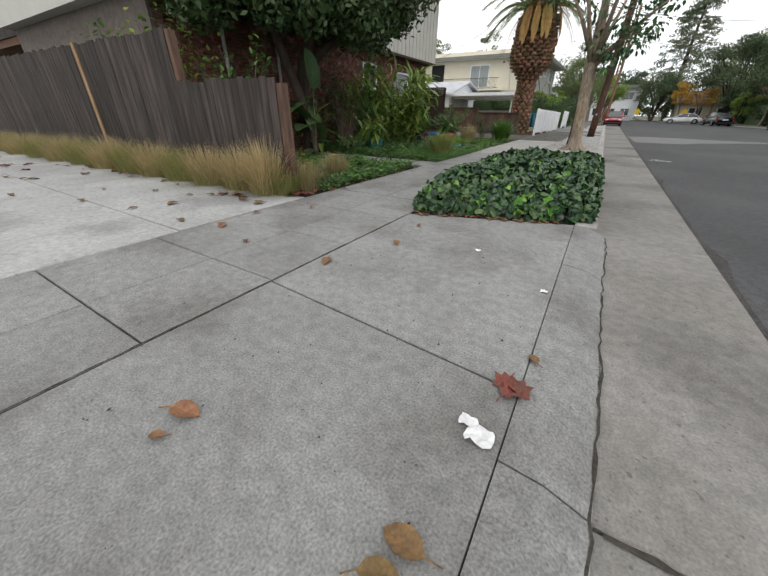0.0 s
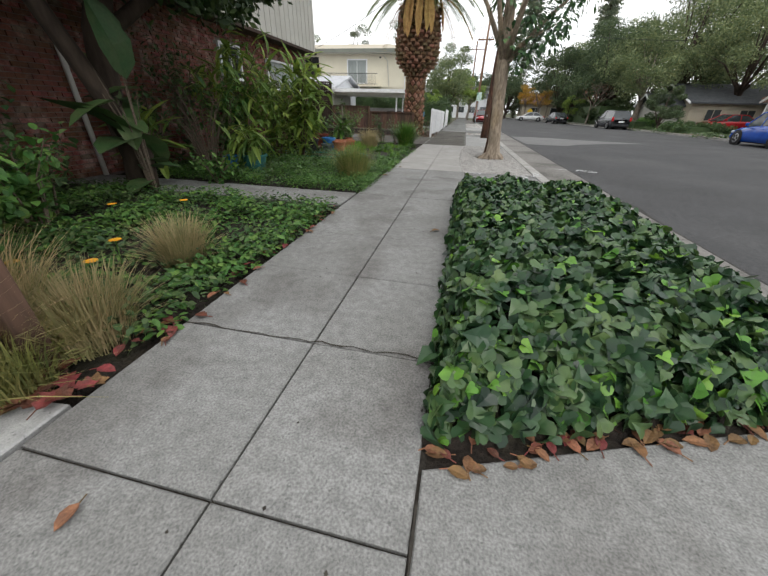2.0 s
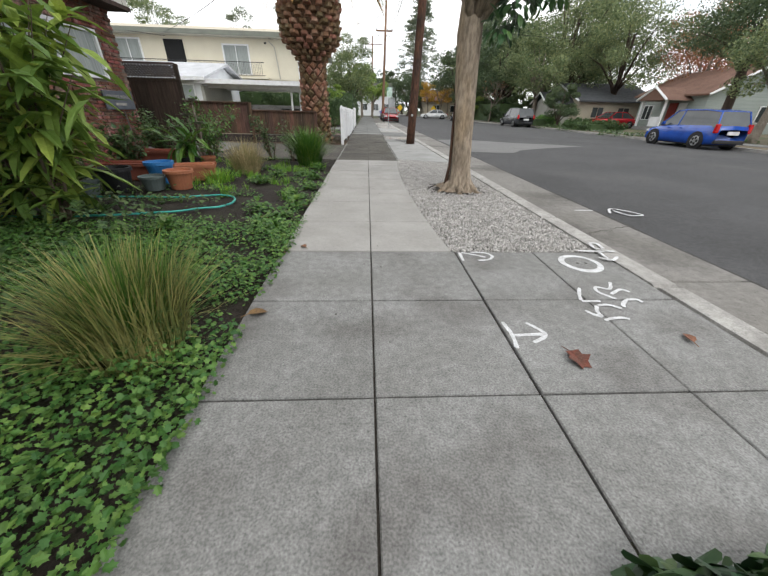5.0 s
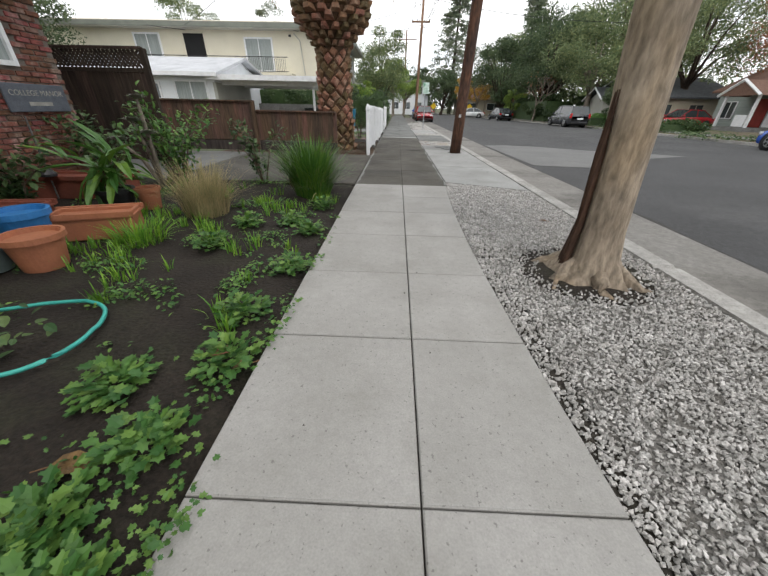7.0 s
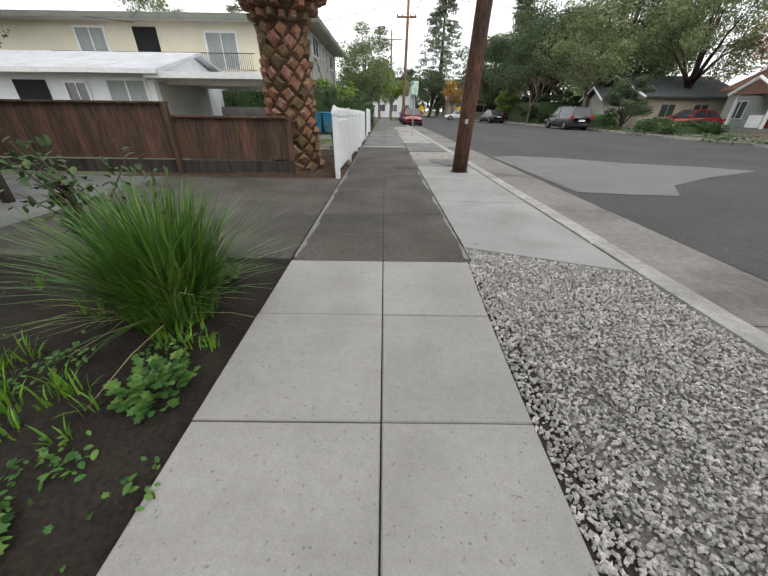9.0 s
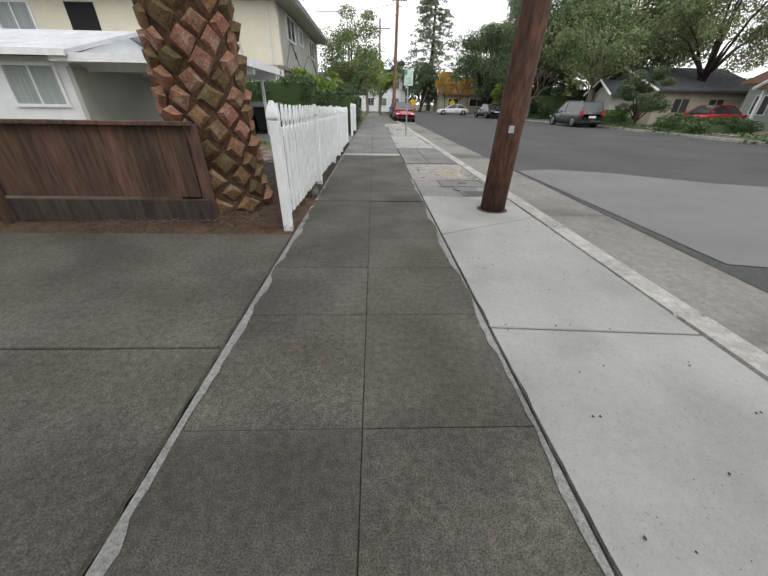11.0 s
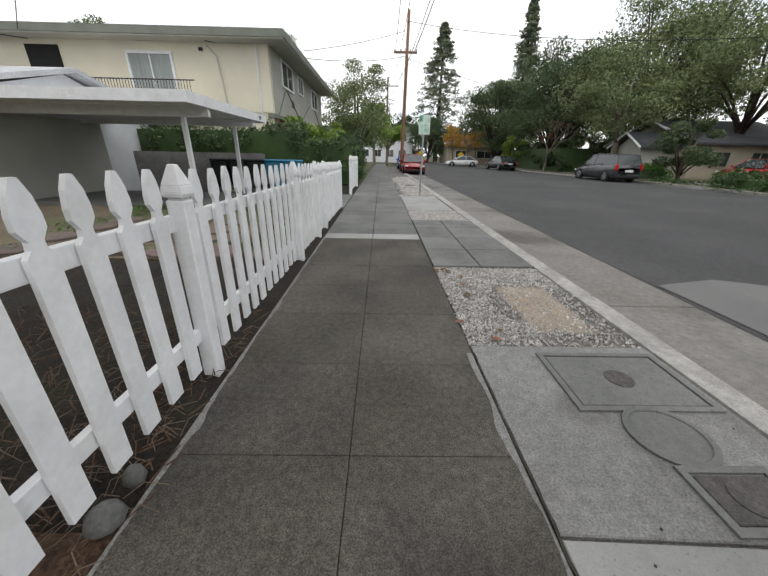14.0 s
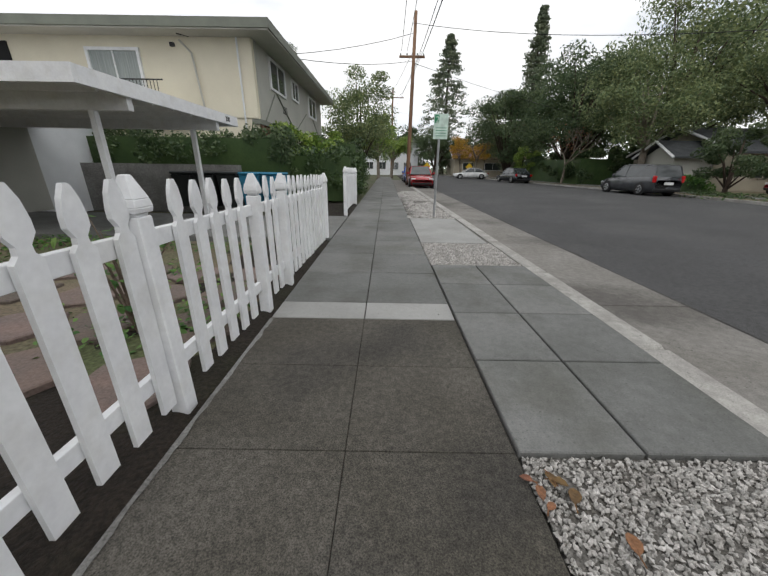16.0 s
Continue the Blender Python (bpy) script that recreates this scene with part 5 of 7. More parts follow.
lim = G()
for e in ((0.9, -0.3, 3.0), (1.5, 0.3, 3.9), (-1.3, 0.4, 4.4), (0.3, -1.5, 4.4), (0.4, 1.6, 4.5), (-0.9, -1.0, 4.7)):
    s = Vector((-0.11, 0.03, 2.1 + 0.25 * r5.random()))
    lim.tube([s, (s + Vector(e)) / 2 + Vector((0, 0, 0.1)), e], [0.075, 0.05, 0.015], 7, 0.1)
lim.obj("limbs", "bark", t, smooth=True)
lv = G()
for cx, cy, cz, rr, nn in ((0.35, -0.2, 2.5, 0.32, 110), (0.75, -0.3, 2.75, 0.38, 150), (1.0, 0.0, 3.15, 0.45, 170), (0.4, 0.1, 3.3, 0.5, 170), (-0.3, -0.2, 3.6, 0.4, 90), (1.4, .3, 3.9, .8, 200), (-1.2, .4, 4.5, .9, 220), (.3, -1.4, 4.6, .9, 220), (.4, 1.5, 4.7, 1.0, 220), (0, 0, 5.3, 1.2, 260), (-0.1, -0.25, 2.75, 0.25, 40), (0.2, -0.25, 2.2, 0.2, 40)):
    for i in range(nn):
        d = rnd_dir(r5)
        dd = (d + Vector((0, 0, -0.5))).normalized()
        leaf(lv, Vector((cx, cy, cz)) + d * rr * r5.uniform(0.4, 1.0), dd, (0, 0, 1) if abs(dd.z) < 0.9 else (1, 0, 0), r5.uniform(0.09, 0.17), OVAL, 0.1, 0.2)
lv.obj("leaves", "magnolia", t)
structure("tree_pit", G().lathe([(0.85, -0.03), (0.62, -0.008), (0.4, 0.0), (0.05, 0.01)], 24, pose(-1.6, 14.22, -0.012)), "soil", "dark soil around the street tree", "soil", smooth=True)


# ---- gravel ----
def gravel(name, pts_ok, x0, x1, y0, y1, n, size, rnd, z=-0.02):
    g = G()
    v, f = g.v, g.f
    while n:
        x, y = rnd.uniform(x0, x1), rnd.uniform(y0, y1)
        if not pts_ok(x, y):
            continue
        n -= 1
        s = size * rnd.uniform(0.55, 1.35)
        rot = Euler((rnd.uniform(0, 6.28), rnd.uniform(0, 6.28), rnd.uniform(0, 6.28))).to_matrix()
        o = len(v)
        c = Vector((x, y, z + s * 0.35 + rnd.random() * 0.012))
        for p in ((1, 0, 0), (-1, 0, 0), (0, 0.8, 0), (0, -0.8, 0), (0, 0, 0.6), (0, 0, -0.6)):
            v.append(tuple(c + rot @ Vector(p) * (s * rnd.uniform(0.75, 1.2))))
        f.extend((o + a, o + b, o + d) for a, b, d in ((0, 2, 4), (2, 1, 4), (1, 3, 4), (3, 0, 4), (2, 0, 5), (1, 2, 5), (3, 1, 5), (0, 3, 5)))
    return tagged(g.obj(name, "gravel"), "loose crushed grey and white gravel on the verge", "gravel", kind="stuff")


r6 = random.Random(9)
gravel("gravel", lambda x, y: edge_x(y) + 0.01 < x < kx(y) - 0.01 and y < 17.88 - 0.39 * (x + 2.3) and (math.hypot(x + 1.62, y - 14.2) > 0.3 + 0.5 * r6.random()), -2.47, -0.85, 11.38, 17.88, 36000, 0.0135, r6)
gravel("gravel", lambda x, y: x < kx(y) - 0.01 and (x < -1.75 + 0.3 * noise.noise((x * 3, y * 3, 0)) or y > 25.7 or r6.random() < 0.3), -2.3, -0.98, 24.51, 26.31, 8500, 0.0135, r6)
gravel("gravel", lambda x, y: x < kx(y) - 0.01, -2.3, -1.0, 29.42, 30.83, 5000, 0.016, r6)
gravel("gravel", lambda x, y: x < kx(y) - 0.01 and noise.noise((x * 1.5, y * 1.5, 7)) > -0.15, -2.35, -1.1, 33.82, 44, 5200, 0.03, r6)
g = G()
for i in range(13):
    for j in range(15):
        x, y = -1.85 + i * 0.065, 24.54 + j * 0.1
        e = min(i, 12 - i, j, 14 - j)
        g.v.append((x, y, -0.04 + min(e, 3) * 0.012 + 0.006 * noise.noise((x * 9, y * 9, 0))))
g.f = [(i * 15 + j, (i + 1) * 15 + j, (i + 1) * 15 + j + 1, i * 15 + j + 1) for i in range(12) for j in range(14)]
structure("sand_patch", g, "sand", "patch of beige sand in the gravel", "sand", smooth=True)


# ---- palm ----
palm = thing("palm_tree", -5.1, 22.7, -0.02, "thick date palm with diamond leaf scars and a bulging crown", "palm")


def palm_r(z):
    if z < 0.25:
        return 0.62 - z * 0.4
    if z < 2.5:
        return 0.52 - 0.035 * (z - 0.25)
    if z < 3.4:
        return 0.44 + 0.53 * (1 - math.cos((z - 2.5) / 0.9 * math.pi)) / 2
    return 0.97 - 0.12 * max(0, z - 4.2)


zs = [-0.1 + 0.2 * i for i in range(31)]
G().lathe([(palm_r(max(z, 0)) - 0.05, z) for z in zs], 26).obj("trunk", "palmcore", palm, smooth=True)
sc = G()
sc.add([(0.0, -0.5, 0), (0.0, 0, 0.36), (0.0, 0.5, 0), (0.0, 0, -0.42), (0.13, -0.36, 0.03), (0.17, 0, 0.24), (0.12, 0.36, 0.03), (0.09, 0, -0.3), (0.135, 0.03, -0.02)], [(0, 4, 5, 1), (1, 5, 6, 2), (2, 6, 7, 3), (3, 7, 4, 0), (4, 8, 5), (5, 8, 6), (6, 8, 7), (7, 8, 4)])
scale_me = sc.mesh("leaf_base", "palmscale")
stub = G()
stub.add([(0, -0.5, -0.3), (0, 0.5, -0.3), (0, 0.35, 0.4), (0, -0.35, 0.4), (0.5, -0.32, -0.05), (0.5, 0.32, -0.05), (0.55, 0.24, 0.42), (0.55, -0.24, 0.42)], [(0, 1, 5, 4), (1, 2, 6, 5), (2, 3, 7, 6), (3, 0, 4, 7), (4, 5, 6, 7)])
stub_me = stub.mesh("leaf_stub", "palmscale")
z, row = 0.1, 0
while z < 5.2:
    r = palm_r(z)
    nn = 9 if z < 2.6 else 17
    for k in range(nn):
        a = (k + 0.5 * (row % 2)) * 6.2832 / nn + R.uniform(-.03, .03)
        w = 6.2832 * r / nn * R.uniform(0.9, 1.05)
        if z < 2.6:
            m = pose((r - 0.045) * math.cos(a), (r - 0.045) * math.sin(a), z + R.uniform(-.02, .02), R.uniform(-13, 13), R.uniform(-9, 9), math.degrees(a)) @ Matrix.Diagonal((0.62 * R.uniform(.6, 1.3), w * R.uniform(.74, .9), 0.35 * R.uniform(.85, 1.08), 1))
            piece("leaf_base", scale_me, palm, m)
        else:
            m = pose((r - 0.08) * math.cos(a), (r - 0.08) * math.sin(a), z, 0, R.uniform(-8, 12), math.degrees(a)) @ Matrix.Diagonal((0.34 * R.uniform(.7, 1.2), w * 0.85, 0.2, 1))
            piece("leaf_stub", stub_me, palm, m)
    z += 0.172 if z < 2.6 else 0.155
    row += 1
fr = random.Random(8)
for i in range(30):
    a, up = i * 2.4, 0.1 + 0.9 * (i / 30)
    L = fr.uniform(2.4, 3.2)
    g = G()
    pts = []
    for s in range(8):
        u = s / 7
        out = L * (u * 0.85)
        pts.append(Vector((0.3 * math.cos(a) + out * math.cos(a), 0.3 * math.sin(a) + out * math.sin(a), 5.4 + L * (0.75 * up * u + (0.5 - up * 0.3) * u - (1.05 - 0.3 * up) * u * u))))
    g.tube(pts, [0.06, 0.045, 0.035, 0.03, 0.022, 0.016, 0.01, 0.004], 5)
    for s in range(44):
        u = 0.16 + 0.84 * s / 44
        q = u * 7
        k = min(int(q), 6)
        p = pts[k].lerp(pts[k + 1], q - k)
        d = (pts[k + 1] - pts[k]).normalized()
        for sd in (-1, 1):
            side = Vector((-math.sin(a) * sd, math.cos(a) * sd, 0.25))
            leaf(g, p, side + d * 0.8 + Vector((0, 0, -0.3 * u)), (0, 0, 1), 0.5 * (1 - 0.5 * abs(u - 0.45)), [(0, 0), (0.035, 0.4), (0, 1.0), (-0.035, 0.4)], 0.1, 0.15)
    g.obj("frond", "frond" if i > 3 else "palmtan", palm)
for i in range(9):
    a = fr.uniform(4.0, 6.3)
    g = G()
    rr = palm_r(4.9) + 0.02
    leaf(g, (rr * math.cos(a), rr * math.sin(a), 5.6), (0.25 * math.cos(a), 0.25 * math.sin(a), -1), (math.cos(a), math.sin(a), 0.2), fr.uniform(0.9, 1.7), [(0, 0), (0.09, 0.2), (0.1, 0.6), (0.05, 0.9), (0, 1), (-0.05, 0.9), (-0.1, 0.6), (-0.09, 0.2)], 0.2, 0.05)
    g.obj("dry_sheath", "palmtan", palm, "golden dry leaf sheath")


# ---- poles, wires, sign ----
def pole(x, y, h, r, material, label, arms=(), lean=0.0):
    t = thing("utility_pole", x, y, -0.05, label, "utility pole", group="utility poles")
    G().tube([(lean * s, 0, h * s) for s in (0, 0.1, 0.3, 0.6, 1)], [r * 1.05, r, r * 0.95, r * 0.85, r * 0.7], 20, 0.012).obj("shaft", material, t, smooth=True)
    for z, w in arms:
        G().box(-w, w, -0.07, 0.07, z - 0.07, z + 0.07).obj("crossarm", "polefar", t, bevel=.01)
        for k in (-0.9, -0.4, 0.4, 0.9):
            G().lathe([(0.03, z + 0.07), (0.05, z + 0.12), (0.05, z + 0.18), (0.02, z + 0.22)], 8, pose(k * w, 0, 0)).obj("insulator", "greypot", t)
    return t


p1 = pole(-1.42, 22.48, 10, 0.155, "polewood", "dark creosoted wooden utility pole set in the verge paving", ((9.2, 1.2),), 0.32)
G().box(-0.03, 0.03, -0.165, -0.15, 1.02, 1.1).obj("tag", "steel", p1, "small metal tag")
structure("pole_collar", G().lathe([(0.22, -0.01), (0.2, 0.006), (0.15, 0.008)], 20, pose(-1.42, 22.48, 0.002)), "conc_dark", "dark dirt ring around the pole foot", "dirt")
pole(-1.25, 52, 11.2, 0.15, "polefar", "tall brown wooden utility pole with a crossarm", ((8.6, 0.9),), 0.15)
pole(-2.0, 88.6, 14.0, 0.17, "polefar", "distant wooden utility pole with a crossarm", ((12.6, 1.9),))
pole(16.5, 76, 8, 0.15, "polefar", "grey wooden pole on the far corner", ((7.4, .2),))
for (a, b, sag) in (((-2.4, 22.48, 9.3), (-2.0, 52, 8.9), 0.5), ((-1.7, 22.48, 9.3), (-1.6, 52, 8.9), 0.5), ((-0.4, 22.48, 9.3), (-0.5, 52, 8.85), 0.6), ((-1.2, 22.48, 7.2), (-1.1, 52, 7.9), 0.6), ((-1.15, 22.48, 7.0), (-1.05, 52, 7.7), 0.7), ((-1.2, 52, 8.9), (-3, 88.6, 12.8), .5), ((-0.6, 52, 8.9), (-1, 88.6, 12.8), .5), ((-1.1, 52, 7.9), (-1.9, 88.6, 11), .5),
                    ((-1.3, 52, 10.5), (14, 40, 6.5), .5), ((-1.2, 52, 8.2), (30, 70, 6.5), .6), ((-1.25, 52, 9.9), (-20, 38, 5.6), 1.2), ((-1.25, 22.5, 8.9), (-18, 38.8, 5.7), 0.6), ((-1.25, 52, 8.3), (-10.5, 39, 5.6), 0.5), ((16.5, 76, 7.4), (-1.9, 88.6, 10.5), .5)):
    A, B = Vector(a), Vector(b)
    pts = [A.lerp(B, s / 12) - Vector((0, 0, sag * 4 * (s / 12) * (1 - s / 12))) for s in range(13)]
    w = tagged(G().tube(pts, 0.016, 5).obj("overhead_cable", "wire"), "thin black overhead cable strung between poles", "cable", group="overhead cables")
sg = thing("parking_sign", -1.62, 34.1, -0.02, "pale green and white parking sign on a steel post", "sign")
G().tube([(0, 0, -0.1), (0, 0, 2.42)], 0.03, 8).obj("post", "steel", sg)
G().box(-0.16, 0.2, -0.045, -0.035, 1.95, 2.52).obj("plate", "signface", sg, bevel=.003)
G().box(-0.14, -0.03, -0.05, -0.046, 2.32, 2.49).obj("print_block", "signgreen", sg)
for i in range(4):
    G().box(-0.1, 0.16, -0.05, -0.046, 2.02 + i * 0.06, 2.032 + i * 0.06).obj("print_line", "signgreen", sg)
c = text("numeral", "2", 0.2, pose(-0.07, -0.053, 2.385, 90, 0, 0), "signface", None)
c.parent = sg
for x, y in ((2.6, 72), (8.6, 73)):
    s = thing("warning_sign", x, y, 0, "small yellow diamond warning sign on a post", "sign")
    G().tube([(0, 0, 0), (0, 0, 1.5)], 0.03, 6).obj("post", "steel", s)
    G().box(-0.35, 0.35, -0.04, -0.02, -0.35, 0.35, pose(0, 0, 1.5, 0, 45, 0)).obj("plate", "signyellow", s)


# ---- cars ----
def car(x, y, rz, paint, label, L=4.4, W=1.78, H=1.45, kind="sedan", z=ROAD):
    """A car that faces +y before it is turned; body lofted from side stations."""
    t = thing("car", x, y, z, label, "car", rz)
    if kind == "sedan":
        st = [(0.0, .62, .70), (0.03, .45, .86), (0.12, .40, .95), (0.20, .36, .98), (0.62, .30, .95), (0.74, .30, .90), (0.92, .33, .78), (0.98, .40, .68), (1.0, .5, .60)]
        rows = [(0.10, 0.0), (0.27, 0.93), (0.40, 1.0), (0.54, 0.99), (0.72, 0.0)]
    else:
        rows = [(0.02, 0.0), (0.07, 0.9), (0.25, 1.0), (0.52, 1.0), (0.62, 0.92), (0.77, 0.0)]
        st = [(0.0, .50, .85), (0.015, .42, 1.0), (0.10, .36, 1.02), (0.60, .30, .98), (0.76, .30, .92), (0.92, .34, .80), (0.98, .42, .66), (1.0, .5, .58)]
    g = G()
    hw = W / 2
    belt = 0.64 * H if kind == "sedan" else 0.60 * H
    sec = []
    for u, zb, zt in st:
        yy = (u - 0.5) * L
        k = 1.0 if 0.06 < u < 0.9 else (0.9 if 0.01 < u < 0.99 else 0.8)
        b, tt = zb * 0.55 * 1.1 - 0.0, zt * belt
        b = max(0.2, b)
        sec.append([(-hw * k * 0.94, yy, b), (-hw * k, yy, b + 0.35 * (tt - b)), (-hw * k * 0.985, yy, b + 0.7 * (tt - b)), (-hw * k * 0.9, yy, tt), (0, yy, tt + 0.03), (hw * k * 0.9, yy, tt), (hw * k * 0.985, yy, b + 0.7 * (tt - b)), (hw * k, yy, b + 0.35 * (tt - b)), (hw * k * 0.94, yy, b)])
    for s in sec:
        g.v.extend(s)
    q = 9
    for i in range(len(sec) - 1):
        for j in range(q):
            j2 = (j + 1) % q
            g.f.append((i * q + j, i * q + j2, (i + 1) * q + j2, (i + 1) * q + j))
    g.f += [tuple(range(q)), tuple((len(sec) - 1) * q + j for j in range(q - 1, -1, -1))]
    body = g.obj("body", paint, t, smooth=True)
    # cabin: glass core with painted roof and pillars
    c, rf = G(), G()
    zb = belt * 0.98
    cab = []
    for u, k in rows:
        zz = zb + (H - zb) * k
        inset = 0.9 - 0.17 * k
        cab.append([(-hw * inset, (u - 0.5) * L, zz), (hw * inset, (u - 0.5) * L, zz), (hw * 0.9, (u - 0.5) * L, zb - .03), (-hw * 0.9, (u - 0.5) * L, zb - .03)])
    for s in cab:
        c.v.extend(s)
    for i in range(len(cab) - 1):
        for j in range(4):
            j2 = (j + 1) % 4
            c.f.append((i * 4 + j, (i + 1) * 4 + j, (i + 1) * 4 + j2, i * 4 + j2))
    c.obj("window", "glass", t)
    hi = [i for i, r in enumerate(rows) if r[1] > 0.85]
    for i in hi:
        a, b = cab[i][0], cab[i][1]
        rf.v.extend([(a[0] - .02, a[1], a[2] - 0.03), (a[0] + .06, a[1], a[2] + 0.025), (b[0] - .06, b[1], b[2] + 0.025), (b[0] + .02, b[1], b[2] - 0.03)])
    for i in range(len(hi) - 1):
        for j in range(4):
            j2 = (j + 1) % 4
            rf.f.append((i * 4 + j, (i + 1) * 4 + j, (i + 1) * 4 + j2, i * 4 + j2))
    rf.f += [(3, 2, 1, 0), tuple((len(hi) - 1) * 4 + j for j in range(4))]
    rf.obj("roof", paint, t)
    for sd in (0, 1):
        pl = G()
        for i in range(len(cab) - 1):
            pl.tube([cab[i][sd], cab[i + 1][sd]], 0.035, 5)
        m = (cab[len(cab) // 2][sd], cab[len(cab) // 2][3 - sd])
        pl.tube([m[0], m[1]], 0.03, 5)
        pl.obj("pillar", paint, t)
    for sx in (-1, 1):
        for yy in (-0.305 * L, 0.315 * L):
            wr = 0.32 if kind == "sedan" else 0.34
            w = thing("wheel", sx * (hw - 0.1), yy, wr, "", "")
            w.parent = t
            mm = pose(0, 0, 0, 0, 90, 0)
            G().lathe([(wr * 0.62, -0.11), (wr * 0.94, -0.11), (wr, -0.06), (wr, 0.06), (wr * 0.94, 0.11), (wr * 0.62, 0.11)], 24, mm).obj("tyre", "black", w, smooth=True)
            rim = G().lathe([(wr * 0.62, -0.118), (wr * 0.58, -0.125), (0.06, -0.118), (0.06, 0.118), (wr * 0.58, 0.125), (wr * 0.62, 0.118)], 20, mm).obj("rim", "alloy", w)
            for k in range(5):
                a = k * 1.2566 + 0.3
                for o in (-1, 1):
                    G().box(-0.006, 0.006, -0.045, 0.045, wr * 0.22, wr * 0.52, pose(o * 0.124, 0, 0, math.degrees(a), 0, 0)).obj("slot", "black", w)
            G().lathe([(wr * 1.13, -0.02), (wr * 1.13, 0.02), (0.02, 0.021)], 24, pose(sx * 0.088 - 0.0, 0, 0.0, 0, 90, 0)).obj("arch", "black", w)
        lz = belt * 0.93
        G().box(sx * hw * 0.88 - .10, sx * hw * 0.88 + .07, -L / 2 - 0.005, -L / 2 + 0.14, lz - 0.20, lz + (0.16 if kind != "sedan" else 0.0)).obj("tail_light", "lampred", t, bevel=.03)
        G().box(sx * hw * 0.72 - .16, sx * hw * 0.72 + .14, L / 2 - 0.16, L / 2 - 0.03, 0.56, 0.68).obj("headlight", "lampclear", t, bevel=.03)
        G().box(sx * (hw + 0.0), sx * (hw + 0.16), 0.18 * L, 0.18 * L + 0.1, belt - 0.02, belt + 0.13).obj("side_mirror", paint, t, bevel=.03)
        for yy in (-0.07 * L, 0.1 * L):
            G().box(sx * (hw * 0.985), sx * (hw * 0.985 + 0.025), yy, yy + 0.16, belt - 0.14, belt - 0.11).obj("door_handle", paint, t)
    G().box(-0.26, 0.26, -L / 2 - 0.03, -L / 2 + 0.01, 0.62, 0.76).obj("number_plate", "carwhite", t)
    G().box(-hw * 0.85, hw * 0.85, -L / 2 - 0.02, -L / 2 + 0.1, 0.26, 0.42).obj("rear_bumper", "blackp", t, bevel=.03)
    G().box(-hw * 0.8, hw * 0.8, L / 2 - 0.1, L / 2 + 0.02, 0.26, 0.40).obj("front_grille", "blackp", t, bevel=.03)
    G().box(-hw * 0.9, hw * 0.9, -0.42 * L, 0.42 * L, 0.16, 0.3).obj("underbody", "black", t)
    return t


TH = math.degrees(math.atan(0.13))
car(12.7, 25.2, 0, "carblue", "bright blue compact hatchback parked at the far kerb", 4.0, 1.7, 1.58, "hatch", z=-.06)
car(12.65, 46.2, 2, "cargrey", "charcoal grey compact SUV parked at the far kerb", 4.5, 1.83, 1.68, "hatch", z=-.06)
car(22.2, 45.0, 97, "carred", "glossy red sedan parked in a driveway", 4.8, 1.9, 1.45, "sedan", z=0.06)
car(10.6, 61.5, TH, "carblack", "black sedan parked at the far kerb", 4.5, 1.8, 1.45, "sedan", z=-.06)
car(-0.45, 50.6, 180, "carred", "red sedan parked against the near kerb", 4.4, 1.72, 1.45, "sedan", z=-.09)
car(-0.45, 57.5, 180, "carblue", "pale blue car parked behind the red sedan", 4.4, 1.75, 1.45, "sedan", z=-.09)
car(8.6, 72, 85, "carwhite", "white sedan parked at the street's far end", 4.6, 1.8, 1.4, "sedan", z=-.06)


# ---- pots and garden things ----
def pot(x, y, r, h, material, label, rim=True, z=-0.02, fill=True):
    t = thing("plant_pot", x, y, z, label, "plant pot", group="plant pots")
    G().lathe([(r * 0.72, 0), (r * 0.74, 0.01), (r * 0.97, h), (r * 0.9, h), (r * 0.86, h * 0.85), (0.01, h * 0.84)], 26).obj("body", material, t, smooth=False)
    if rim:
        G().lathe([(r * 0.95, h * 0.88), (r * 1.06, h * 0.88), (r * 1.06, h + 0.01), (r * 0.93, h + 0.01), (r * 0.93, h * 0.9)], 26).obj("rim", material, t)
    if fill:
        G().lathe([(r * 0.86, h * 0.84), (r * 0.5, h * 0.88), (0.01, h * 0.87)], 18).obj("soil", "soil", t)
    return t


pot(-7.25, 13.5, 0.23, 0.22, "greypot", "wide grey-green plastic pot on the soil")
pot(-6.92, 13.75, 0.22, 0.34, "blackp", "black plastic nursery pot on the soil")
pot(-6.48, 13.9, 0.18, 0.2, "greypot", "small grey-green plastic pot on the soil")
pot(-6.12, 14.0, 0.2, 0.28, "terracotta", "terracotta-coloured plastic pot on the soil")
b = pot(-6.62, 14.4, 0.21, 0.34, "bluepot", "bright blue plastic bucket beside the pots", fill=False)
pot(-7.7, 13.9, 0.25, 0.28, "blackp", "black plastic pot with a small plant")
pot(-6.7, 15.6, 0.2, 0.27, "blackp", "black plastic pot holding a broad-leaved plant")
pot(-6.4, 15.75, 0.14, 0.26, "terracotta", "tall terracotta pot beside the black pot")
pot(-7.88, 8.96, 0.19, 0.34, "blackp", "tall black nursery pot below the wall")
pot(-6.50, 9.99, 0.25, 0.32, "tealpot", "wide turquoise plastic pot under the shrubs")
shrub("strap_plant", -6.50, 9.99, 0.5, 0.4, 90, 0.42, STRAP, "limeleaf", "yellow-green drooping strap plant in a turquoise pot", r4, 14, z0=0.27, droop=0.7)
pot(-7.11, 10.09, 0.15, 0.26, "bluepot", "dark blue glazed pot under the shrubs")
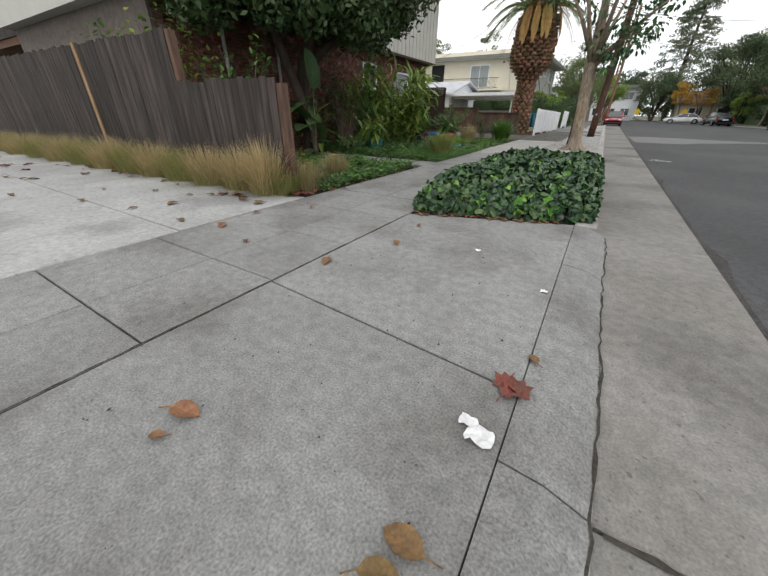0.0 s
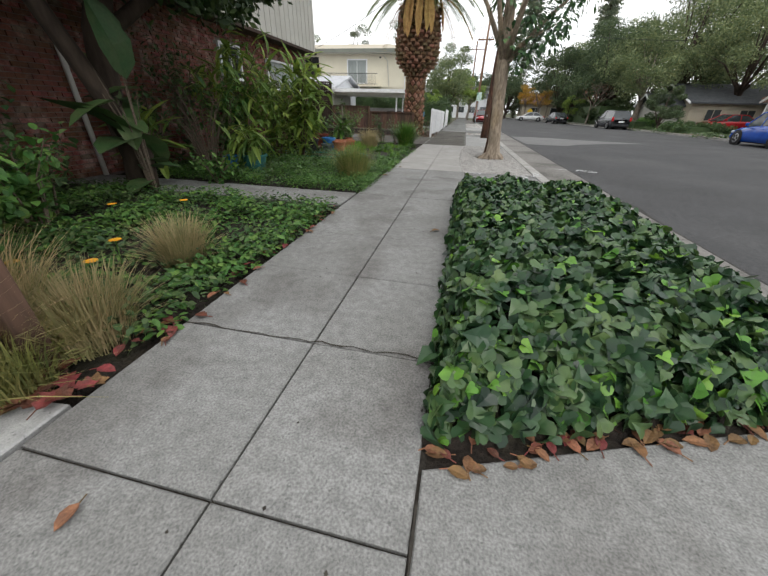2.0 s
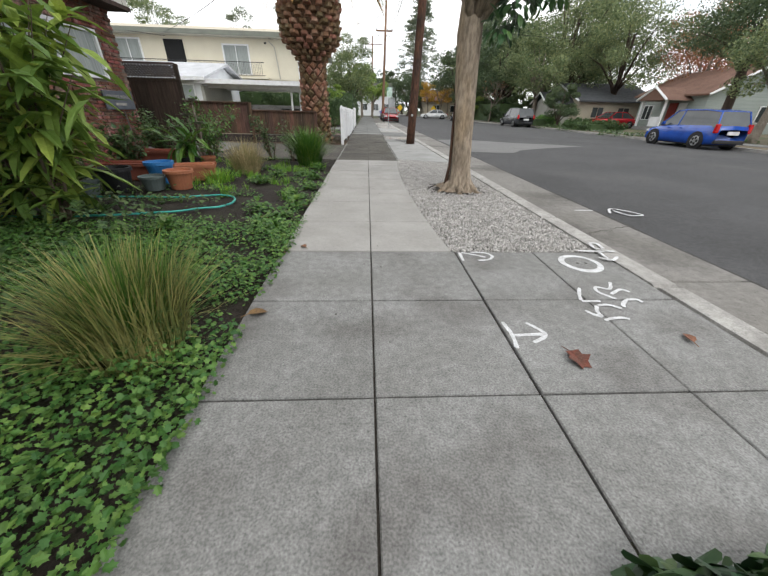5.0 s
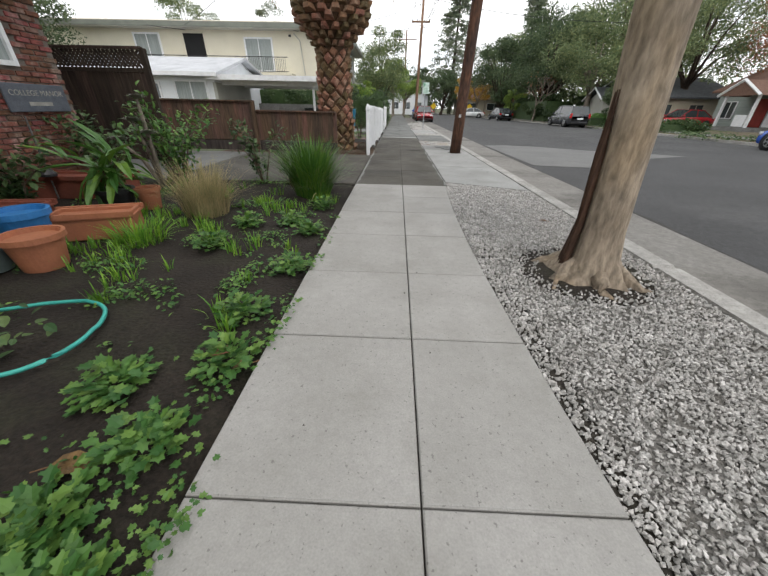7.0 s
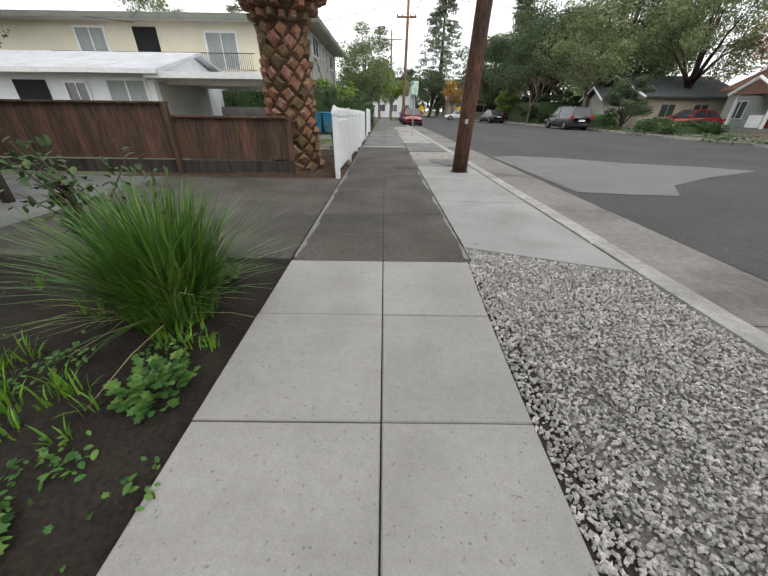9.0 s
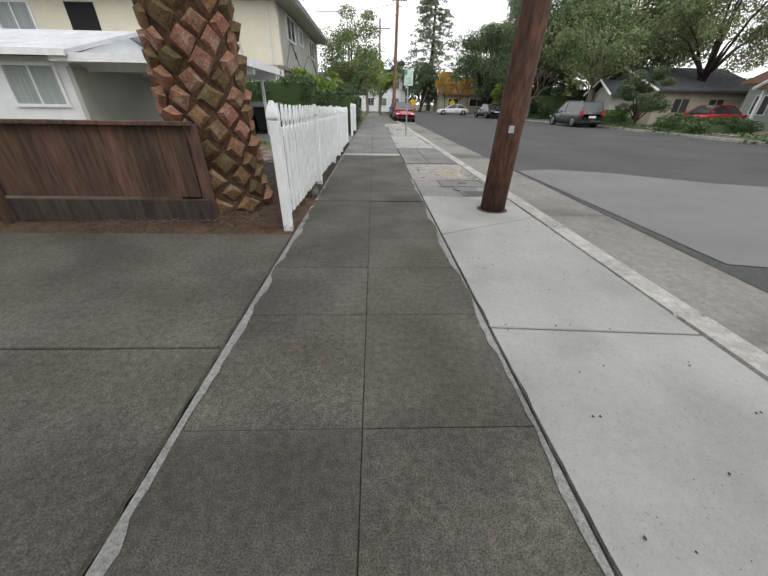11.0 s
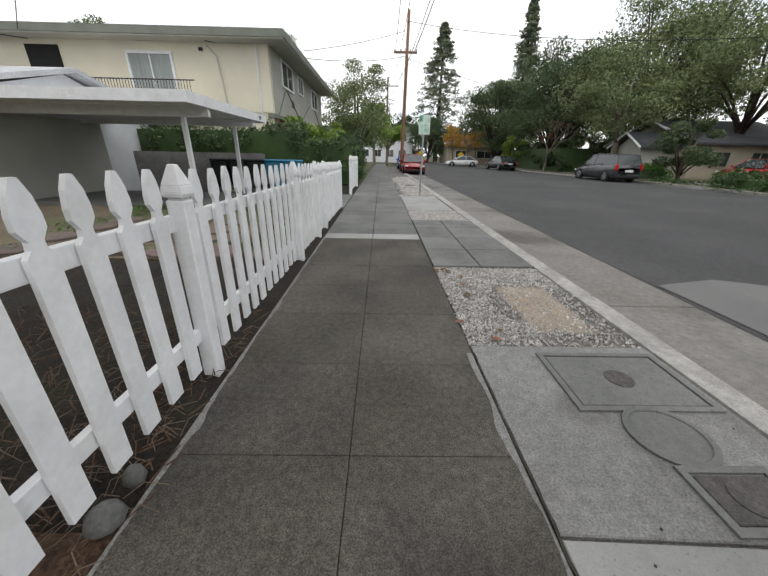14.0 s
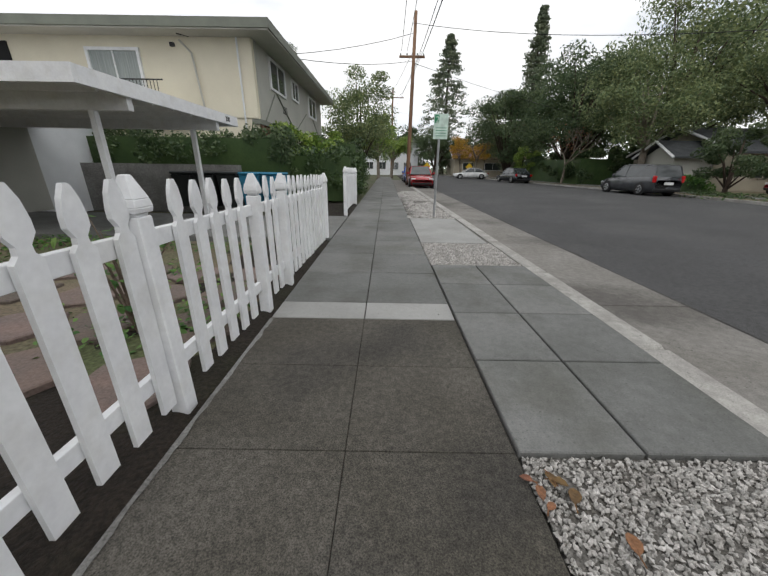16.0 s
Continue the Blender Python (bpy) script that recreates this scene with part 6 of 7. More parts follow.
shrub("pot_plant", -7.25, 13.5, 0.35, 0.25, 90, 0.09, OVAL, "weeddk", "grey-green leafy plant in a pot", r4, 7, z0=0.16)
shrub("pot_plant", -7.7, 13.9, 0.45, 0.25, 90, 0.09, OVAL, "weeddk", "small leafy plant in a black pot", r4, 7, z0=0.2)


def trough(x, y, w, d, h, material, label, rz):
    t = thing("planter_box", x, y, -0.02, label, "planter", rz, group="planter boxes")
    for a in ((-w / 2, w / 2, -d / 2, -d / 2 + .03), (-w / 2, w / 2, d / 2 - .03, d / 2), (-w / 2, -w / 2 + .03, -d / 2 + .03, d / 2 - .03), (w / 2 - .03, w / 2, -d / 2 + .03, d / 2 - .03)):
        G().box(*a, 0, h).obj("side", material, t, bevel=.006)
    G().box(-w / 2 - .02, w / 2 + .02, -d / 2 - .02, d / 2 + .02, h - .05, h - .035).box(-w / 2 - .03, w / 2 + .03, -d / 2 - .03, -d / 2, h - .04, h + .01).box(-w / 2 - .03, w / 2 + .03, d / 2, d / 2 + .03, h - .04, h + .01).obj("rim", material, t)
    return t


trough(-7.35, 14.75, 0.9, 0.4, 0.27, "redbox", "red-brown plastic trough among the pots", 10)
trough(-6.25, 14.75, 0.7, 0.3, 0.26, "terracotta", "long terracotta-coloured trough planter", 20)
trough(-7.75, 16.3, 1.3, 0.45, 0.3, "redbox", "dark red-brown planter against the wall", 5)
hose = thing("garden_hose", -5.2, 13.2, 0.02, "turquoise garden hose lying in a loop on the soil", "hose")
hp = [(-8.3, 13.0), (-7.5, 13.2), (-6.85, 13.28), (-6.2, 13.3), (-5.83, 13.28), (-5.5, 13.42), (-5.25, 13.44), (-5.08, 13.34), (-5.0, 13.15), (-5.0, 12.95), (-5.12, 12.78), (-5.4, 12.65), (-5.8, 12.5), (-6.5, 12.35), (-7.6, 12.3)]
g = G()
pts = []
for i in range(len(hp) - 1):
    p0, p1, p2, p3 = (Vector((*hp[max(0, min(len(hp) - 1, k))], 0)) for k in (i - 1, i, i + 1, i + 2))
    for s in range(5):
        u = s / 5
        pts.append(0.5 * ((2 * p1) + (p2 - p0) * u + (2 * p0 - 5 * p1 + 4 * p2 - p3) * u * u + (3 * p1 - p0 - 3 * p2 + p3) * u * u * u) + Vector((0, 0, 0.012 + 0.012 * noise.noise((i * 2.1 + u, 0, 0)))))
g.tube(pts, 0.013, 8).obj("tube", "hose", hose, smooth=True, world=True)
st = thing("garden_stake", -7.9, 16.0, 0, "thin dark lamp stake leaning on the planter", "stake")
G().tube([(0, 0, 0), (-0.15, 0.2, 1.0)], 0.012, 6).obj("rod", "iron", st)
G().lathe([(0.1, 0.30), (0.1, 0.33), (0.05, 0.4)], 12).obj("shade", "blackp", st)

for x, y, h, r, mm in ((-7.9, 6.6, 1.9, 0.7, "weeddk"), (-8.0, 9.2, 1.7, 0.6, "weeddk"), (-7.6, 12.9, 1.4, 0.6, "weed"), (-8.1, 10.3, 2.4, 0.6, "weeddk"), (-6.3, 6.0, 1.0, 0.5, "weed"), (-5.9, 5.3, 0.8, 0.4, "weed"), (-7.7, 15.3, 0.9, 0.5, "weeddk")):
    shrub("leafy_shrub", x, y, h, r, 520, 0.11, OVAL, mm, "dense leafy shrub in the shade of the house", r4, 12)

# ---- covers in the paving ----
mc = thing("meter_cover", -1.22, 11.09, 0.001, "round concrete meter cover with a pale painted ring", "cover")
G().lathe([(0.185, -0.02), (0.185, 0.006), (0.135, 0.008), (0.135, -0.01)], 30).obj("ring", "paintmark", mc)
G().lathe([(0.133, -0.02), (0.133, 0.004), (0.01, 0.005)], 28).obj("lid", "conc_old", mc)
for x in (-0.03, 0.05):
    G().lathe([(0.014, 0.0), (0.014, 0.0075), (0.004, 0.008)], 8, pose(x, 0, 0)).obj("bolt", "iron", mc)


def box_cover(x, y, w, d, label, iron):
    t = thing("utility_box", x, y, 0.003, label, "cover", group="utility covers")
    G().box(-w / 2, w / 2, -d / 2, -d / 2 + .035, -.02, .012).box(-w / 2, w / 2, d / 2 - .035, d / 2, -.02, .012).box(-w / 2, -w / 2 + .035, -d / 2 + .035, d / 2 - .035, -.02, .012).box(w / 2 - .035, w / 2, -d / 2 + .035, d / 2 - .035, -.02, .012).obj("frame", "conc_mid", t)
    G().box(-w / 2 + .045, w / 2 - .045, -d / 2 + .045, d / 2 - .045, -.02, .008).obj("lid", iron, t, bevel=.004)
    G().lathe([(0.085, 0.006), (0.085, 0.0115), (0.02, 0.012)], 18, pose(0, 0, 0)).obj("port", "iron", t)
    return t


box_cover(-1.45, 24.12, 0.82, 0.56, "rectangular concrete utility box lid with an iron port", "conc_mid")
box_cover(-1.42, 23.35, 0.42, 0.30, "small dark utility box lid in the paving", "iron")
rc = thing("utility_cover", -1.5, 23.68, 0.003, "round concrete utility cover in the paving", "cover", group="utility covers")
G().lathe([(0.2, -.02), (0.2, .012), (0.17, .014), (0.165, .006), (0.02, .007)], 26).obj("lid", "conc_mid", rc)

# ---- spray-painted marks ----
def strokes(name, lines, label, w=0.013, z=0.005, material="paintmark"):
    g = G()
    for ln in lines:
        pts = []
        for i in range(len(ln) - 1):
            p0, p1, p2, p3 = (Vector(ln[max(0, min(len(ln) - 1, k))]) for k in (i - 1, i, i + 1, i + 2))
            for s in range(7):
                u = s / 7
                q = 0.5 * ((2 * p1) + (p2 - p0) * u + (2 * p0 - 5 * p1 + 4 * p2 - p3) * u * u + (3 * p1 - p0 - 3 * p2 + p3) * u * u * u)
                pts.append((q.x, q.y))
        pts.append(ln[-1])
        v = []
        for i, p in enumerate(pts):
            a, b = pts[max(0, i - 1)], pts[min(len(pts) - 1, i + 1)]
            d = Vector((b[0] - a[0], b[1] - a[1])).normalized()
            ww = w * R.uniform(0.85, 1.15) * (0.6 if i in (0, len(pts) - 1) else 1)
            v += [(p[0] - d.y * ww, p[1] + d.x * ww, z), (p[0] + d.y * ww, p[1] - d.x * ww, z)]
        g.add(v, [(2 * i, 2 * i + 1, 2 * i + 3, 2 * i + 2) for i in range(len(pts) - 1)])
    return tagged(g.obj(name, material), label, "marking", group="utility markings")


strokes("painted_arrow", [[(-2.28, 10.19), (-2.27, 10.06), (-2.29, 9.93)], [(-2.26, 10.05), (-2.07, 10.06)], [(-2.13, 10.18), (-2.06, 10.06), (-2.17, 9.98)]], "white spray-painted arrow on the verge slab")
strokes("painted_mark", [[(-2.27, 11.33), (-2.28, 11.14)], [(-2.25, 11.33), (-2.13, 11.27), (-2.05, 11.22)], [(-2.16, 11.34), (-2.02, 11.32), (-1.98, 11.24), (-2.04, 11.17), (-2.14, 11.15)]], "white spray-painted figure on the verge slab")
strokes("painted_mark", [[(-1.5, 10.64), (-1.56, 10.54), (-1.6, 10.45)], [(-1.6, 10.44), (-1.46, 10.44)], [(-1.19, 10.73), (-1.27, 10.62), (-1.36, 10.65), (-1.39, 10.57), (-1.32, 10.47)], [(-1.31, 10.54), (-1.19, 10.61), (-1.14, 10.57)], [(-1.65, 10.32), (-1.62, 10.27), (-1.58, 10.24)], [(-1.53, 10.38), (-1.57, 10.31), (-1.58, 10.24)], [(-1.52, 10.38), (-1.44, 10.39), (-1.37, 10.34)], [(-1.25, 10.46), (-1.32, 10.4), (-1.34, 10.36)], [(-1.25, 10.46), (-1.17, 10.46), (-1.16, 10.42)], [(-1.59, 10.2), (-1.53, 10.22), (-1.45, 10.23), (-1.41, 10.21)]], "white spray-painted letters across the verge slabs")
strokes("painted_mark", [[(-1.1, 11.35), (-0.94, 11.34), (-0.73, 11.34)], [(-0.9, 11.33), (-0.91, 11.13), (-0.79, 11.21)], [(-0.99, 11.19), (-0.92, 11.13)], [(-0.85, 11.56), (-0.88, 11.42), (-0.81, 11.39)], [(-0.85, 11.56), (-0.78, 11.54), (-0.8, 11.41)]], "white spray-painted arrow on the kerb", 0.015, 0.022)
strokes("road_mark", [[(-0.04, 13.16), (0.24, 13.16)]], "white spray-painted line over the gutter", 0.018, -0.072)
strokes("road_mark", [[(0.4, 13.0), (0.6, 13.25), (0.85, 12.95), (0.62, 12.9), (0.55, 13.15)]], "white spray-painted arrow on the asphalt", 0.018, -0.066)

def crack(x0, y0, x1, y1, w, z, label, amp=0.018, step=0.06):
    """A jagged dark crack between two points."""
    n = max(3, int(math.hypot(x1 - x0, y1 - y0) / step))
    v = []
    dx, dy = (y1 - y0), -(x1 - x0)
    q = math.hypot(dx, dy)
    dx, dy = dx / q, dy / q
    for i in range(n + 1):
        s = i / n
        o = amp * (R.uniform(-.5, .5) + noise.noise((s * n * 0.3, x0, y0)))
        ww = w * R.uniform(0.35, 1.3)
        x, y = x0 + (x1 - x0) * s + dx * o, y0 + (y1 - y0) * s + dy * o
        v += [(x - dx * ww, y - dy * ww, z), (x + dx * ww, y + dy * ww, z)]
    g = G().add(v, [(2 * i, 2 * i + 1, 2 * i + 3, 2 * i + 2) for i in range(n)])
    structure("crack", g, "joint", label, "crack")


crack(-0.53, -1.5, -0.535, 5.05, 0.0065, -0.064, "dark jagged crack between driveway apron and gutter")
crack(-3.945, 17.6, -3.945, 21.6, 0.008, 0.003, "dark crack along the sidewalk's edge", 0.014)
crack(-2.305, 17.9, -2.305, 24.4, 0.006, 0.006, "dark crack along the sidewalk's edge", 0.01)
crack(-3.92, 22.87, -2.32, 22.87, 0.011, 0.0055, "broken dark joint across the sidewalk", 0.014)
crack(-3.93, 5.09, -2.46, 5.12, 0.005, 0.004, "broken dark joint across the sidewalk", 0.02)
crack(-2.438, 4.4, -2.438, -1.5, 0.006, 0.004, "dark joint between sidewalk and driveway apron", 0.008)
crack(0.24, 12.4, -0.6, 12.1, 0.007, -0.074, "dark crack across the gutter", 0.06)
crack(-0.5, 2.1, 0.24, 2.0, 0.012, -0.073, "dark crack across the gutter", 0.02)

def mortar_strip(x, y0, y1, w, label):
    """A ragged pale smear of cement beside a joint."""
    n = int((y1 - y0) / 0.05)
    v = []
    for i in range(n + 1):
        y = y0 + (y1 - y0) * i / n
        k = w * max(0.05, 0.55 + 0.9 * noise.noise((y * 2.3, x, 0)) + 0.35 * noise.noise((y * 9, x, 4)))
        v += [(x, y, 0.0035), (x + k, y, 0.0035)]
    structure("mortar_strip", G().add(v, [(2 * i, 2 * i + 1, 2 * i + 3, 2 * i + 2) for i in range(n)]), "conc_old", label, "mortar")


mortar_strip(-3.932, 17.6, 22.6, 0.075, "ragged pale cement along the sidewalk's edge")
mortar_strip(-2.318, 17.6, 24.4, -0.05, "ragged pale cement along the sidewalk's edge")
mortar_strip(-3.928, 22.9, 27.7, 0.05, "ragged pale cement along the sidewalk's edge")

# ---- fallen leaves and scraps ----
r7 = random.Random(77)


def fallen(x, y, size, material, label, outline=OVAL, z=0.006):
    a = r7.uniform(0, 6.28)
    t = thing("fallen_leaf", x, y, z, label, "leaf", math.degrees(a), group="fallen leaves")
    g = G()
    leaf(g, (0, -size / 2, 0.012), (0, 1, 0.05), (0, 0, 1), size, outline, 0.18, 0.15)
    v0 = g.v[:]
    n = len(v0)
    g.v += [(p[0], p[1], p[2] - 0.002) for p in v0]
    g.f += [tuple(reversed([i + n for i in f])) for f in g.f[:]]
    ob = g.obj("blade", material, t)
    G().tube([(0, -size / 2, 0.012), (0.01, -size * 0.85, 0.006)], 0.0025, 5).obj("stalk", material, t)


for x, y, s in ((-1.86, 1.66, 0.13), (-1.84, 1.55, 0.06), (-0.97, 1.73, 0.13), (-0.99, 1.64, 0.11), (-0.81, 2.67, 0.07), (-2.14, 4.17, 0.06), (-2.33, 3.0, 0.12), (-2.08, 3.62, 0.09), (-3.2, 2.95, 0.09), (-3.75, 3.1, 0.14), (-3.5, 4.1, 0.08), (-2.6, 7.2, 0.1), (-3.85, 3.6, .1), (-1.2, 10.0, .1), (-2.2, 8.1, 0.12), (-3.85, 10.3, .12), (-3.9, 11.35, .1), (-4.15, 13.0, .14), (-1.4, 15.6, .08), (-4.0, 12.9, .1), (-3.75, 11.45, .09), (-4.4, 12.35, .16)):
    fallen(x, y, s, "deadleaf", "dry brown leaf lying on concrete" if x > -3.9 else "dry brown leaf lying on soil")
for i in range(34):
    fallen(-4.35 + r7.uniform(-.35, .45), 4.5 + r7.uniform(-.16, .14), r7.uniform(0.07, 0.13), r7.choice(("deadleaf", "redleaf", "redleaf")), "red and brown leaf piled at the bed's corner", r7.choice((OVAL, LOBED)), r7.uniform(0.004, 0.03))
for x, y in ((-0.85, 2.41), (-0.82, 2.44), (-0.89, 2.45)):
    fallen(x, y, 0.1, "redleaf", "crumpled dark red leaf in the joint", LOBED)
fallen(-2.0, 9.82, 0.14, "redleaf", "dry reddish star-shaped leaf on concrete", LOBED)
for i in range(70):
    x = r7.uniform(-14, -4.1)
    fallen(x, r7.uniform(2.2, 3.95) if r7.random() < 0.6 else 3.95 + r7.uniform(-.1, .1), r7.uniform(0.06, 0.16), r7.choice(("deadleaf", "deadleaf", "redleaf")), "dry fallen leaf on the driveway", r7.choice((OVAL, LOBED)))
for i in range(60):
    fx_ = r7.uniform(-2.42, -0.95)
    fallen(fx_, 4.53 + (fx_ + 2.44) * 0.36 + r7.uniform(-0.05, 0.1), r7.uniform(0.05, 0.095), r7.choice(("deadleaf", "deadleaf", "redleaf")), "dry fallen leaf at the foot of the ivy", OVAL, 0.0)
for i in range(40):
    y = r7.uniform(4.5, 7.9)
    fallen(-3.93 + r7.uniform(-.15, .05), y, r7.uniform(0.05, 0.1), r7.choice(("deadleaf", "redleaf")), "fallen leaf at the bed's edge")
for i in range(14):
    fallen(r7.uniform(-2.33, -2.0), r7.uniform(24.5, 26.3) if i % 2 else 26.2 - r7.random() * .15, r7.uniform(0.05, 0.09), "deadleaf", "dry leaf on the gravel", OVAL, 0.01)
for x, y, s in ((-0.9, 2.15, 0.045), (-0.95, 2.19, 0.03), (-1.44, 3.85, 0.022), (-0.87, 3.4, 0.02)):
    t = thing("paper_scrap", x, y, 0.003, "crumpled white paper scrap on the concrete", "litter")
    g = G()
    for i in range(5):
        for j in range(5):
            g.v.append(((i - 2) * s * 0.5 * r7.uniform(.8, 1.2), (j - 2) * s * 0.45 * r7.uniform(.8, 1.2), 0.003 + s * 0.35 * r7.random()))
    g.f = [(i * 5 + j, i * 5 + j + 5, i * 5 + j + 6, i * 5 + j + 1) for i in range(4) for j in range(4)]
    g.obj("sheet", "tissue", t)
g = G()
for i in range(900):
    x, y = r7.uniform(-6.5, -3.92), r7.uniform(21.6, 25)
    a = r7.uniform(0, 3.14)
    l = r7.uniform(0.06, 0.22)
    g.tube([(x, y, 0.0), (x + l * math.cos(a), y + l * math.sin(a), 0.012 + 0.02 * r7.random())], 0.004, 3, cap=False)
tagged(g.obj("palm_litter", "mulch"), "dry brown palm fibres strewn over the bed", "litter", kind="stuff")
g = G()
for i in range(1500):
    x, y = r7.uniform(-6.2, -3.95), r7.triangular(21.5, 25, 21.8)
    a, l = r7.uniform(0, 3.14), r7.uniform(0.05, 0.2)
    m = (x + l * 0.5 * math.cos(a + 0.2), y + l * 0.5 * math.sin(a + 0.2), 0.02 + 0.03 * r7.random())
    g.tube([(x, y, -0.005), m, (x + l * math.cos(a), y + l * math.sin(a), 0.01)], 0.0024, 3, cap=False)
tagged(g.obj("palm_straw", "twig"), "pale dry straw strewn below the palm", "litter", kind="stuff")
g = G()
for i in range(420):
    x, y = r7.choice(((r7.uniform(-3.9, -2.4), r7.uniform(0, 28)), (r7.uniform(-2.3, -0.9), r7.uniform(0, 4.2)), (r7.uniform(-7, -4), r7.uniform(0, 3.5)), (r7.uniform(-2.2, -1), r7.uniform(17.9, 24))))
    s = r7.uniform(0.002, 0.008)
    g.add([(x - s, y, 0.007), (x, y - s * r7.uniform(.5, 1.5), 0.008), (x + s, y, 0.007), (x, y + s, 0.012)], [(0, 1, 2, 3)])
tagged(g.obj("crumbs", "joint"), "dark specks of leaf crumbs and grit on concrete", "litter", kind="stuff")
for x, y, s in ((-3.99, 23.25, .07), (-4.0, 23.42, .045)):
    tagged(G().lathe([(s * .6, -.02), (s, .02), (s * .8, .06), (s * .3, .085)], 9, pose(x, y, 0)).obj("stone", "rubble", smooth=True), "rounded grey stone at the foot of the fence", "stone")

# ---- yard behind the picket fence ----
pv = structure("flagstone_path", G().box(-8.5, -4.2, 26.55, 29.4, -0.2, -0.03), "dirt", "pinkish irregular flagstones in the front yard", "path")
for i in range(6):
    for j in range(4):
        x, y = -8.1 + i * 0.72 + R.uniform(-.06, .06), 26.85 + j * 0.7 + R.uniform(-.06, .06)
        k = 7
        G().prism([(x + (0.33 + R.uniform(-.06, .05)) * math.cos(6.283 * q / k), y + (0.33 + R.uniform(-.06, .05)) * math.sin(6.283 * q / k)) for q in range(k)], -0.05, R.uniform(0.005, 0.02), 0.01).obj("flagstone", "paver", pv)
t = thing("lawn_grass", -6, 29.7, 0, "short green lawn behind the picket fence", "grass", kind="stuff")
g = G()
for i in range(700):
    b = blades((r7.uniform(-8.5, -4.8), r7.uniform(29, 31), 0), 0.06, 5, 0.12, 0.06, 0.005, r7)
    g.add(b.v, b.f)
g.obj("blades", "grassgreen", t)


def bin_(x, y, material, label):
    t = thing("wheelie_bin", x, y, 0, label, "bin", group="wheeled bins")
    G().add([(-.23, -.26, .06), (.23, -.26, .06), (.23, .26, .06), (-.23, .26, .06), (-.29, -.33, .98), (.29, -.33, .98), (.29, .33, .98), (-.29, .33, .98)], [(3, 2, 1, 0), (4, 5, 6, 7), (0, 1, 5, 4), (1, 2, 6, 5), (2, 3, 7, 6), (3, 0, 4, 7)]).obj("body", material, t, bevel=.02)
    G().box(-.31, .31, -.36, .36, .985, 1.06).obj("lid", material, t, bevel=.03)
    for s in (-.26, .26):
        G().lathe([(.1, -.03), (.1, .03)], 14, pose(s, .3, .1, 0, 90, 0)).obj("wheel", "black", t)


for i, mm in enumerate(("bin_dark", "bin_dark", "bin_dark", "bin_blue", "bin_blue")):
    bin_(-8.9 + i * 0.66, 35.3, mm, "dark wheeled bin by the hedge" if mm == "bin_dark" else "blue wheeled bin by the hedge")


def hedge(x0, x1, y0, y1, z1, material, label, rnd, n, size=0.07):
    t = thing("hedge", (x0 + x1) / 2, (y0 + y1) / 2, 0, label, "hedge")
    cl = []
    for i in range(n):
        cl.append((rnd.uniform(x0, x1), rnd.uniform(y0, y1), rnd.uniform(0.15, z1 - 0.2), 0.42))
    cloud(cl, 170, size, rnd, 0.8).obj("leaves", material, t, world=True)
    k = 0.15 if z1 < 3 else 0.7
    G().box(x0 + k, x1 - k, y0 + k, y1 - k, 0, z1 - .2 - k * 1.4).obj("inner_growth", "treeleaf", t, world=True)


r8 = random.Random(18)
hedge(-13, -6.2, 36.1, 37.6, 2.45, "darkoak", "long dark green clipped hedge behind the bins", r8, 110)
hedge(-6.8, -4.15, 37.8, 44, 2.0, "treeleaf", "low spreading juniper hedge beside the sidewalk", r8, 120)
hedge(-7.4, -4.3, 42, 48, 2.7, "treeleaf", "taller spreading juniper hedge beside the sidewalk", r8, 110)
for x, y, h in ((-6.9, 40.3, 3.0), (-6.2, 41.6, 2.7), (-5.8, 43.2, 2.7), (-6.2, 47, 3.2)):
    tree("conical_shrub", x, y, h, 0.85, "limeleaf", "barkdark", "bright green conical conifer shrub", r8, 0.08, 0, 150, 0.1, 16, 0.42, 0.05, category="shrub")
hedge(13.5, 18, 55, 72, 3.4, "darkoak", "tall dense dark shrubs across the street", r8, 90, 0.16)
hedge(20, 45, 60, 63, 4.2, "darkoak", "tall dense dark shrubs behind the bungalows", r8, 90, 0.2)
hedge(34, 37, 30, 60, 4.0, "darkoak", "tall dense dark shrubs behind the bungalows", r8, 80, 0.2)
hedge(14.8, 17.2, 46.2, 49.5, 1.1, "weed", "bright green shrubs at the far driveway", r8, 26, 0.09)
hedge(14.5, 18.5, 37.5, 40.5, 0.9, "weeddk", "low green planting before the far house", r8, 26, 0.09)
low_wall = structure("garden_wall", G().box(-14, -7.5, 35.75, 35.95, -0.2, 1.25), "conc_old", "low grey retaining wall behind the bins", "wall")
shrub("rose_bush", -4.9, 27.5, 1.0, 0.4, 120, 0.07, OVAL, "weed", "slender rose bush behind the picket fence", r8, 8)

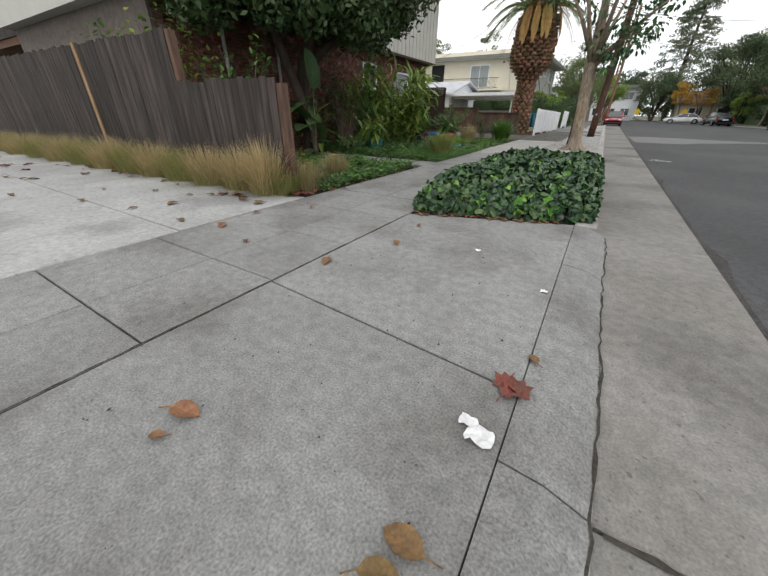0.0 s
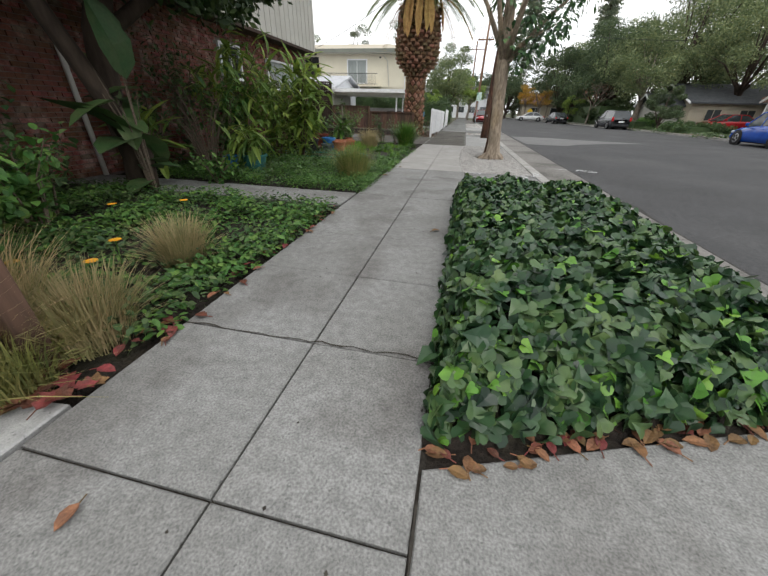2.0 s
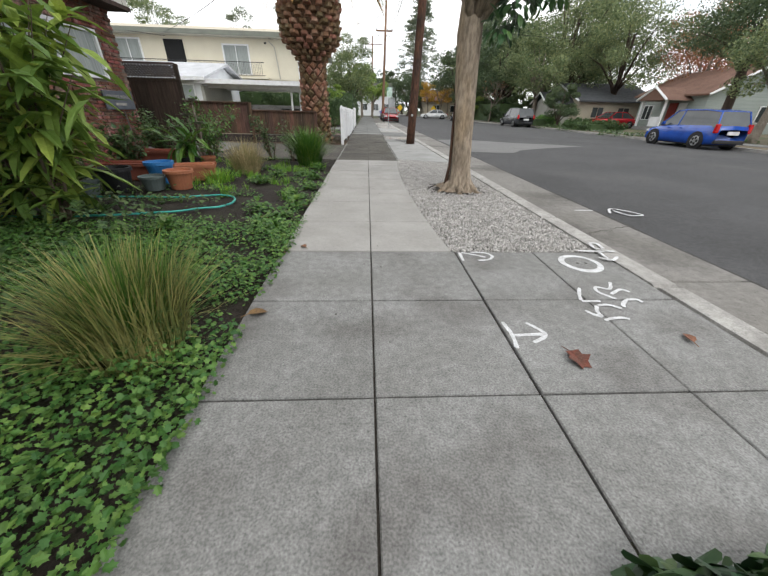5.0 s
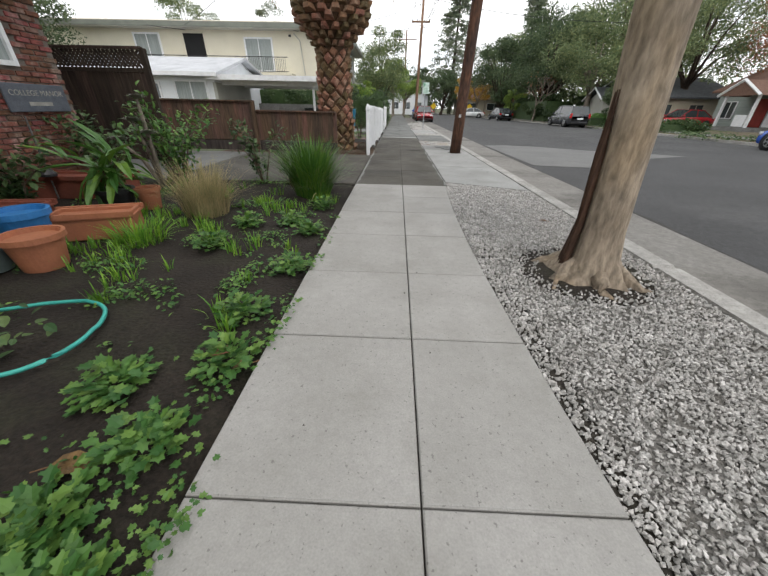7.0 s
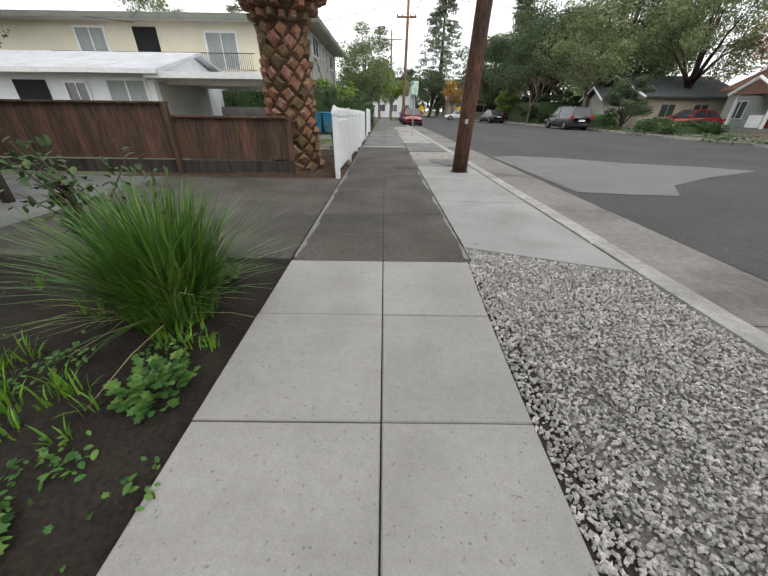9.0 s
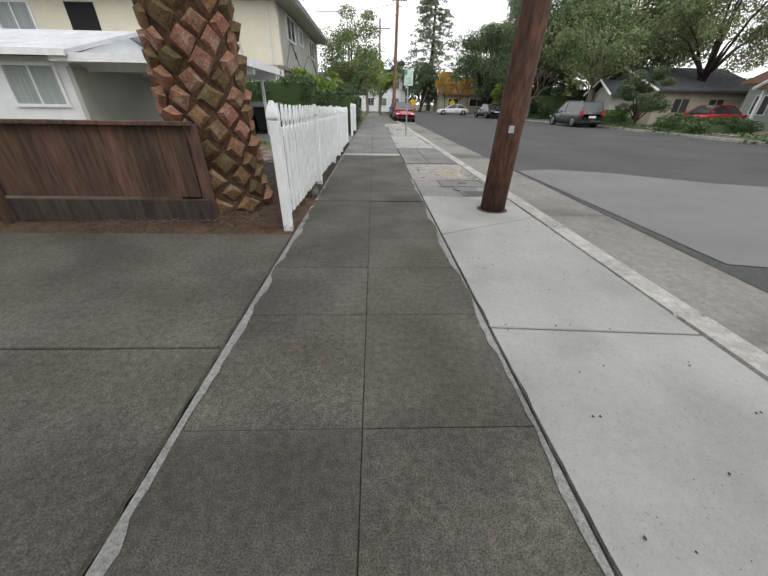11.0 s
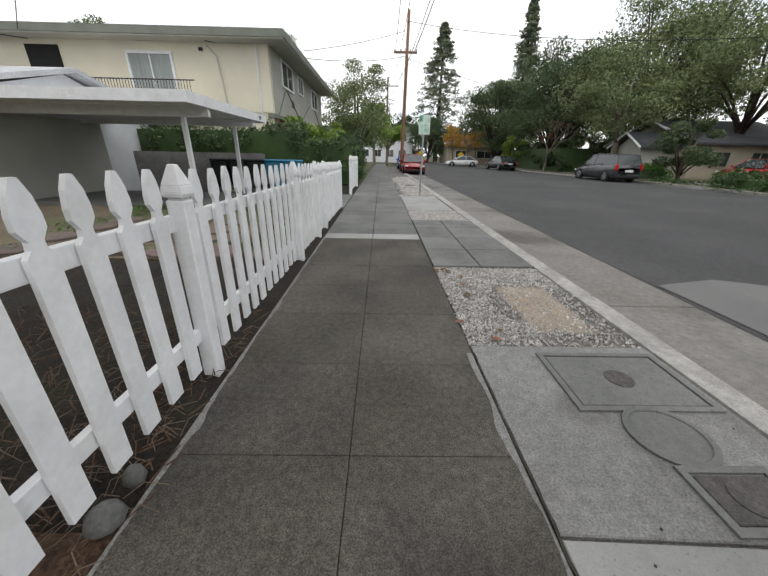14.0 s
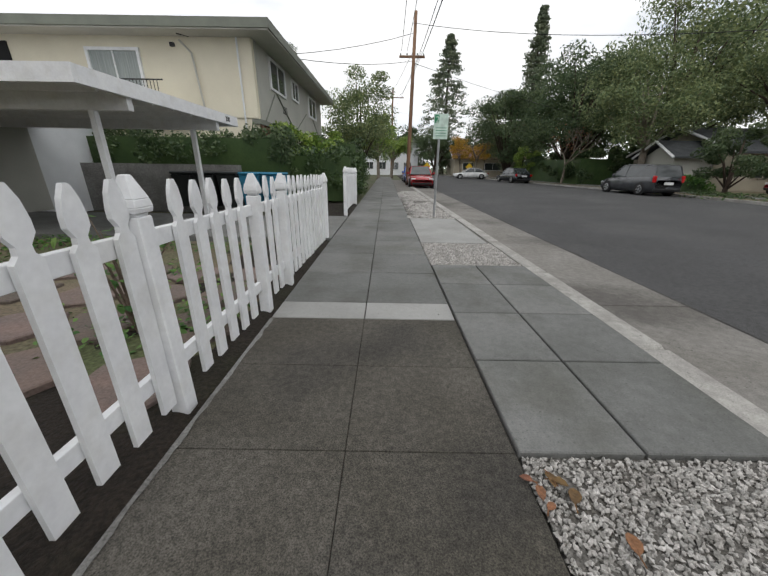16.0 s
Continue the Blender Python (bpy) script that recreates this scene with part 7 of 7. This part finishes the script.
# ---- trees and houses of the distance ----
rb = random.Random(50)
TREES = [
    # x, y, height, radius, material, bark, label, trunk, low, n, per, size
    (17.2, 52.5, 9.0, 4.6, "oak", "barkpale", "broad grey-green oak with a pale leaning trunk", 0.3, 0.3, 40, 230, 0.16),
    (15.5, 60, 12, 5.5, "darkoak", "barkdark", "tall dense dark green tree", 0.35, 0.12, 44, 230, 0.2),
    (19, 68, 14, 6, "darkoak", "barkdark", "tall dense dark green tree", 0.4, 0.1, 44, 230, 0.22),
    (22, 57, 15, 6.5, "oak", "barkdark", "large spreading evergreen oak", 0.4, 0.15, 46, 230, 0.22),
    (13.5, 72, 11, 5, "darkoak", "barkdark", "dense rounded dark green tree", 0.35, 0.08, 40, 220, 0.2),
    (17, 82, 13, 6, "oak", "barkdark", "rounded grey-green tree behind the street corner", 0.35, 0.1, 40, 220, 0.24),
    (29, 64, 16, 7, "darkoak", "barkdark", "tall dark tree behind the houses", 0.4, 0.15, 40, 220, 0.25),
    (30, 45, 10, 4.5, "rust", "barkpale", "autumn rust-coloured tree behind the houses", 0.3, 0.3, 30, 160, 0.16),
    (38, 52, 10, 5.5, "rust", "barkpale", "autumn orange tree behind the houses", 0.3, 0.3, 30, 160, 0.18),
    (22, 33, 8.0, 4.6, "darkoak", "barkdark", "dark pine with a broad high crown", 0.3, 0.55, 36, 300, 0.13),
    (17.5, 26.5, 5.6, 2.8, "oak", "barkpale", "leafy tree beside the parked hatchback", 0.22, 0.4, 30, 240, 0.13),
    (22.5, 25, 8.5, 4.5, "darkoak", "barkdark", "large dark tree beside the far houses", 0.35, 0.35, 34, 230, 0.16),
    (-5.5, 56, 8.5, 3.4, "oak", "barkdark", "grey-green bushy tree beyond the apartments", 0.25, 0.1, 34, 220, 0.15),
    (-3.9, 68, 7.0, 2.6, "limeleaf", "barkpale", "yellow-green leafy tree along the sidewalk", 0.2, 0.3, 28, 200, 0.15),
    (-2.2, 74, 6.5, 2.4, "limeleaf", "barkpale", "yellow-green leafy tree along the sidewalk", 0.2, 0.3, 26, 200, 0.15),
    (6.2, 92, 8, 3.8, "darkoak", "barkdark", "dark rounded tree at the street's end", 0.3, 0.1, 30, 200, 0.2),
    (1.5, 104, 9, 4.5, "darkoak", "barkdark", "dark rounded tree at the street's end", 0.3, 0.1, 30, 200, 0.22),
    (8.8, 79, 5.6, 1.9, "yellow", "barkpale", "small yellow autumn street tree", 0.12, 0.35, 18, 150, 0.13),
    (11.2, 80, 5.2, 2.0, "yellow", "barkpale", "small yellow autumn street tree", 0.12, 0.3, 18, 130, 0.13),
    (13.2, 66, 4.0, 1.6, "limeleaf", "barkdark", "olive-yellow shrubby tree at the far kerb", 0.1, 0.1, 16, 150, 0.12),
    (16.0, 44, 3.6, 1.7, "darkoak", "barkdark", "rounded green shrub beside the far house", 0.15, 0.1, 18, 200, 0.12),
    (25, 50, 11, 5.2, "oak", "barkdark", "large grey-green oak behind the bungalow", 0.35, 0.3, 36, 220, 0.18),
    (-26, 33, 7.5, 3.4, "darkoak", "barkdark", "dark tree behind the grey bungalow", 0.3, 0.2, 28, 220, 0.16),
    (-14, 66, 13, 2.4, "fir", "barkdark", "thin greyish tree behind the apartments", 0.25, 0.3, 26, 120, 0.14),
    (-19, 60, 12, 2.0, "fir", "barkdark", "thin greyish tree behind the apartments", 0.25, 0.3, 22, 110, 0.14),
    (-30, 62, 13, 4.0, "oak", "barkdark", "tree rising behind the apartments", 0.3, 0.3, 26, 140, 0.18),
]
for x, y, h, r, mm, bk, lb, tr, lo, nn, per, sz in TREES:
    tree("tree", x, y, h, r, mm, bk, lb, rb, tr, rb.uniform(-.4, .4), int(per * 2.2), sz * 0.62, int(nn * 1.15), r * 0.34, lo)


def conifer(x, y, h, r, label):
    t = thing("conifer", x, y, -0.1, label, "tree")
    G().tube([(0, 0, 0), (0, 0, h * 0.5), (0, 0, h)], [0.45, 0.28, 0.03], 9).obj("trunk", "barkdark", t, smooth=True)
    cl = []
    z = h * 0.1
    while z < h:
        k = (1 - z / h) ** 0.75
        for i in range(7):
            a = rb.uniform(0, 6.28)
            for s in (0.35, 0.65, 0.95):
                q = r * k * s * rb.uniform(0.75, 1.15)
                cl.append((q * math.cos(a), q * math.sin(a), z - 0.25 * q + rb.uniform(-.2, .2), 0.5 + 0.45 * k))
        z += 0.55 + 0.35 * k
    cloud(cl, 34, 0.19, rb, 0.4).obj("foliage", "fir", t)


conifer(8.8, 98, 25, 8.0, "tall grey-green redwood rising over the street")
conifer(20, 84, 24, 4.0, "slender redwood behind the dark trees")


def bare_tree(x, y, h, r, label, lv=90):
    t = thing("bare_tree", x, y, 0, label, "tree")
    g = G()

    def grow(p, d, l, rad, k):
        e = p + d * l
        g.tube([p, (p + e) / 2 + rnd_dir(rb) * l * 0.06, e], [rad, rad * 0.85, rad * 0.7], 5 if k > 1 else 4)
        if k:
            for i in range(3):
                grow(e, (d + rnd_dir(rb) * 0.75 + Vector((0, 0, 0.15))).normalized(), l * rb.uniform(0.6, 0.8), rad * 0.6, k - 1)
    grow(Vector((0, 0, -0.1)), Vector((0.05, 0, 1)), h * 0.33, 0.11, 4)
    g.obj("branches", "barkpale", t)
    cloud(crown(0, 0, h * 0.68, r, r, h * 0.25, 14, r * 0.4, rb), lv // 6, 0.07, rb).obj("last_leaves", "rust", t)


bare_tree(13.2, 56.5, 5.4, 1.9, "small half-bare street tree with a pale trunk")
bare_tree(10.2, 76, 7.5, 2.6, "bare pale-trunked autumn tree")
bare_tree(12.8, 81, 7.0, 2.6, "bare autumn tree at the far corner")


def gable_house(x0, x1, y0, y1, wall, eave, ridge, wm, rm, label, axis="x"):
    t = thing("bungalow", (x0 + x1) / 2, (y0 + y1) / 2, 0.06, label, "house")
    G().box(x0, x1, y0, y1, -0.1, wall).obj("wall", wm, t, world=True)
    o = 0.5
    if axis == "x":   # ridge along x
        m = (y0 + y1) / 2
        A = [(x0 - o, y0 - o, eave), (x1 + o, y0 - o, eave), (x1 + o, y1 + o, eave), (x0 - o, y1 + o, eave), (x0 - o, m, ridge), (x1 + o, m, ridge)]
        gb = [[(x0 + .01, y0, wall), (x0 + .01, y1, wall), (x0 + .01, m, ridge - .25)], [(x1 - .01, y0, wall), (x1 - .01, y1, wall), (x1 - .01, m, ridge - .25)]]
    else:
        m = (x0 + x1) / 2
        A = [(x0 - o, y1 + o, eave), (x0 - o, y0 - o, eave), (x1 + o, y0 - o, eave), (x1 + o, y1 + o, eave), (m, y1 + o, ridge), (m, y0 - o, ridge)]
        gb = [[(x0, y0 + .01, wall), (x1, y0 + .01, wall), (m, y0 + .01, ridge - .25)], [(x0, y1 - .01, wall), (x1, y1 - .01, wall), (m, y1 - .01, ridge - .25)]]
        A = [(x0 - o, y0 - o, eave), (x0 - o, y1 + o, eave), (x1 + o, y1 + o, eave), (x1 + o, y0 - o, eave), (m, y0 - o, ridge), (m, y1 + o, ridge)]
    B = [(p[0], p[1], p[2] + 0.14) for p in A]
    G().add(A + B, [(0, 1, 5, 4), (2, 3, 4, 5), (6, 7, 11, 10), (8, 9, 10, 11), (0, 1, 7, 6), (2, 3, 9, 8), (0, 4, 10, 6), (4, 3, 9, 10), (1, 5, 11, 7), (5, 2, 8, 11)]).obj("roof", rm, t, world=True)
    for q in gb:
        G().add(q, [(0, 1, 2)]).obj("gable", wm, t, world=True)
    for p, s in ((A[0], A[4]), (A[3], A[4])):
        G().tube([(p[0], p[1] - .02, p[2] + .06), (s[0], s[1] - .02, s[2] + .06)], 0.1, 4).obj("barge_board", "white", t, world=True)
    return t


h1 = gable_house(20.5, 29, 48.5, 58, 2.5, 2.45, 4.4, "beigewall", "darkshingle", "beige stucco bungalow with a charcoal shingle roof")
window(h1, "y", 48.5, 22, 23.4, 0.9, 2.0, -0.08, frame_m="beigewall")
window(h1, "y", 48.5, 25, 26.4, 0.9, 2.0, -0.08, frame_m="beigewall")
window(h1, "x", 20.5, 50, 51.5, 0.9, 2.0, -0.08)
h2 = gable_house(25.5, 33, 38.5, 46, 2.9, 2.85, 5.0, "sage", "brownroof", "sage green bungalow with white trim and a porch", "y")
window(h2, "y", 38.5, 30.5, 32, 0.9, 2.2, -0.08)
window(h2, "x", 25.5, 44, 45.2, 0.9, 2.2, -0.08)
pch = thing("porch", 24.4, 41.5, 0.06, "white-trimmed gabled porch on the sage bungalow", "porch")
G().box(23.2, 25.5, 40, 43, 0, 0.35).obj("deck", "conc_old", pch, world=True)
for y in (40.15, 42.85):
    G().box(23.3, 23.45, y - .08, y + .08, 0.35, 2.5).obj("post", "white", pch, world=True)
G().add([(23.0, 39.7, 2.5), (25.6, 39.7, 2.5), (25.6, 43.3, 2.5), (23.0, 43.3, 2.5), (23.0, 41.5, 3.55), (25.6, 41.5, 3.55)], [(0, 1, 5, 4), (2, 3, 4, 5), (0, 4, 3)]).obj("roof", "brownroof", pch, world=True)
for a, b in ((39.7, 41.5), (43.3, 41.5)):
    G().tube([(22.97, a, 2.5), (22.97, b, 3.55)], 0.11, 4).obj("barge_board", "white", pch, world=True)
G().box(25.4, 25.48, 41.2, 42.1, 0.36, 2.35).obj("door", "doorred", pch, world=True)
G().box(25.4, 25.47, 40.2, 41.0, 0.4, 2.35).obj("screen_door", "white", pch, world=True)
G().box(23.3, 23.36, 40.3, 41.3, 0.4, 1.2).obj("railing", "white", pch, world=True)
h3 = gable_house(17.6, 20.5, 50.0, 53, 2.2, 2.15, 3.3, "greyside", "darkshingle", "small grey gabled entry of the bungalow", "x")
h4 = gable_house(9.5, 22, 88, 96, 2.9, 2.85, 5.0, "beigewall", "brownroof", "long low house with a brown roof at the corner")
window(h4, "y", 88, 11, 13, 1.0, 2.3, -0.08)
window(h4, "y", 88, 15, 18, 1.0, 2.3, -0.08)
h5 = thing("white_building", -5, 98, 0, "long white two-storey building across the far street", "house")
G().box(-16, 3.5, 96, 104, -0.2, 6.0).obj("wall", "whitewall", h5, world=True)
G().box(-16.5, 4, 95, 104.5, 6.0, 6.5).obj("roof", "fascia", h5, world=True)
for i in range(7):
    for z in (0.9, 3.9):
        window(h5, "y", 96, -15 + i * 2.6, -13.4 + i * 2.6, z, z + 1.4, -0.1)
# tree wall closing the end of the street and the far distance
for i in range(26):
    a = -0.95 + i * 0.078
    x, y = 150 * math.sin(a), 120 * math.cos(a) + 22
    tree("far_tree", x, y, rb.uniform(9, 14), rb.uniform(6, 8), rb.choice(("darkoak", "oak", "darkoak")), "barkdark", "distant dark green tree on the skyline", rb, 0.4, 0, 90, 0.5, 20, 2.6, 0.05)
# deck house behind the tall fence
dk = thing("deck_house", -15, 10, 0, "cream house with a red-brown timber balcony", "house")
G().box(-24, -13, 7.5, 16, -0.2, 5.5).obj("wall", "stucco", dk, world=True)
G().box(-24, -12.6, 5.9, 7.5, 2.75, 2.95).obj("balcony_floor", "redwood", dk, world=True)
G().box(-24, -12.6, 5.85, 5.95, 2.95, 3.5).obj("balcony_rail", "wood", dk, world=True)
for x in (-13.0, -17, -21):
    G().box(x - .07, x + .07, 5.9, 6.04, 0, 2.75).obj("post", "redwood", dk, world=True)
